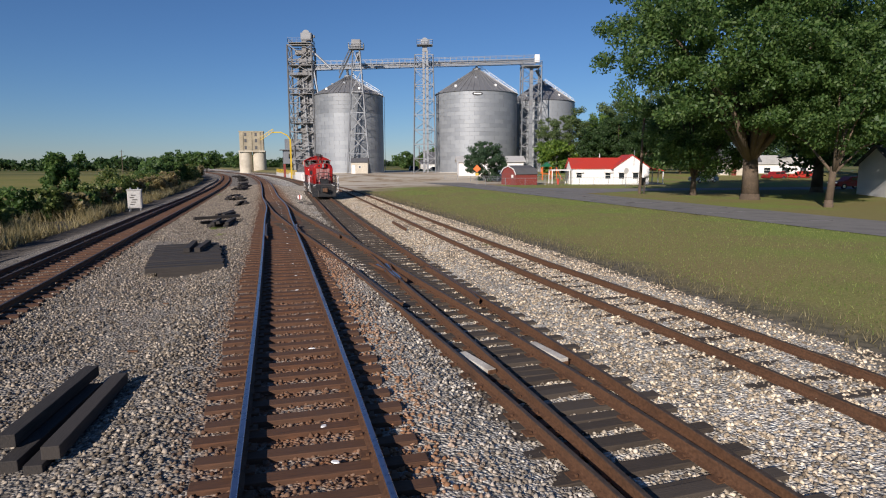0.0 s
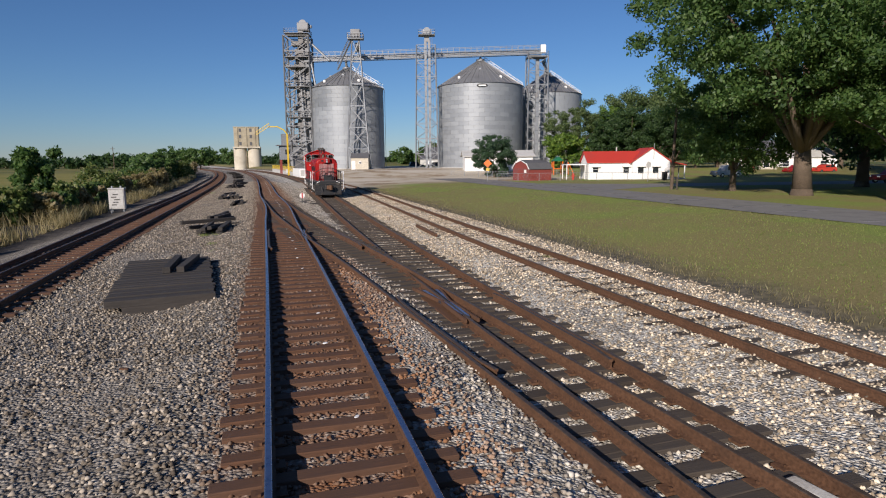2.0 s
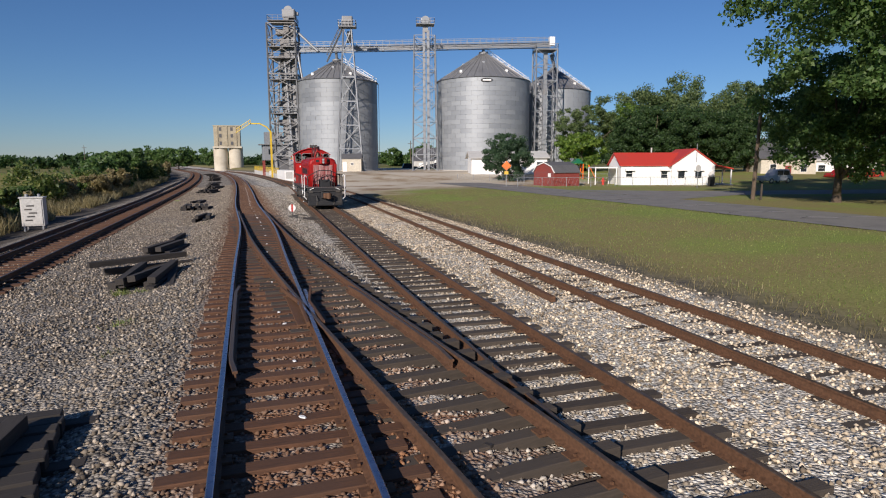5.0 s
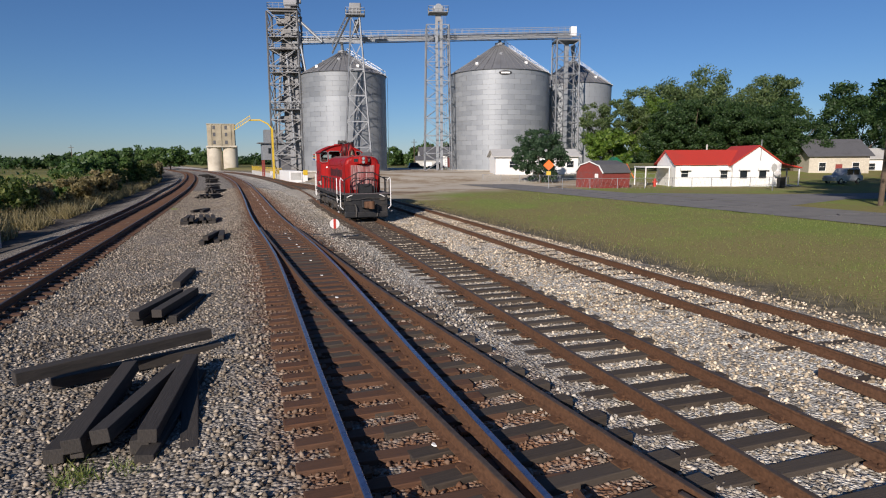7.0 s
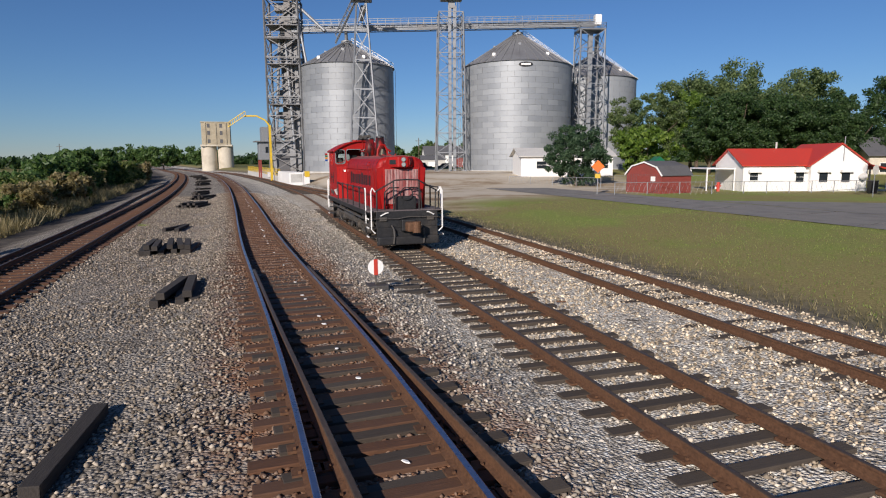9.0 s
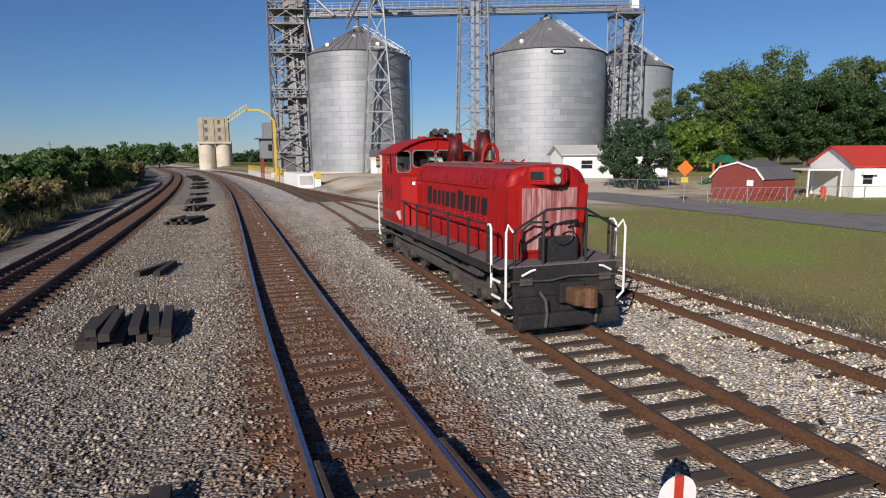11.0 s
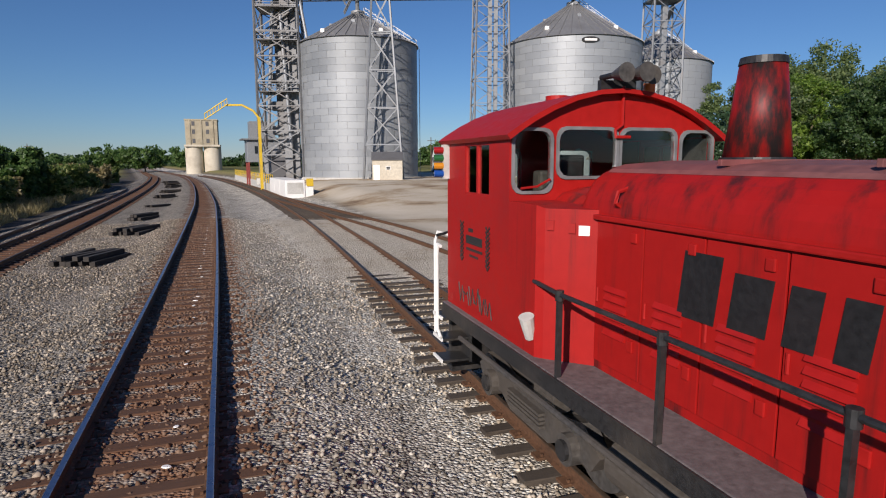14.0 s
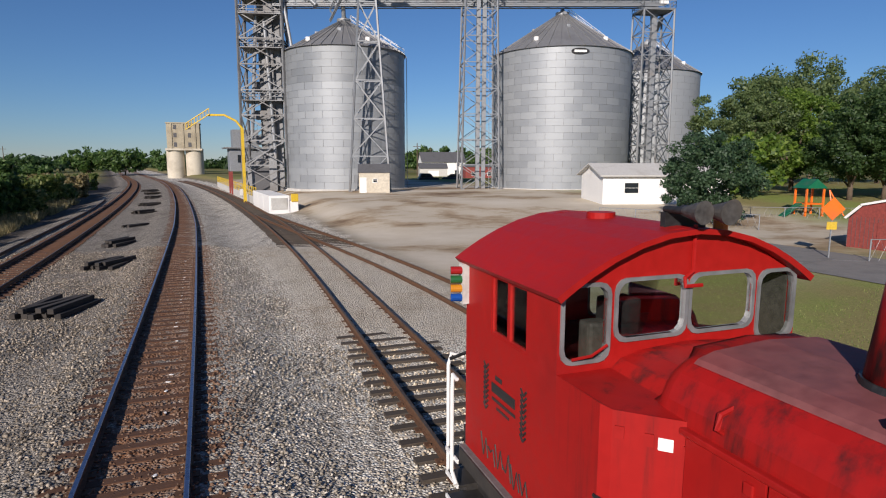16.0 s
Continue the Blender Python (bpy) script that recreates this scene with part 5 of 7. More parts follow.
# handrails along the walkways
for x in (-1, 1):
    for k in range(6):
        y = (-1.42, -0.28, 1.15, 2.57, 3.98, 5.43)[k]
        p = part("stanchion", B(x * 1.48 - 0.025, x * 1.48 + 0.025, y - 0.02, y + 0.02, 1.2, 2.17), M_BLACK, LOCO)
        part("stanchion_ball", rod(bmesh.new(), (x * 1.48, y, 2.14), (x * 1.48, y, 2.24), 0.042, 10), M_BLACK, p)
    part("handrail", tube(bmesh.new(), [(x * 1.48, -1.42, 2.2), (x * 1.48, 2.0, 2.2), (x * 1.48, 5.43, 2.2), (x * 1.41, 6.08, 2.2)], 0.024, 8), M_BLACK, LOCO)
    part("grab_iron", tube(bmesh.new(), [(x * 1.48, -1.42, 2.2), (x * 1.49, -1.58, 2.21), (x * 1.5, -1.66, 2.13), (x * 1.5, -1.68, 1.0), (x * 1.48, -1.62, 0.9)], 0.026, 8), M_WHITE, LOCO, "white grab iron")
    part("grab_iron", tube(bmesh.new(), [(x * 1.22, -2.12, 2.1), (x * 1.34, -2.14, 2.25), (x * 1.39, -2.16, 2.1), (x * 1.39, -2.16, 0.7), (x * 1.25, -2.14, 0.55)], 0.026, 8), M_WHITE, LOCO)
    part("grab_iron", tube(bmesh.new(), [(x * 1.5, CR + 0.1, 2.2), (x * 1.5, CR + 0.24, 2.22), (x * 1.5, CR + 0.26, 2.0), (x * 1.5, CR + 0.26, 0.9), (x * 1.5, CR + 0.1, 0.8)], 0.026, 8), M_WHITE, LOCO)
    part("grab_iron", tube(bmesh.new(), [(x * 1.2, CR + 0.62, 2.3), (x * 1.36, CR + 0.66, 2.35), (x * 1.4, CR + 0.66, 2.2), (x * 1.4, CR + 0.66, 0.7)], 0.026, 8), M_WHITE, LOCO)
    part("rear_rail", tube(bmesh.new(), [(x * 1.4, CR + 0.6, 2.3), (x * 0.6, CR + 0.7, 2.45), (0.05 * x, CR + 0.7, 2.45)], 0.024, 6), M_BLACK, LOCO)
# front railing
for x in (-1, 1):
    q = tube(bmesh.new(), [(x * 1.22, -2.08, 2.1), (x * 0.45, -2.08, 2.52), (0.0, -2.08, 2.54)], 0.028, 8)
    part("end_rail", q, M_BLACK, LOCO)
    for a, z in ((1.15, 2.16), (0.5, 2.5)):
        part("end_post", rod(bmesh.new(), (x * a, -2.04, DECK), (x * a, -2.06, z), 0.03, 8), M_BLACK, LOCO)
    part("end_gate", tube(bmesh.new(), [(x * 0.75, -1.5, DECK), (x * 0.72, -1.52, 2.05), (x * 0.55, -1.6, 2.22), (x * 0.2, -1.7, 2.22)], 0.026, 8), M_BLACK, LOCO)
    part("step_grab", tube(bmesh.new(), [(x * 1.05, -2.18, 1.2), (x * 0.85, -2.2, 1.3), (x * 0.75, -2.2, 1.32)], 0.024, 6), M_WHITE, LOCO)
    # steps in a box at each corner
    for ye, sg in ((-2.05, 1), (CR + 0.55, -1)):
        ya, yb = sorted((ye, ye + sg * 0.42))
        st = part("step_box", B(min(x * 0.98, x * 1.02), max(x * 0.98, x * 1.02), ya, yb, 0.35, DECK), M_BLACK, LOCO)
        for z in (0.38, 0.72, 1.06):
            part("step", B(min(x * 1.02, x * 1.46), max(x * 1.02, x * 1.46), ya, yb, z, z + 0.035), M_BLACK, st)
            part("step_edge", B(min(x * 1.455, x * 1.48), max(x * 1.455, x * 1.48), ya, yb, z, z + 0.05), M_WHITE, st)
part("brake_wheel_box", B(-0.35, 0.45, -1.85, -1.5, DECK, 1.9, 0.06), M_BLACK, LOCO)
q = tube(bmesh.new(), [(0.05 + 0.24 * math.cos(a * math.tau / 16), -1.9, 2.0 + 0.24 * math.sin(a * math.tau / 16)) for a in range(17)], 0.02, 6)
part("brake_wheel", q, M_BLACK, LOCO)
# end sills, plough, couplers
for ye, sg in ((-2.05, -1), (CR + 0.5, 1)):
    ya, yb = sorted((ye, ye + sg * 0.1))
    part("end_sill", B(-1.2, 1.2, ya, yb, 0.75, DECK, 0.02), M_BLACK, LOCO)
    q = bmesh.new()
    prism(q, [(-1.18, 0.08), (1.18, 0.08), (1.18, 0.75), (-1.18, 0.75)], *sorted((ye + sg * 0.02, ye + sg * 0.14)))
    part("pilot_plate", q, M_BLACK, LOCO)
    part("pilot_lip", B(-1.19, 1.19, *sorted((ye + sg * 0.1, ye + sg * 0.3)), 0.10, 0.42, 0.05), M_BLACK, LOCO)
    c = part("coupler_pocket", B(-0.28, 0.28, *sorted((ye, ye + sg * 0.35)), 0.62, 1.05, 0.04), M_BLACK, LOCO)
    part("coupler", B(-0.16, 0.2, *sorted((ye + sg * 0.3, ye + sg * 0.75)), 0.62, 0.98, 0.08), M_RAIL, LOCO, "rusty knuckle coupler")
    part("knuckle", rod(bmesh.new(), (0.2, ye + sg * 0.68, 0.6), (0.2, ye + sg * 0.68, 1.0), 0.16, 14), M_RAIL, LOCO)
    for x in (-0.62, 0.55):
        part("air_hose", tube(bmesh.new(), [(x, ye + sg * 0.12, 0.82), (x + 0.04, ye + sg * 0.3, 0.7), (x + 0.05, ye + sg * 0.34, 0.4), (x + 0.02, ye + sg * 0.34, 0.15)], 0.035, 8), M_UNDER, LOCO)
    for x in (-0.95, 0.9):
        part("uncoupling_bracket", B(x - 0.14, x + 0.14, *sorted((ye + sg * 0.1, ye + sg * 0.17)), 1.0, 1.15, 0.02), M_UNDER, LOCO)
    part("cut_lever", tube(bmesh.new(), [(-1.3, ye + sg * 0.16, 1.1), (-0.4, ye + sg * 0.18, 1.08), (0, ye + sg * 0.2, 1.15), (1.2, ye + sg * 0.16, 1.1)], 0.02, 6), M_UNDER, LOCO)

# trucks
for yc in (0.55, 6.65):
    bog = part("truck", B(-0.95, 0.95, yc - 1.15, yc + 1.15, 0.62, 0.9, 0.05), M_UNDER, LOCO, "greasy black four-wheel truck")
    for x in (-1, 1):
        q = bmesh.new()
        prism(q, [(yc - 1.5, 0.62), (yc - 1.35, 0.42), (yc - 0.75, 0.45), (yc - 0.5, 0.32), (yc + 0.5, 0.32), (yc + 0.75, 0.45), (yc + 1.35, 0.42), (yc + 1.5, 0.62), (yc + 1.2, 0.86), (yc + 0.6, 0.72), (yc - 0.6, 0.72), (yc - 1.2, 0.86)], 0, 0.14)
        bmesh.ops.transform(q, matrix=Matrix(((0, x, 0, x * 1.02), (1, 0, 0, 0), (0, 0, 1, 0), (0, 0, 0, 1))), verts=q.verts)
        part("side_frame", q, M_UNDER, bog)
        for w in (-1.0, 1.0):
            part("wheel", rod(bmesh.new(), (x * 0.70, yc + w, 0.5), (x * 0.82, yc + w, 0.5), 0.5, 28), M_UNDER, bog)
            part("journal_box", rod(bmesh.new(), (x * 1.0, yc + w, 0.5), (x * 1.26, yc + w, 0.5), 0.17, 16), M_UNDER, bog)
            part("journal_cap", rod(bmesh.new(), (x * 1.26, yc + w, 0.5), (x * 1.3, yc + w, 0.5), 0.11, 12), M_BLACK, bog)
        for k in range(4):
            part("spring", B(min(x * 1.16, x * 1.24), max(x * 1.16, x * 1.24), yc - 0.42, yc + 0.42, 0.46 + k * 0.05, 0.49 + k * 0.05), M_UNDER, bog)
        part("brake_cylinder", rod(bmesh.new(), (x * 1.2, yc - 0.9, 0.98), (x * 1.2, yc - 0.45, 0.98), 0.13, 14), M_UNDER, bog)
for x in (-1, 1):
    part("air_reservoir", rod(bmesh.new(), (x * 1.05, 2.4, 0.72), (x * 1.05, 4.9, 0.72), 0.24, 18), M_UNDER, LOCO)
part("fuel_tank", B(-0.8, 0.8, 2.3, 5.0, 0.35, 0.98, 0.08), M_UNDER, LOCO)


# ---- trees and scrub ----
def leaf_cards(centres, radii, per, size, rng, droop=0.75):
    """Small folded leaf sprays scattered round many clump centres."""
    n = len(centres) * per
    c = np.repeat(np.asarray(centres), per, axis=0)
    r = np.repeat(np.asarray(radii), per)[:, None]
    d = rng.normal(size=(n, 3))
    d /= np.linalg.norm(d, axis=1)[:, None]
    p = c + d * r * (rng.random((n, 1)) ** 0.45) * np.array([1, 1, droop])
    a = rng.normal(size=(n, 3))
    a /= np.linalg.norm(a, axis=1)[:, None]
    b = np.cross(a, d + 0.3 * rng.normal(size=(n, 3)))
    b /= np.linalg.norm(b, axis=1)[:, None] + 1e-9
    s = (size * (0.55 + 0.9 * rng.random(n)))[:, None]
    verts = np.stack([p - a * s, p + b * s * 0.55 - a * s * 0.1, p + a * s, p - b * s * 0.55 + a * s * 0.1], axis=1).reshape(-1, 3)
    return verts, n


def leaf_mesh(name, verts, n, mat, parent):
    me = bpy.data.meshes.new(name)
    me.vertices.add(len(verts))
    me.vertices.foreach_set("co", verts.astype(np.float32).ravel())
    me.loops.add(n * 4)
    me.loops.foreach_set("vertex_index", np.arange(n * 4, dtype=np.int32))
    me.polygons.add(n)
    me.polygons.foreach_set("loop_start", np.arange(n, dtype=np.int32) * 4)
    me.polygons.foreach_set("loop_total", np.full(n, 4, dtype=np.int32))
    me.update(calc_edges=True)
    me.materials.append(mat)
    ob = new(name, me)
    if parent:
        ob.parent = parent
    return ob


def make_tree(x, y, z, height, radius, low, trunk, label, mat, seed, clumps=120, per=60, size=0.32, lean=(0, 0), kind_name="tree", category="tree", group="", squash=1.0, limbs=9, clump=1.0):
    rng = np.random.default_rng(seed)
    base = thing(kind_name, Matrix.Translation((x, y, z)), label, category, group)
    top = Vector((lean[0] * 0.5, lean[1] * 0.5, low + (height - low) * 0.55))
    bm = bmesh.new()
    rod(bm, (0, 0, -0.5), (0, 0, 0.5), trunk * 1.35, 12, trunk)
    rod(bm, (0, 0, 0.5), (top.x * 0.3, top.y * 0.3, low + 0.4), trunk, 12, trunk * 0.75)
    part("trunk", bm, M_BARK, base, smooth=True)
    mid = (height + low) / 2
    hz = (height - low) / 2
    pts, rad = [], []
    lobes = [(rng.normal(size=3) * np.array([0.5, 0.5, 0.45]), 0.45 + 0.35 * rng.random()) for _ in range(9)]
    tries = 0
    while len(pts) < clumps and tries < clumps * 60:
        tries += 1
        u = rng.uniform(-1.05, 1.05, 3)
        inside = np.linalg.norm(u) < 0.72 or any(np.linalg.norm(u - c) < r for c, r in lobes)
        if not inside or np.linalg.norm(u) < 0.35 or np.linalg.norm(u) > 1.08:
            continue
        k = squash if u[2] < -0.3 else 1.0
        pts.append((lean[0] + u[0] * radius * k, lean[1] + u[1] * radius * k, mid + u[2] * hz))
        rad.append(radius * clump * (0.13 + 0.13 * rng.random()))
    for k in range(limbs):
        q = Vector(pts[(k * 13) % len(pts)])
        s0 = Vector((top.x * 0.3, top.y * 0.3, low * 0.9 + 0.1))
        m = s0.lerp(q, 0.5) + Vector((0, 0, height * 0.05))
        bm = bmesh.new()
        rod(bm, s0, m, trunk * 0.42, 8, trunk * 0.26)
        rod(bm, m, q, trunk * 0.26, 7, trunk * 0.06)
        part("limb", bm, M_BARK, base, smooth=True)
    v, n = leaf_cards(pts, rad, per, size, rng)
    tagged(leaf_mesh("crown", v, n, mat, base), kind="stuff")
    return base


make_tree(29.6, 53.5, 0.05, 24.0, 11.6, 3.6, 0.75, "huge old maple with a thick trunk and deep green crown", M_LEAF, 11, 430, 270, 0.15, (-1.2, 0), limbs=26, clump=0.62)
make_tree(27.6, 60.8, 0.05, 12.4, 6.4, 1.7, 0.3, "round green maple beside the street", M_LEAF, 12, 230, 190, 0.135, squash=0.85, clump=0.75)
make_tree(30.4, 43.9, 0.05, 13.0, 6.6, 2.6, 0.28, "young maple with a slim pale trunk on the verge", M_LEAF, 13, 210, 190, 0.135, (1.0, 0), clump=0.7)
make_tree(44.0, 66.0, 0.1, 20.0, 10.0, 3.5, 0.6, "tall leafy shade tree across the street", M_LEAF_DARK, 14, 170, 130, 0.27)
make_tree(46.0, 45.0, 0.1, 19.0, 10.0, 3.0, 0.6, "tall leafy shade tree by the far houses", M_LEAF_DARK, 15, 160, 130, 0.27)
make_tree(10.7, 107.5, 0.2, 6.9, 3.5, 0.1, 0.16, "dense bushy blue-green juniper on the grass", M_LEAF_BLUE, 16, 130, 190, 0.12, kind_name="juniper_tree")
make_tree(31.0, 136.0, 0.5, 16.2, 5.6, 2.4, 0.35, "tall light green tree by the silos", M_LEAF_GREY, 17, 170, 210, 0.15, clump=0.8)
make_tree(27.5, 128.0, 0.5, 8.5, 4.2, 0.4, 0.2, "low yellowish tree behind the white shed", M_LEAF_PALE, 18, 70, 80, 0.3)
make_tree(40.0, 138.0, 0.5, 13.8, 4.9, 3.0, 0.32, "rounded bright green maple on the lawn", M_LEAF_PALE, 19, 170, 210, 0.15, clump=0.8)
for k, (x, y, h, r) in enumerate(((34.5, 121.5, 12.6, 4.6), (39.0, 122, 13.2, 5.0), (43.6, 122.5, 13.4, 5.0), (48.2, 123, 13.4, 5.0), (52.8, 123.5, 13.4, 5.0), (57.5, 124, 13.2, 5.0))):
    make_tree(x, y, 0.3, h * 0.92, r, 2.0, 0.3, "dense dark shade tree in a row behind the house", M_LEAF_DARK, 30 + k, 130, 200, 0.16, group="shade trees behind the house")
for k, (x, y, h, r) in enumerate(((55.0, 165, 23, 9.0), (66.0, 168, 24, 9.5), (78.0, 166, 22, 9.0), (90, 150, 19, 9), (80, 120, 17, 8), (98, 115, 16, 8), (78, 92, 16, 8), (70, 60, 18, 9))):
    make_tree(x, y, 0.0, h, r, 3.0, 0.45, "tall pale green tree behind the village houses", M_LEAF_GREY if k < 3 else M_LEAF_DARK, 40 + k, 130, 170, 0.27, group="trees behind the village")
for k, (x, y, h, r) in enumerate(((4.0, 300, 11, 8), (18, 310, 12, 9), (-10, 320, 10, 8), (30, 300, 13, 8), (-58, 330, 13, 9), (-40, 340, 12, 10), (-100, 330, 11, 10), (-118, 325, 12, 9), (-134, 330, 11, 9), (-92, 300, 8, 5))):
    make_tree(x, y, -0.6, h, r, 1.0, 0.3, "distant green tree beyond the elevator", M_LEAF, 60 + k, 60, 60, 0.6, group="distant trees", limbs=4)


def make_bush(s, y, h, r, mat, label, seed, per=55, size=0.16):
    rng = np.random.default_rng(seed)
    p = at(s, y, -0.08)
    base = thing("bush", Matrix.Translation(p), label, "bush", "scrub along the line")
    bm = bmesh.new()
    pts, rad = [], []
    for k in range(int(22 + 14 * r)):
        u = np.clip(rng.normal(size=3) * np.array([0.45, 0.45, 0.3]), -0.8, 0.42)
        pts.append((u[0] * r, u[1] * r, max(0.15, h * (0.5 + u[2] * 1.1))))
        rad.append(r * (0.16 + 0.16 * rng.random()))
        if k % 4 == 0:
            rod(bm, (u[0] * 0.2, u[1] * 0.2, 0), pts[-1], 0.03, 5, 0.01)
    part("stem", bm, M_BARK, base)
    v, n = leaf_cards(pts, rad, per, size, rng, 0.9)
    tagged(leaf_mesh("foliage", v, n, mat, base), kind="stuff")
    return base


rnd = random.Random(77)
make_bush(-18.0, 53.0, 4.9, 2.0, M_LEAF, "small upright green tree at the field edge", 700, 140)
y = 6.0
k = 0
while y < 205:
    s = -14.9 - rnd.uniform(0, 4.0)
    big = rnd.random()
    h = rnd.uniform(1.7, 2.8) if big < 0.75 else rnd.uniform(2.8, 4.0)
    if y < 70:
        h *= 0.62
    if y > 105:
        h *= 1.1
    make_bush(s, y, h, h * rnd.uniform(0.6, 0.85), (M_SCRUB, M_STALK, M_SCRUB, M_LEAF)[k % 4], ("yellow-green scrub bush beside the track", "dry brown weed clump beside the track", "rough scrub bush in dry grass", "leafy green bush beside the track")[k % 4], 300 + k, 60, 0.16 if y < 90 else 0.24)
    k += 1
    y += rnd.uniform(1.6, 3.4) * (1.0 if y < 100 else 1.5)
for k, (s, y, h) in enumerate(((-19, 112, 4.2), (-20, 120, 5.2), (-18, 128, 5.4), (-21, 138, 5.0), (-19, 150, 4.6))):
    make_bush(s, y, h, 3.2, M_LEAF, "tall thicket bush beside the curve", 500 + k, 150, 0.28)


def blades(name, pts, h0, h1, w, mat, label, seed, lean=0.35):
    """Upright grass blades as thin triangles."""
    rng = np.random.default_rng(seed)
    p = np.asarray(pts)
    n = len(p)
    a = rng.random(n) * math.tau
    h = h0 + (h1 - h0) * rng.random(n)
    side = np.stack([np.cos(a), np.sin(a), np.zeros(n)], 1) * (w * (0.6 + 0.8 * rng.random(n)))[:, None]
    tip = p + np.stack([rng.normal(size=n) * lean * h, rng.normal(size=n) * lean * h, h], 1)
    verts = np.stack([p - side, p + side, tip], 1).reshape(-1, 3)
    me = bpy.data.meshes.new(name)
    me.vertices.add(n * 3)
    me.vertices.foreach_set("co", verts.astype(np.float32).ravel())
    me.loops.add(n * 3)
    me.loops.foreach_set("vertex_index", np.arange(n * 3, dtype=np.int32))
    me.polygons.add(n)
    me.polygons.foreach_set("loop_start", np.arange(n, dtype=np.int32) * 3)
    me.polygons.foreach_set("loop_total", np.full(n, 3, dtype=np.int32))
    me.update(calc_edges=True)
    me.materials.append(mat)
    return tagged(new(name, me), label, "grass", kind="stuff")


rnd = random.Random(5)
tall = []
for k in range(46000):
    y = rnd.uniform(2, 150)
    s = -13.2 - abs(rnd.gauss(0, 4.5))
    if noise.noise(Vector((s * 0.3, y * 0.3, 2))) > -0.15:
        tall.append(tuple(at(s, y, -0.08)))
blades("tall_dry_grass", tall, 0.4, 1.15, 0.03, M_STALK, "tall dry grass and weeds along the field edge", 5)
short = []
for k in range(60000):
    y = 4 + 90 * rnd.random() ** 1.3
    s = rnd.uniform(12.3, 27.0)
    if y < 79 + 0.45 * max(0, s - 14):
        short.append(tuple(at(s, y, -0.06)))
blades("mown_grass", short, 0.03, 0.09, 0.012, M_BLADE, "short mown grass blades on the lawn", 6)
verge = []
for k in range(5000):
    y = 4 + 76 * rnd.random()
    s = rnd.gauss(12.0, 0.5)
    verge.append(tuple(at(s, y, -0.06)))
blades("verge_grass", verge, 0.06, 0.2, 0.012, M_STALK, "ragged dry grass at the lawn's edge", 7)
for k, (x, y) in enumerate(((-11.9, 33.7), (-11.3, 33.9), (-13.5, 44.9), (-10.4, 30.6), (-15.0, 51.2), (-15.3, 50.8), (-9.6, 28.5), (2.9, 26.0), (-24.5, 71.5))):
    tuft = [(x + rnd.gauss(0, 0.13), y + rnd.gauss(0, 0.13), -0.3) for _ in range(150)]
    blades("weed_tuft", tuft, 0.05, 0.18, 0.010, M_BLADE, "green weed tuft growing through the ballast", 20 + k, 0.6)


def far_woods():
    rng = np.random.default_rng(9)
    pts, rad = [], []
    for a in np.arange(-75, 75, 0.28):
        d = 520 + 60 * math.sin(a * 0.4) + rng.uniform(-30, 30)
        h = 4.5 + 3.0 * noise.noise(Vector((a * 0.35, 3.1, 0))) + rng.uniform(0, 2.5)
        x, y = d * math.sin(radians(a - 8)), d * math.cos(radians(a - 8))
        for z in (0.35, 0.8):
            pts.append((x + rng.normal() * 2, y + rng.normal() * 2, h * z))
            rad.append(3.2 + rng.random() * 2.0)
    v, n = leaf_cards(pts, rad, 60, 1.3, rng)
    tagged(leaf_mesh("far_woods", v, n, M_LEAF_DARK, None), "dark belt of woods along the horizon", "woods", kind="stuff")


far_woods()


# ---- street, lawn furniture, cars ----
def strip(name, s0, s1, y0, y1, z, mat, label, n=60):
    verts, faces = [], []
    for i in range(n + 1):
        y = y0 + (y1 - y0) * i / n
        for s in (s0, s0 + (s1 - s0) * 0.5, s1):
            verts.append(at(s, y, z - 0.06))
        if i < n:
            k = i * 3
            faces += [(k, k + 1, k + 4, k + 3), (k + 1, k + 2, k + 5, k + 4)]
    ob = raw(name, verts, faces, mat, smooth=True)
    return tagged(ob, label, "road", kind="structure")


strip("road", 27.0, 34.0, -30, 104, 0.03, M_ASPHALT, "worn pale asphalt village street")
verts, faces = [], []
for i in range(31):
    x = 15.5 + i * 3.2
    yy = 73.5 + 0.18 * i
    flare = 5.0 * max(0.0, 1 - i / 3)
    for q in (-3.2 - flare, 3.4 + flare):
        verts.append((x + 0.26 * -q, yy + q, 0.035))
    if i < 30:
        faces.append((2 * i, 2 * i + 1, 2 * i + 3, 2 * i + 2))
tagged(raw("side_road", verts, faces, M_ASPHALT), "worn asphalt side street", "road", kind="structure")
for k in range(16):
    y = 12 + k * 5.2 + rnd.uniform(-1, 1)
    s0 = 27.3 + rnd.uniform(0, 2)
    pts = [at(s0 + q * rnd.uniform(0.8, 1.1), y + rnd.uniform(-0.5, 0.5) + 0.1 * q, -0.022) for q in (0, 1.1, 2.3, 3.4, 4.5)]
    bm = bmesh.new()
    for a, b in zip(pts, pts[1:]):
        bar(bm, a, b, 0.012, 0.07)
    tagged(part("road_crack", bm, M_SHINGLE), "dark tar-filled crack across the street", "road crack", "cracks in the street", "structure")

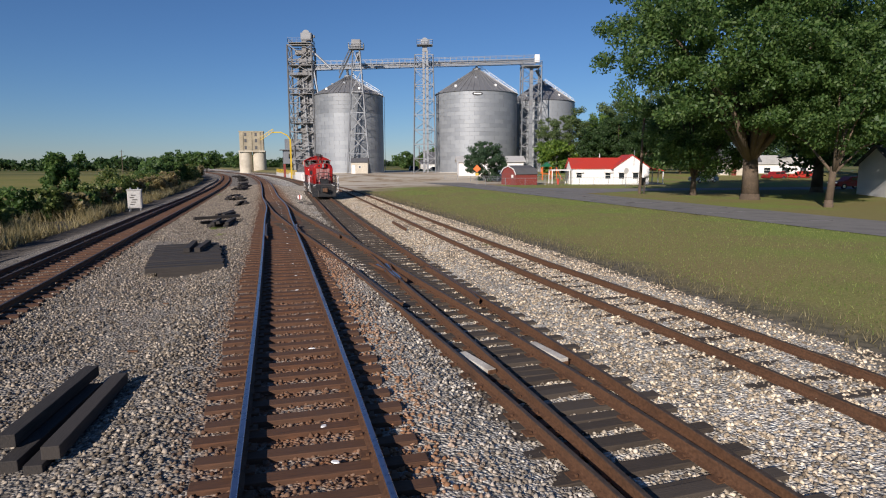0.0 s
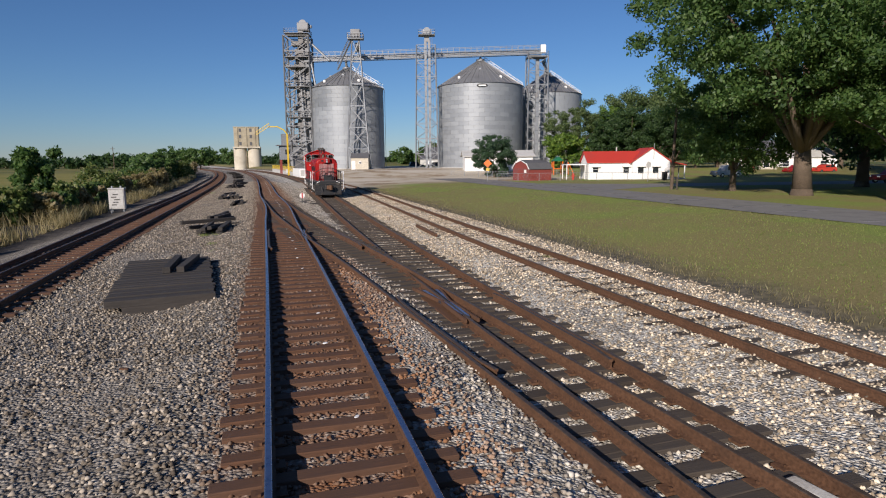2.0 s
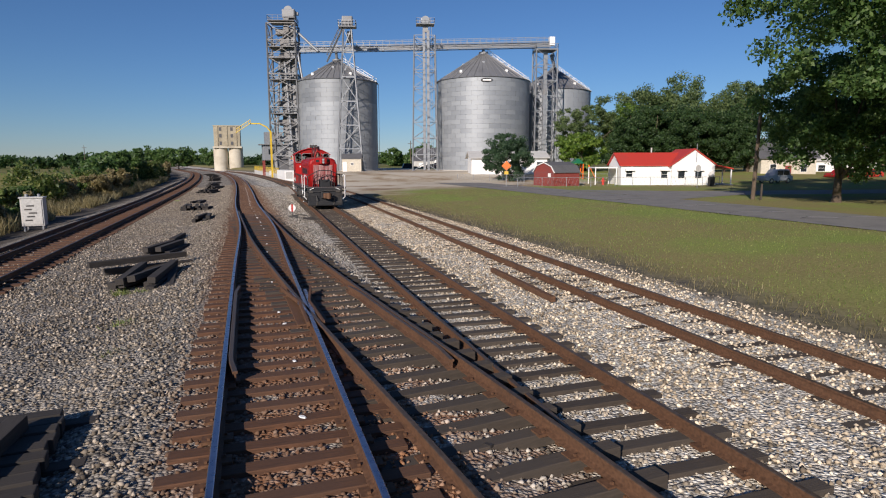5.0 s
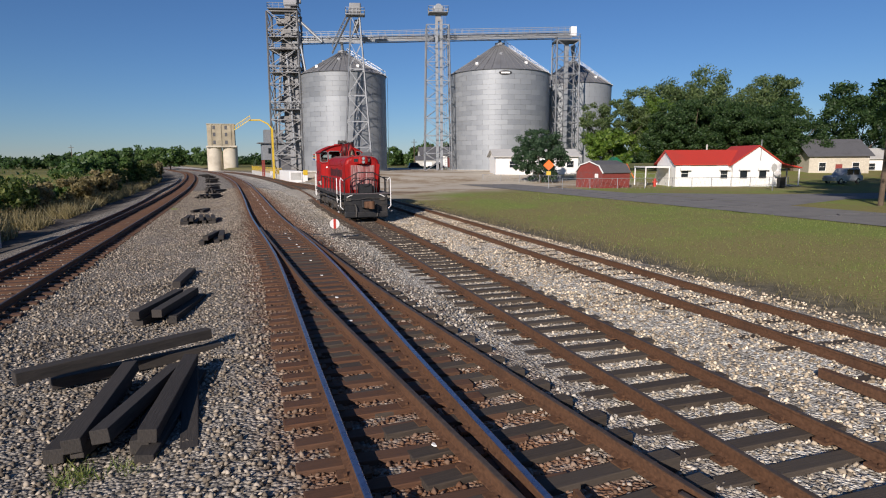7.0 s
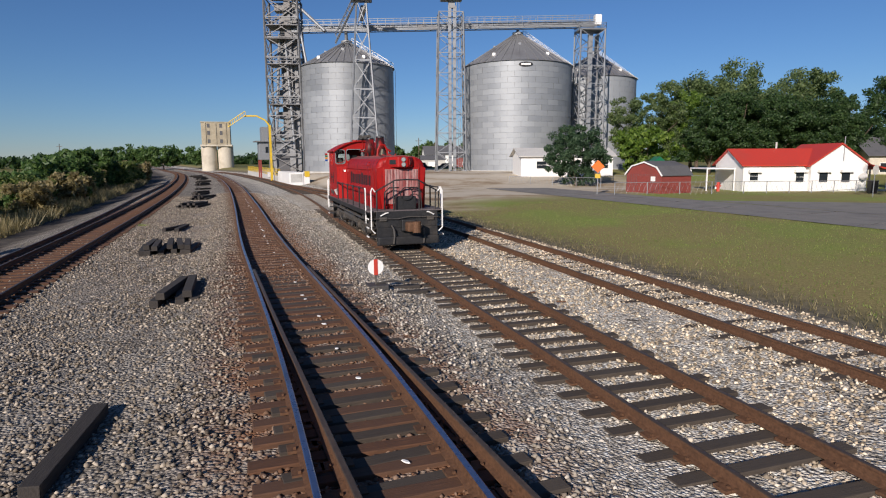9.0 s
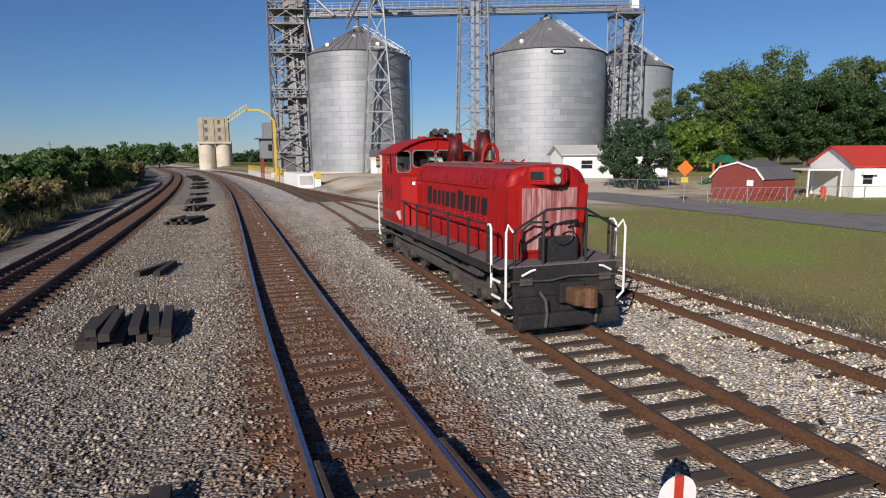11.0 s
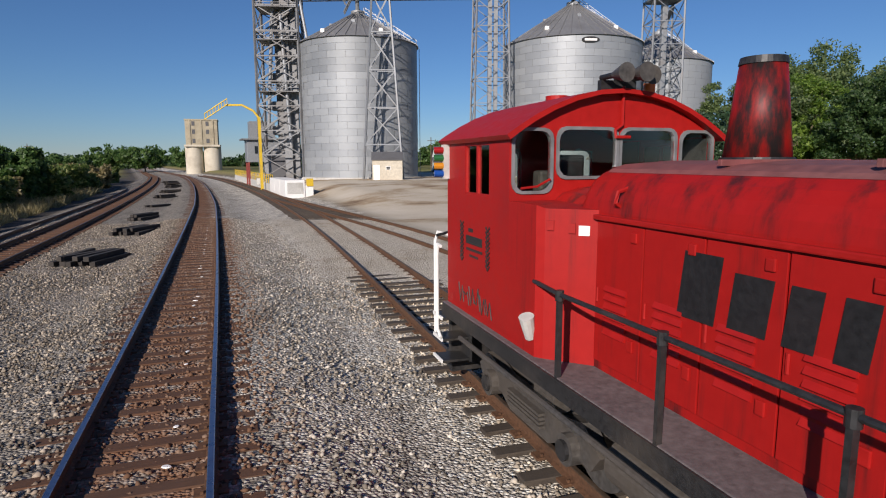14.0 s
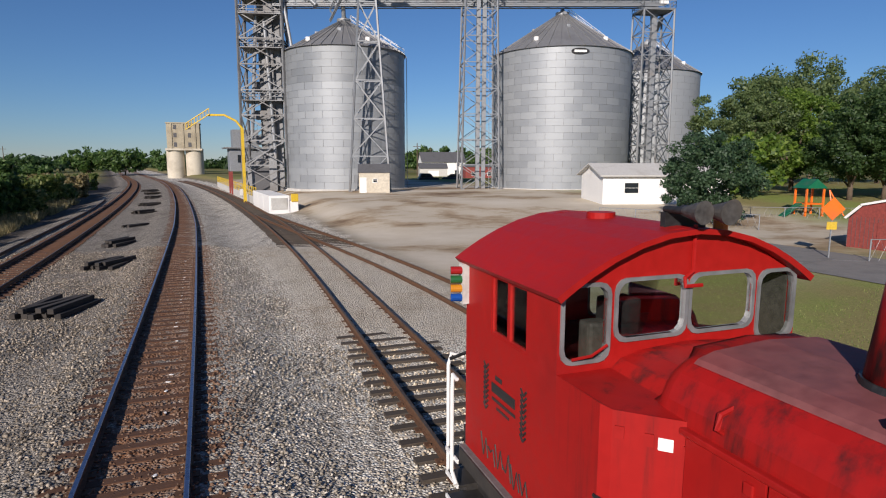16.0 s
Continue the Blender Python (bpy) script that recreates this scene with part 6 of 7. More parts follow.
pole = thing("utility_pole", Matrix.Translation((23.4, 64.6, 0.0)) @ pose(0, 0, 0, 0, 1.2, 0), "dark leaning wooden utility pole by the street", "utility pole")
part("post", rod(bmesh.new(), (0, 0, -0.5), (0, 0, 8.2), 0.17, 14, 0.12), M_BARK, pole)
part("cap", rod(bmesh.new(), (0, 0, 8.2), (0, 0, 8.26), 0.14, 14), M_GALV, pole)
part("insulator", rod(bmesh.new(), (0.15, 0, 7.5), (0.3, 0, 7.5), 0.05, 10), M_WHITE, pole)
wire = thing("overhead_wire", Matrix.Translation((23.4, 64.6, 0)), "thin sagging overhead wire strung to the pole", "wire")
for dz in (7.5, 7.1):
    part("strand", tube(bmesh.new(), [(0.2 + 5.0 * k, 0.2 * k, dz - 0.9 * math.sin(math.pi * k / 8) + 0.15 * k) for k in range(9)], 0.018, 5), M_BLACK, wire)
stub = thing("marker_post", Matrix.Translation((23.6, 63.8, 0.0)), "short weathered wooden marker post", "post")
part("post", B(-0.06, 0.06, -0.06, 0.06, -0.3, 1.3, 0.02), M_TIE, stub)
for k, (x, y) in enumerate(((5.0, 285), (-3.0, 240), (-150.0, 300), (-60.0, 420))):
    q = thing("utility_pole", Matrix.Translation((x, y, -0.5)), "distant wooden utility pole", "utility pole")
    part("post", rod(bmesh.new(), (0, 0, -0.5), (0, 0, 11), 0.17, 8, 0.12), M_BARK, q)
    part("cross_arm", B(-1.1, 1.1, -0.06, 0.06, 9.9, 10.05), M_BARK, q)

sign = thing("warning_sign", Matrix.Translation((7.8, 91.4, 0.0)) @ pose(0, 0, 0, 0, 0, -10), "orange diamond warning sign on a post with a yellow plate", "road sign")
part("post", B(-0.03, 0.03, 0, 0.06, -0.4, 2.9), M_GALV, sign)
q = B(-0.42, 0.42, -0.02, 0.0, -0.42, 0.42)
bmesh.ops.transform(q, matrix=Matrix.Translation((0, 0, 2.55)) @ Matrix.Rotation(radians(45), 4, "Y"), verts=q.verts)
part("diamond", q, M_ORANGE, sign)
part("plate", B(-0.25, 0.25, -0.02, 0.0, 1.5, 1.9), M_YELLOW, sign)
stop = thing("stop_sign", Matrix.Translation((28.2, 83.6, 0.05)) @ pose(0, 0, 0, 0, 0, 20), "grey back of an octagonal sign on a post", "road sign")
part("post", B(-0.03, 0.03, 0, 0.05, -0.4, 2.5), M_GALV, stop)
part("plate", rod(bmesh.new(), (0, -0.03, 2.2), (0, -0.01, 2.2), 0.42, 8), M_CONC, stop)
hyd = thing("fire_hydrant", Matrix.Translation((20.9, 94.2, 0.0)), "red fire hydrant on the grass", "hydrant")
q = rod(bmesh.new(), (0, 0, -0.2), (0, 0, 0.75), 0.17, 16, 0.15)
rod(q, (0, 0, 0.75), (0, 0, 0.98), 0.2, 16, 0.06)
part("body", q, M_ROOFRED, hyd)
for x in (-1, 1):
    part("outlet", rod(bmesh.new(), (x * 0.14, 0, 0.55), (x * 0.28, 0, 0.55), 0.08, 10), M_ROOFRED, hyd)
bin_ = thing("wheelie_bin", Matrix.Translation((32.6, 89.0, 0.05)), "dark wheeled rubbish bin by the fence", "bin")
part("body", B(-0.3, 0.3, -0.3, 0.3, 0, 1.0, 0.05), M_BLACK, bin_)
part("lid", B(-0.32, 0.32, -0.33, 0.32, 1.0, 1.08, 0.02), M_BLACK, bin_)


def fence(x0, y0, x1, y1, n, h, label):
    f = thing("chain_link_fence", Matrix.Translation((x0, y0, 0.0)), label, "fence", "yard fences")
    d = Vector((x1 - x0, y1 - y0, 0))
    for k in range(n + 1):
        p = d * (k / n)
        part("post", rod(bmesh.new(), (p.x, p.y, -0.4), (p.x, p.y, h), 0.035, 8), M_GALV, f)
    part("top_rail", rod(bmesh.new(), (0, 0, h - 0.03), (d.x, d.y, h - 0.03), 0.022, 6), M_GALV, f)
    q = bmesh.new()
    u, L = d.normalized(), d.length
    m = int(L / 0.5)
    for k in range(m):
        a = u * (L * k / m)
        rod(q, (a.x, a.y, 0), (a.x + u.x * 0.5, a.y + u.y * 0.5, h), 0.006, 3)
        rod(q, (a.x + u.x * 0.5, a.y + u.y * 0.5, 0), (a.x, a.y, h), 0.006, 3)
    part("mesh_wire", q, M_GALV, f)


fence(21.0, 90.0, 34.5, 90.6, 6, 1.15, "low chain link fence before the white house")
fence(9.0, 90.2, 21.0, 90.0, 4, 1.15, "low chain link fence before the barn shed")
fence(3.5, 112.0, 12.5, 104.0, 4, 1.15, "low chain link fence before the white shed")
fence(14.0, 112.0, 30.0, 108.0, 6, 1.15, "low chain link fence across the back lawn")

play = thing("play_set", Matrix.Translation((22.5, 112.0, 0.2)), "orange timber play set with a green roof and slide", "play set")
for x in (-0.8, 0.8):
    for y in (-0.7, 0.7):
        part("post", B(x - 0.07, x + 0.07, y - 0.07, y + 0.07, -0.3, 2.6), M_ORANGE, play)
part("deck", B(-0.85, 0.85, -0.75, 0.75, 1.1, 1.2), M_ORANGE, play)
M_GREEN = painted("green_plastic", (0.01, 0.13, 0.06), 0.4, 0.0, 0.1)
part("roof", prism(bmesh.new(), [(-1.0, 2.5), (1.0, 2.5), (0, 3.3)], -0.9, 0.9), M_GREEN, play)
q = bmesh.new()
bar(q, (-0.9, 0, 1.15), (-2.9, -0.6, 0.1), 0.6, 0.1)
part("slide", q, M_GREEN, play)
for x in (1.8, 3.0):
    part("swing_leg", rod(bmesh.new(), (x, -0.8, -0.2), (1.9, 0, 2.3), 0.06, 6), M_ORANGE, play)


def make_car(x, y, z, turn, mat, label, tall=1.0):
    c = thing("parked_car", pose(x, y, z, 0, 0, turn), label, "car", "parked cars")
    q = bmesh.new()
    prism(q, [(-2.3, 0.35), (2.25, 0.35), (2.3, 0.75), (2.1, 0.95), (1.1, 1.0), (-2.2, 1.02), (-2.3, 0.8)], -0.88, 0.88)
    bmesh.ops.bevel(q, geom=list(q.edges), offset=0.06, segments=2, affect="EDGES")
    part("body", q, mat, c)
    q = bmesh.new()
    prism(q, [(-2.1, 1.0), (1.05, 1.0), (0.35, 1.42 * tall + 0.1), (-1.75, 1.45 * tall + 0.1)], -0.76, 0.76)
    bmesh.ops.bevel(q, geom=list(q.edges), offset=0.07, segments=2, affect="EDGES")
    cab = part("cabin", q, mat, c)
    for yy in (-0.765, 0.75):
        for a, b in ((-1.7, -0.75), (-0.65, 0.35)):
            part("side_window", B(a, b, yy, yy + 0.015, 1.08, 1.38 * tall + 0.03, 0.005), M_GLASS, cab)
    for xx in (-1.45, 1.4):
        for yy in (-0.8, 0.8):
            w = part("wheel", rod(bmesh.new(), (xx, yy - 0.1, 0.34), (xx, yy + 0.1, 0.34), 0.34, 20), M_BLACK, c)
            part("hub", rod(bmesh.new(), (xx, yy - 0.11, 0.34), (xx, yy + 0.11, 0.34), 0.19, 14), M_CHROME, w)
    for yy in (-0.6, 0.6):
        part("headlamp", B(2.22, 2.32, yy - 0.2, yy + 0.2, 0.68, 0.85, 0.02), M_CHROME, c)
    return c


M_SILVER = painted("silver_car_paint", (0.46, 0.47, 0.47), 0.35, 0.15, 0.05)
M_BLUECAR = painted("navy_car_paint", (0.02, 0.03, 0.05), 0.3, 0.2, 0.1)
M_CRIMSON = painted("red_car_paint", (0.35, 0.02, 0.02), 0.3, 0.2, 0.1)
make_car(45.0, 96.0, 0.1, 195, M_SILVER, "silver sport utility car parked by the street", 1.2)
make_car(66.0, 112.0, 0.1, 195, M_CRIMSON, "dark red car parked on the side street")
make_car(71.5, 112.5, 0.1, 195, M_ROOFRED, "bright red car parked on the side street")
make_car(52.0, 72.0, 0.1, 185, M_CRIMSON, "red car parked beneath the shade trees")
make_car(-3.6, 196.0, 0.6, 10, M_BLUECAR, "dark pickup parked between the silos", 1.25)
make_car(2.2, 200.0, 0.6, 170, M_BLUECAR, "dark car parked behind the silos", 1.1)
house_box("village_house", 62.0, 122.0, 0.1, -10, 9, 8, 3.6, 2.4, M_CREAM, M_SHINGLE, "cream village house with a brown hipped roof", "house", 0.5, ((-2.5, 1, 1.1, 1.4), (2.5, 1, 1.1, 1.4)), ((0, 1.0, 2.1, M_BARN),))
house_box("village_house", 75.0, 126.0, 0.1, -10, 12, 7, 3.0, 1.6, M_WHITE, M_CONC, "long white village house with a pale roof", "house", 0.4, ((-3.5, 1, 1.3, 1.2), (0, 1, 1.3, 1.2), (3.5, 1, 1.3, 1.2)), ())
house_box("village_house", 50.0, 56.0, 0.1, -15, 12, 8, 3.0, 1.8, M_WHITE, M_SHINGLE, "white village house half hidden by shade trees", "house", 0.4, ((-3.5, 1, 1.3, 1.2), (3.5, 1, 1.3, 1.2)), ((0, 1.0, 2.1, M_BARN),))


# ---- beside the tracks ----
def loose_tie(x, y, z, turn, tilt=0.0, length=2.6, roll=0.0, label="black weathered railway tie lying on the ballast"):
    ob = new("railway_tie", tie_mesh(M_TIE_OLD, length))
    ob.matrix_world = pose(x, y, z, roll, tilt, turn)
    return tagged(ob, label, "railway tie", "loose ties")


rnd = random.Random(12)
G = -0.27
loose_tie(-5.16, 8.2, G + 0.35, 98)
loose_tie(-4.52, 7.95, G + 0.31, 100)
loose_tie(-4.95, 7.9, G + 0.16, 98)
loose_tie(-4.62, 7.8, G + 0.15, 99)
a, b = Vector((-7.75, 19.4)), Vector((-9.85, 25.0))
d = (b - a).normalized()
turn = math.degrees(math.atan2(d.y, d.x)) - 90
n = 25
for k in range(n):
    p = a.lerp(b, k / (n - 1))
    loose_tie(p.x + rnd.uniform(-0.05, 0.05), p.y, G + 0.33 + rnd.uniform(-0.015, 0.015), turn + rnd.uniform(-1.0, 1.0), 0, 2.4, label="black tie laid edge to edge in a flat stack")
for k in range(6):
    p = a.lerp(b, k / 5)
    loose_tie(p.x + 0.35 * d.y, p.y - 0.35 * d.x, G + 0.17, turn + rnd.uniform(-3, 3), 0, 2.4, label="black tie laid beneath a flat stack")
loose_tie(-8.75, 23.7, G + 0.5, 100, 0, 2.4, 0, "black tie lying on a flat stack of ties")
loose_tie(-9.2, 23.6, G + 0.5, 104, 0, 2.4, 0, "black tie lying on a flat stack of ties")
# fanned pile with two ties across it
for k, (dx, z, tn) in enumerate(((-0.75, 0.19, 98), (-0.35, 0.2, 88), (0.0, 0.17, 102), (0.3, 0.19, 95), (-0.15, 0.37, 92), (0.2, 0.39, 98), (-0.6, 0.38, 100), (0.45, 0.2, 108))):
    loose_tie(-11.65 + dx, 35.2 + 0.1 * (k % 3), G + z, tn, rnd.uniform(-3, 3), 2.6, rnd.uniform(-8, 8), "black tie in a fanned pile")
loose_tie(-12.75, 36.85, G + 0.5, 45, 0, 2.9, 0, "black tie lying across a pile")
loose_tie(-12.6, 37.2, G + 0.2, 38)
for x, y, z, tn, c in ((-13.4, 41.0, 0.18, 86, 3), (-14.4, 45.0, 0.18, 90, 1), (-16.0, 53.4, 0.2, 100, 3), (-19.4, 61.8, 0.18, 101, 6), (-21.7, 69.5, 0.18, 88, 2), (-26.0, 85.0, 0.2, 78, 5), (-28.1, 94.2, 0.2, 80, 4), (-31.0, 102.4, 0.2, 78, 3), (-38.2, 126.5, 0.2, 60, 3), (-41.6, 137.5, 0.2, 55, 3), (-46.4, 152.5, 0.2, 60, 3), (-50.4, 163.5, 0.2, 50, 3), (-54.2, 173, 0.2, 60, 4), (-34.2, 113.6, 0.2, 65, 2)):
    for k in range(c):
        loose_tie(x + 0.36 * (k - c / 2), y + rnd.uniform(-0.25, 0.25), G + z, tn + rnd.uniform(-9, 9), 0, 2.2, rnd.uniform(-3, 3))
    if c >= 3:
        for k in range(c - 1):
            loose_tie(x + 0.36 * (k - c / 2) + 0.18, y + rnd.uniform(-0.25, 0.25), G + z + 0.18, tn + rnd.uniform(-12, 12), 0, 2.2)

# signal cabinet
cab = thing("signal_cabinet", pose(-25.5, 53.0, -0.72, 0, 0, 18), "grey steel trackside cabinet with marker scrawls", "cabinet")
part("body", B(-0.55, 0.55, -0.4, 0.4, 0.3, 1.85, 0.03), M_CONC, cab)
part("lid", B(-0.6, 0.6, -0.45, 0.45, 1.85, 1.93, 0.02), M_CONC, cab)
part("door", B(-0.48, 0.48, -0.43, -0.39, 0.38, 1.78, 0.01), M_CONC, cab)
for x in (-0.48, 0.4):
    for y in (-0.35, 0.27):
        part("leg", B(x, x + 0.08, y, y + 0.08, -0.1, 0.3), M_GALV, cab)
for x in (-0.3, 0.3):
    part("vent_cap", rod(bmesh.new(), (x, 0, 1.93), (x, 0, 2.08), 0.08, 10), M_GALV, cab)
for k in range(5):
    part("scrawl_bar", B(-0.35 + 0.1 * (k % 3), 0.0 + 0.12 * (k % 3), -0.437, -0.43, 0.6 + k * 0.2, 0.68 + k * 0.2), M_UNDER, cab)
part("pad", B(-0.8, 0.8, -0.7, 0.7, -0.25, -0.05), M_CONC, cab)

# loose rail left of the second track
line = [at(-9.55 + 0.15 * math.sin(y * 0.11), y, -0.03) for y in range(-6, 150, 2)]
tagged(sweep("loose_rail", line, M_HEAD_DULL), "long rusty spare rail laid beside the second track", "rail")


def guard(name, table, side, y0, y1, gap, label):
    pts = rail_line(table, side, y0, y1, 0.25, gap)
    for i, q in enumerate(pts):
        f = max(0.0, 0.6 - abs(i - 0) * 0.25, 0.6 - (len(pts) - 1 - i) * 0.25)
        c = centre(y0 + 0.25 * i, table)
        pts[i] = q + (Vector((c.x, c.y, q.z)) - q).normalized() * 0.12 * f
    return tagged(sweep(name, pts, M_HEAD_DULL), label, "guard rail", "guard rails")


guard("guard_rail", OFF_A, -1, 26.5, 32.5, 0.66, "short rusty guard rail inside the main track")
guard("guard_rail", OFF_C, 1, 26.5, 32.0, 0.66, "short rusty guard rail inside the turnout")
guard("guard_rail", OFF_C, -1, 14.5, 19.5, 0.66, "short rusty guard rail near the second frog")
guard("guard_rail", OFF_D, 1, 14.5, 19.5, 0.66, "short rusty guard rail near the second frog")
# frogs
for (tab_a, side_a, yf, nm) in ((OFF_A, 1, 30.3, "crossing frog of the main turnout"), (OFF_D, -1, 19.0, "crossing frog of the siding turnout")):
    c = rail_line(tab_a, side_a, yf, yf, 1.0)[0]
    fr = thing("turnout_frog", Matrix.Translation(c) @ pose(0, 0, 0, 0, 0, heading(yf) + 2), "worn steel " + nm, "frog")
    q = bmesh.new()
    for sg in (-1, 1):
        bar(q, (sg * 0.02, -1.3, 0.135), (sg * 0.16, 1.4, 0.135), 0.07, 0.07)
    part("point", q, M_HEAD, fr)
    part("base_plate", B(-0.3, 0.3, -1.2, 1.3, 0.0, 0.035, 0.01), M_RAIL, fr)
    for sg in (-1, 1):
        q = bmesh.new()
        bar(q, (sg * 0.14, -1.6, 0.14), (sg * 0.10, 0.2, 0.14), 0.05, 0.08)
        bar(q, (sg * 0.10, 0.2, 0.14), (sg * 0.34, 1.8, 0.14), 0.05, 0.08)
        part("wing_rail", q, M_RAIL, fr)

# switch stand with its red and white target
sw = thing("switch_stand", pose(-11.15, 53.3, -0.27, 0, 0, 14), "low switch stand with a white and red target", "switch stand")
for k in (-0.35, 0.35):
    part("head_block", B(-2.2, 1.3, k - 0.12, k + 0.12, -0.15, 0.1, 0.02), M_TIE_OLD, sw)
part("base", B(-0.25, 0.3, -0.25, 0.25, 0.1, 0.26, 0.03), M_UNDER, sw)
part("spindle", rod(bmesh.new(), (0, 0, 0.2), (0, 0, 0.95), 0.025, 8), M_UNDER, sw)
part("target", rod(bmesh.new(), (0, -0.02, 0.72), (0, 0.0, 0.72), 0.21, 24), M_WHITE, sw)
part("target_bar", B(-0.05, 0.05, -0.03, -0.015, 0.51, 0.93), M_ROOFRED, sw)
part("lever", tube(bmesh.new(), [(0, 0, 0.28), (0.5, 0.1, 0.3), (0.95, 0.15, 0.2)], 0.03, 6), M_UNDER, sw)
part("throw_rod", rod(bmesh.new(), (-2.6, 0.1, 0.06), (-0.2, 0.1, 0.08), 0.025, 6), M_UNDER, sw)
part("weight", B(-0.95, -0.6, -0.15, 0.15, 0.1, 0.3, 0.05), M_UNDER, sw)

# boards and scrap by the siding
M_FLAKE = painted("flaking_white_paint", (0.60, 0.57, 0.50), 0.8, 0.0, 0.2, 5.0, (0.22, 0.17, 0.12), 0.5, 0.3)
for k, (xa, ya, xb, yb) in enumerate(((2.27, 11.0, 2.66, 10.05), (0.90, 10.55, 1.30, 9.7))):
    c = Vector(((xa + xb) / 2, (ya + yb) / 2))
    ob = thing("white_guard_board", pose(c.x, c.y, -0.22, 0, 0, math.degrees(math.atan2(yb - ya, xb - xa))), "flaking white painted timber block between the rails", "timber block", "white blocks")
    part("block", B(-0.55, 0.55, -0.09, 0.09, 0.0, 0.15 - 0.05 * k, 0.02), M_FLAKE, ob)
    part("worn_end", B(0.5, 0.57, -0.08, 0.08, 0.02, 0.09, 0.01), M_RAIL, ob)
tim = tagged(part("old_timber", bar(bmesh.new(), (-1.85, 35.8, -0.14), (-0.95, 31.8, -0.14), 0.12, 0.14), M_RAIL), "long split reddish timber lying on the ballast", "timber")
for k in range(14):
    y = rnd.uniform(8, 60)
    s = rnd.choice((6.6, 2.3, -2.6, 6.2, -4.6)) + rnd.uniform(-0.5, 0.5)
    p = at(s, y, -0.02)
    q = bmesh.new()
    bar(q, p, p + Vector((rnd.uniform(-0.25, 0.25), rnd.uniform(-0.25, 0.25), 0.01)), 0.05, 0.03)
    tagged(part("tie_splinter", q, M_RAIL if k % 3 else M_TIE_OLD), "splinter of wood lying on the ballast", "wood scrap", "wood scraps")
# pale lime marks on the main ties
MARK = bpy.data.meshes.new("paint_mark")
bm = rod(bmesh.new(), (0, 0, 0), (0, 0, 0.012), 0.055, 9, 0.045)
bm.to_mesh(MARK)
bm.free()
MARK.materials.append(M_WHITE)
y = 3.0
while y < 95:
    p = centre(y, OFF_A) + Vector((0.27 + rnd.uniform(-0.05, 0.05), rnd.uniform(-0.1, 0.1), 0.012))
    ob = new("paint_mark", MARK)
    ob.matrix_world = Matrix.Translation(p) @ pose(0, 0, 0, 0, 0, rnd.uniform(0, 360)) @ Matrix.Diagonal((rnd.uniform(0.6, 1.3), rnd.uniform(0.4, 0.8), 1, 1))
    tagged(ob, "pale splash of paint on a tie", "paint mark", "paint marks on the ties")
    y += rnd.choice((0.53, 1.06, 1.6, 2.6)) if y > 40 else rnd.choice((1.06, 2.1, 3.2))


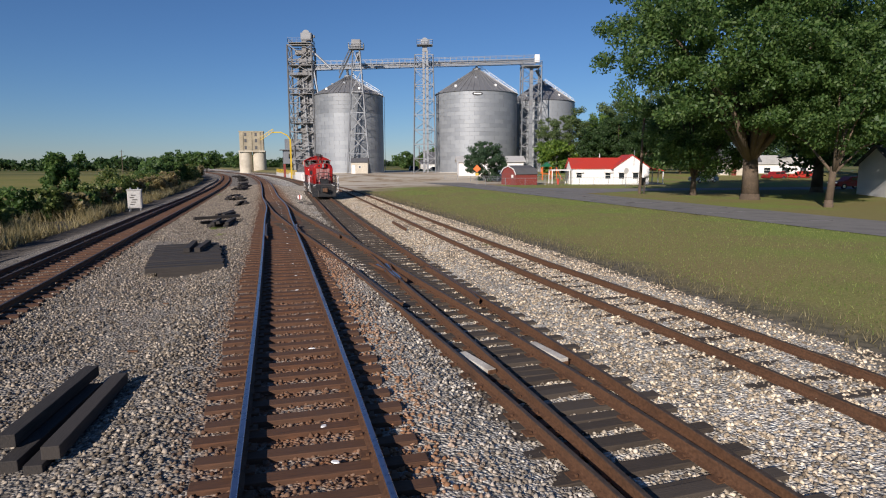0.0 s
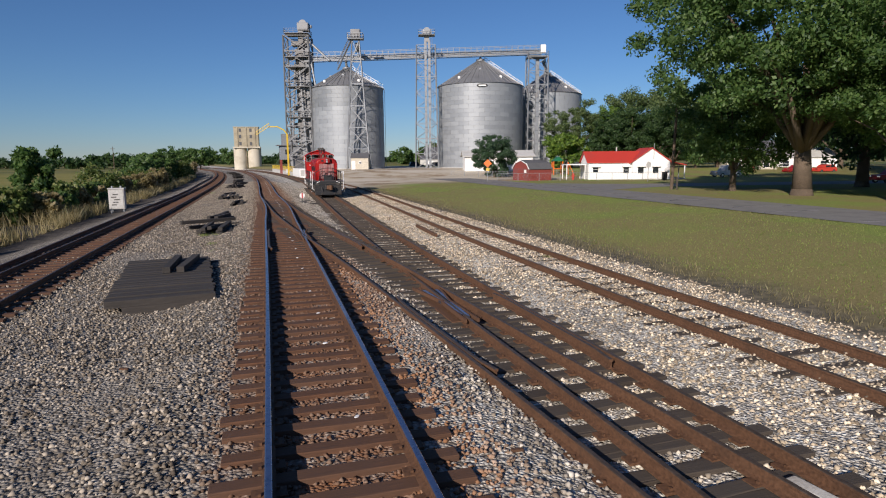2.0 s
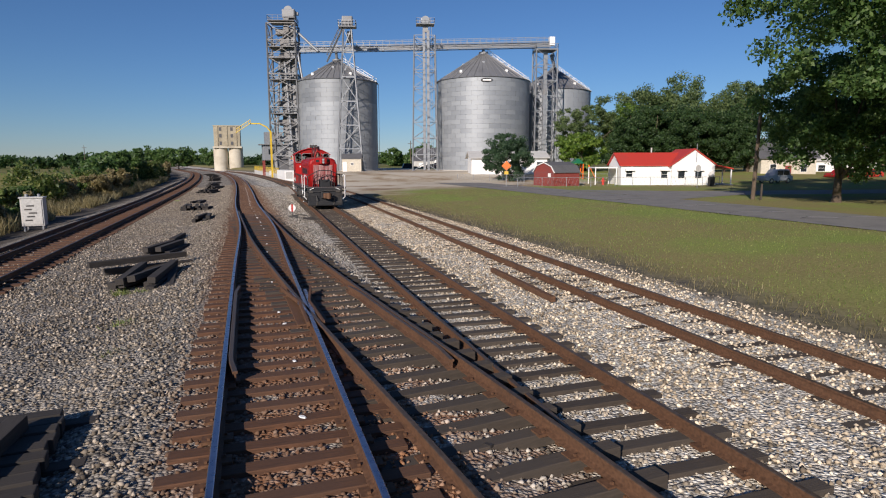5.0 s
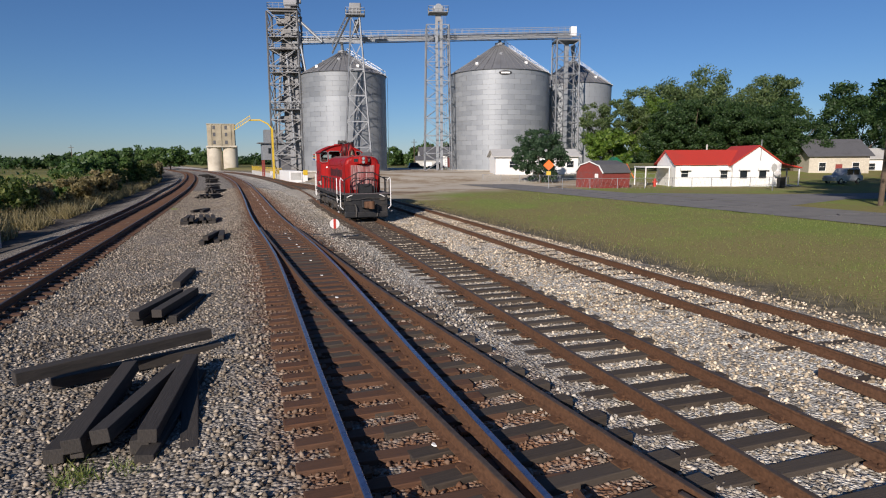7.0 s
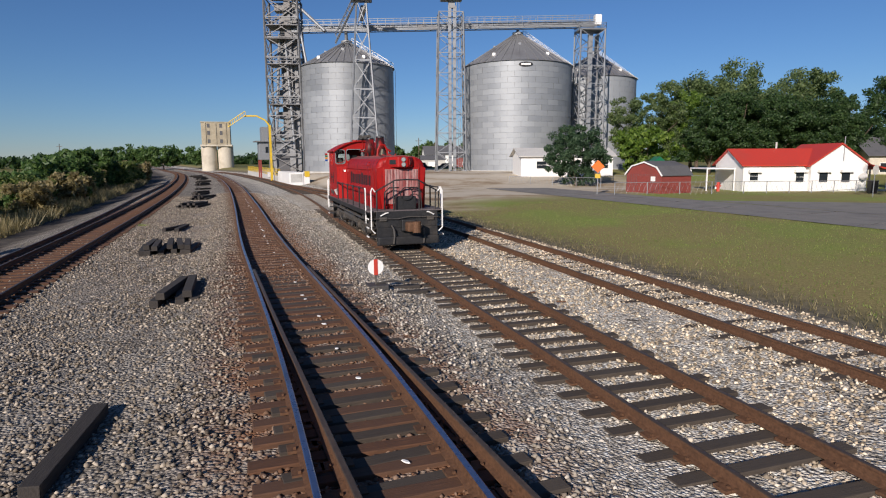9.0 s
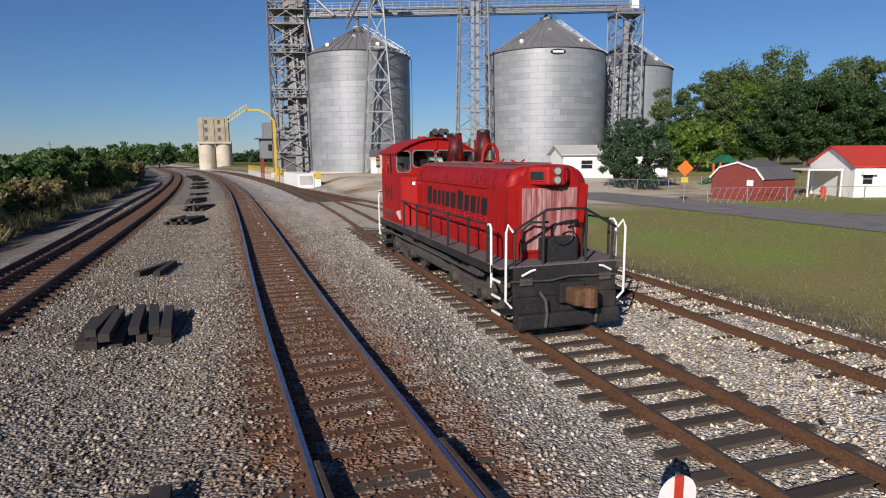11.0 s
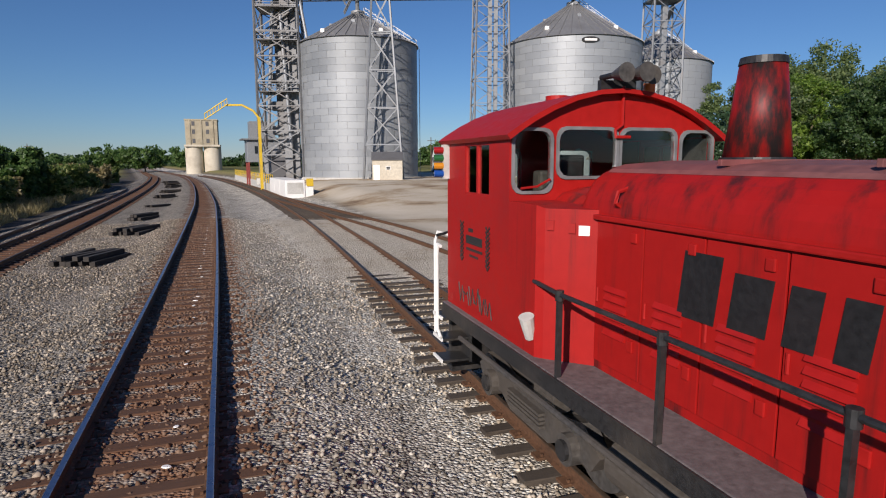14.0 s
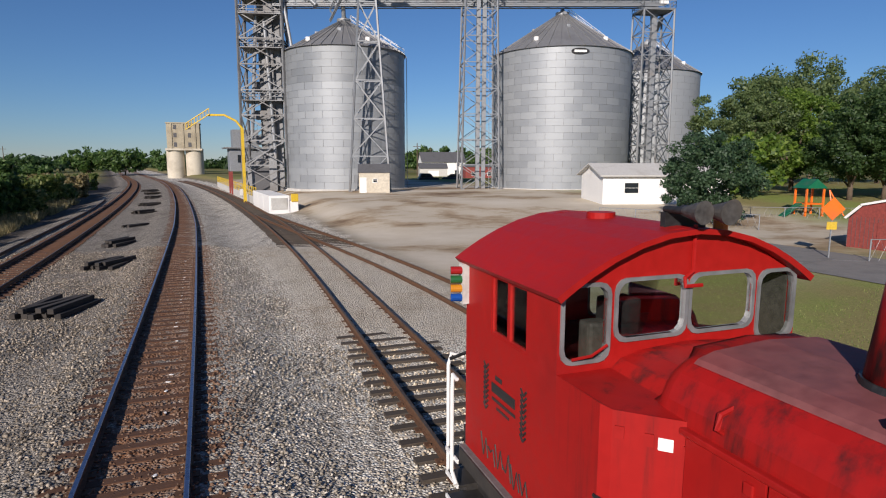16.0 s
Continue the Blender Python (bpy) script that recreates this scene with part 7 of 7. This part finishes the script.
# ---- loose ballast stones ----
def scatter_stones(count, seed):
    rng = np.random.default_rng(seed)
    y = 1.5 + 98 * rng.random(count) ** 1.15
    s = rng.uniform(-9.3, 11.2, count)
    base = np.array([(main_x(b) + a, b, lie(a, b) + bury(a, b)) for a, b in zip(s, y)])
    octa = np.array([(1, 0, 0), (-1, 0, 0), (0, 1, 0), (0, -1, 0), (0, 0, 1), (0, 0, -1)], dtype=float)
    jit = 1 + rng.uniform(-0.35, 0.35, (count, 6, 1))
    r = rng.uniform(0.018, 0.042, count)
    sc = np.stack([r * rng.uniform(0.8, 1.35, count), r * rng.uniform(0.8, 1.35, count), r * rng.uniform(0.6, 1.0, count)], 1)
    v = octa[None] * jit * sc[:, None, :]
    a, b = rng.random(count) * math.tau, rng.uniform(-0.7, 0.7, count)
    ca, sa, cb, sb = np.cos(a), np.sin(a), np.cos(b), np.sin(b)
    x1, z1 = v[..., 0] * cb[:, None] + v[..., 2] * sb[:, None], -v[..., 0] * sb[:, None] + v[..., 2] * cb[:, None]
    x2, y2 = x1 * ca[:, None] - v[..., 1] * sa[:, None], x1 * sa[:, None] + v[..., 1] * ca[:, None]
    base[:, 2] += -0.055 + r * 0.25
    verts = (np.stack([x2, y2, z1], -1) + base[:, None, :]).reshape(-1, 3)
    tri = np.array([(0, 2, 4), (2, 1, 4), (1, 3, 4), (3, 0, 4), (2, 0, 5), (1, 2, 5), (3, 1, 5), (0, 3, 5)])
    faces = (tri[None] + 6 * np.arange(count)[:, None, None]).reshape(-1)
    me = bpy.data.meshes.new("ballast_stones")
    me.vertices.add(count * 6)
    me.vertices.foreach_set("co", verts.astype(np.float32).ravel())
    n = count * 8
    me.loops.add(n * 3)
    me.loops.foreach_set("vertex_index", faces.astype(np.int32))
    me.polygons.add(n)
    me.polygons.foreach_set("loop_start", np.arange(n, dtype=np.int32) * 3)
    me.polygons.foreach_set("loop_total", np.full(n, 3, dtype=np.int32))
    me.update(calc_edges=True)
    att = me.attributes.new("side", "FLOAT", "POINT")
    att.data.foreach_set("value", np.repeat(s, 6).astype(np.float32))
    me.materials.append(M_STONE)
    return tagged(new("ballast_stones", me), "loose pale crushed stones of the track ballast", "ballast", kind="stuff")


scatter_stones(190000, 3)
make_track("main_track", OFF_A, -12.0, 330.0, 0.53, M_TIE_RUSTY, M_HEAD, "curving main railway track with polished rails on rust-stained ties", (2, 118), 1)
make_track("left_track", OFF_B, -12.0, 330.0, 0.55, M_TIE_RUSTY, M_HEAD_DULL, "second railway track with dark rails on pale ballast", (8, 120), 2)
make_track("turnout_track", OFF_C, -12.0, 55.0, 0.56, M_TIE, M_HEAD_DULL, "rusty turnout track branching off the main track", (2, 50), 3)
make_track("siding_track", OFF_D, -12.0, 240.0, 0.62, M_TIE, M_HEAD_DULL, "rusty siding track on which the locomotive stands", (2, 125), 4)
make_track("spur_track", OFF_E, -12.0, 123.0, 0.76, M_TIE, M_HEAD_DULL, "light rusty spur track beside the grass", (2, 123), 5)


# ---- tie plates and spikes ----
def plates(table, y0, y1, pitch, label):
    verts, faces = [], []
    y = y0
    while y < y1:
        for side in (-1, 1):
            c = rail_line(table, side, y, y, 1.0)[0]
            h = radians(heading(y, table))
            r, f = Vector((math.cos(h), math.sin(h), 0)), Vector((-math.sin(h), math.cos(h), 0))
            for (a0, a1, b0, b1, z1) in ((-0.17, 0.17, -0.09, 0.09, 0.016), (-0.105, -0.075, -0.06, -0.03, 0.045), (0.075, 0.105, 0.03, 0.06, 0.045)):
                k = len(verts)
                for z in (-0.02, z1):
                    verts += [c + r * a + f * b + Vector((0, 0, z)) for a, b in ((a0, b0), (a1, b0), (a1, b1), (a0, b1))]
                faces += [(k + 4, k + 5, k + 6, k + 7)] + [(k + i, k + (i + 1) % 4, k + 4 + (i + 1) % 4, k + 4 + i) for i in range(4)]
        y += pitch
    return tagged(raw("tie_plates", verts, faces, M_RAIL), label, "tie plates", kind="stuff")


plates(OFF_A, 2.0, 95.0, 0.53, "rusty tie plates and spikes under the main rails")
plates(OFF_D, 2.0, 95.0, 0.62, "rusty tie plates and spikes under the siding rails")
plates(OFF_C, 2.0, 50.0, 0.56, "rusty tie plates and spikes under the turnout rails")
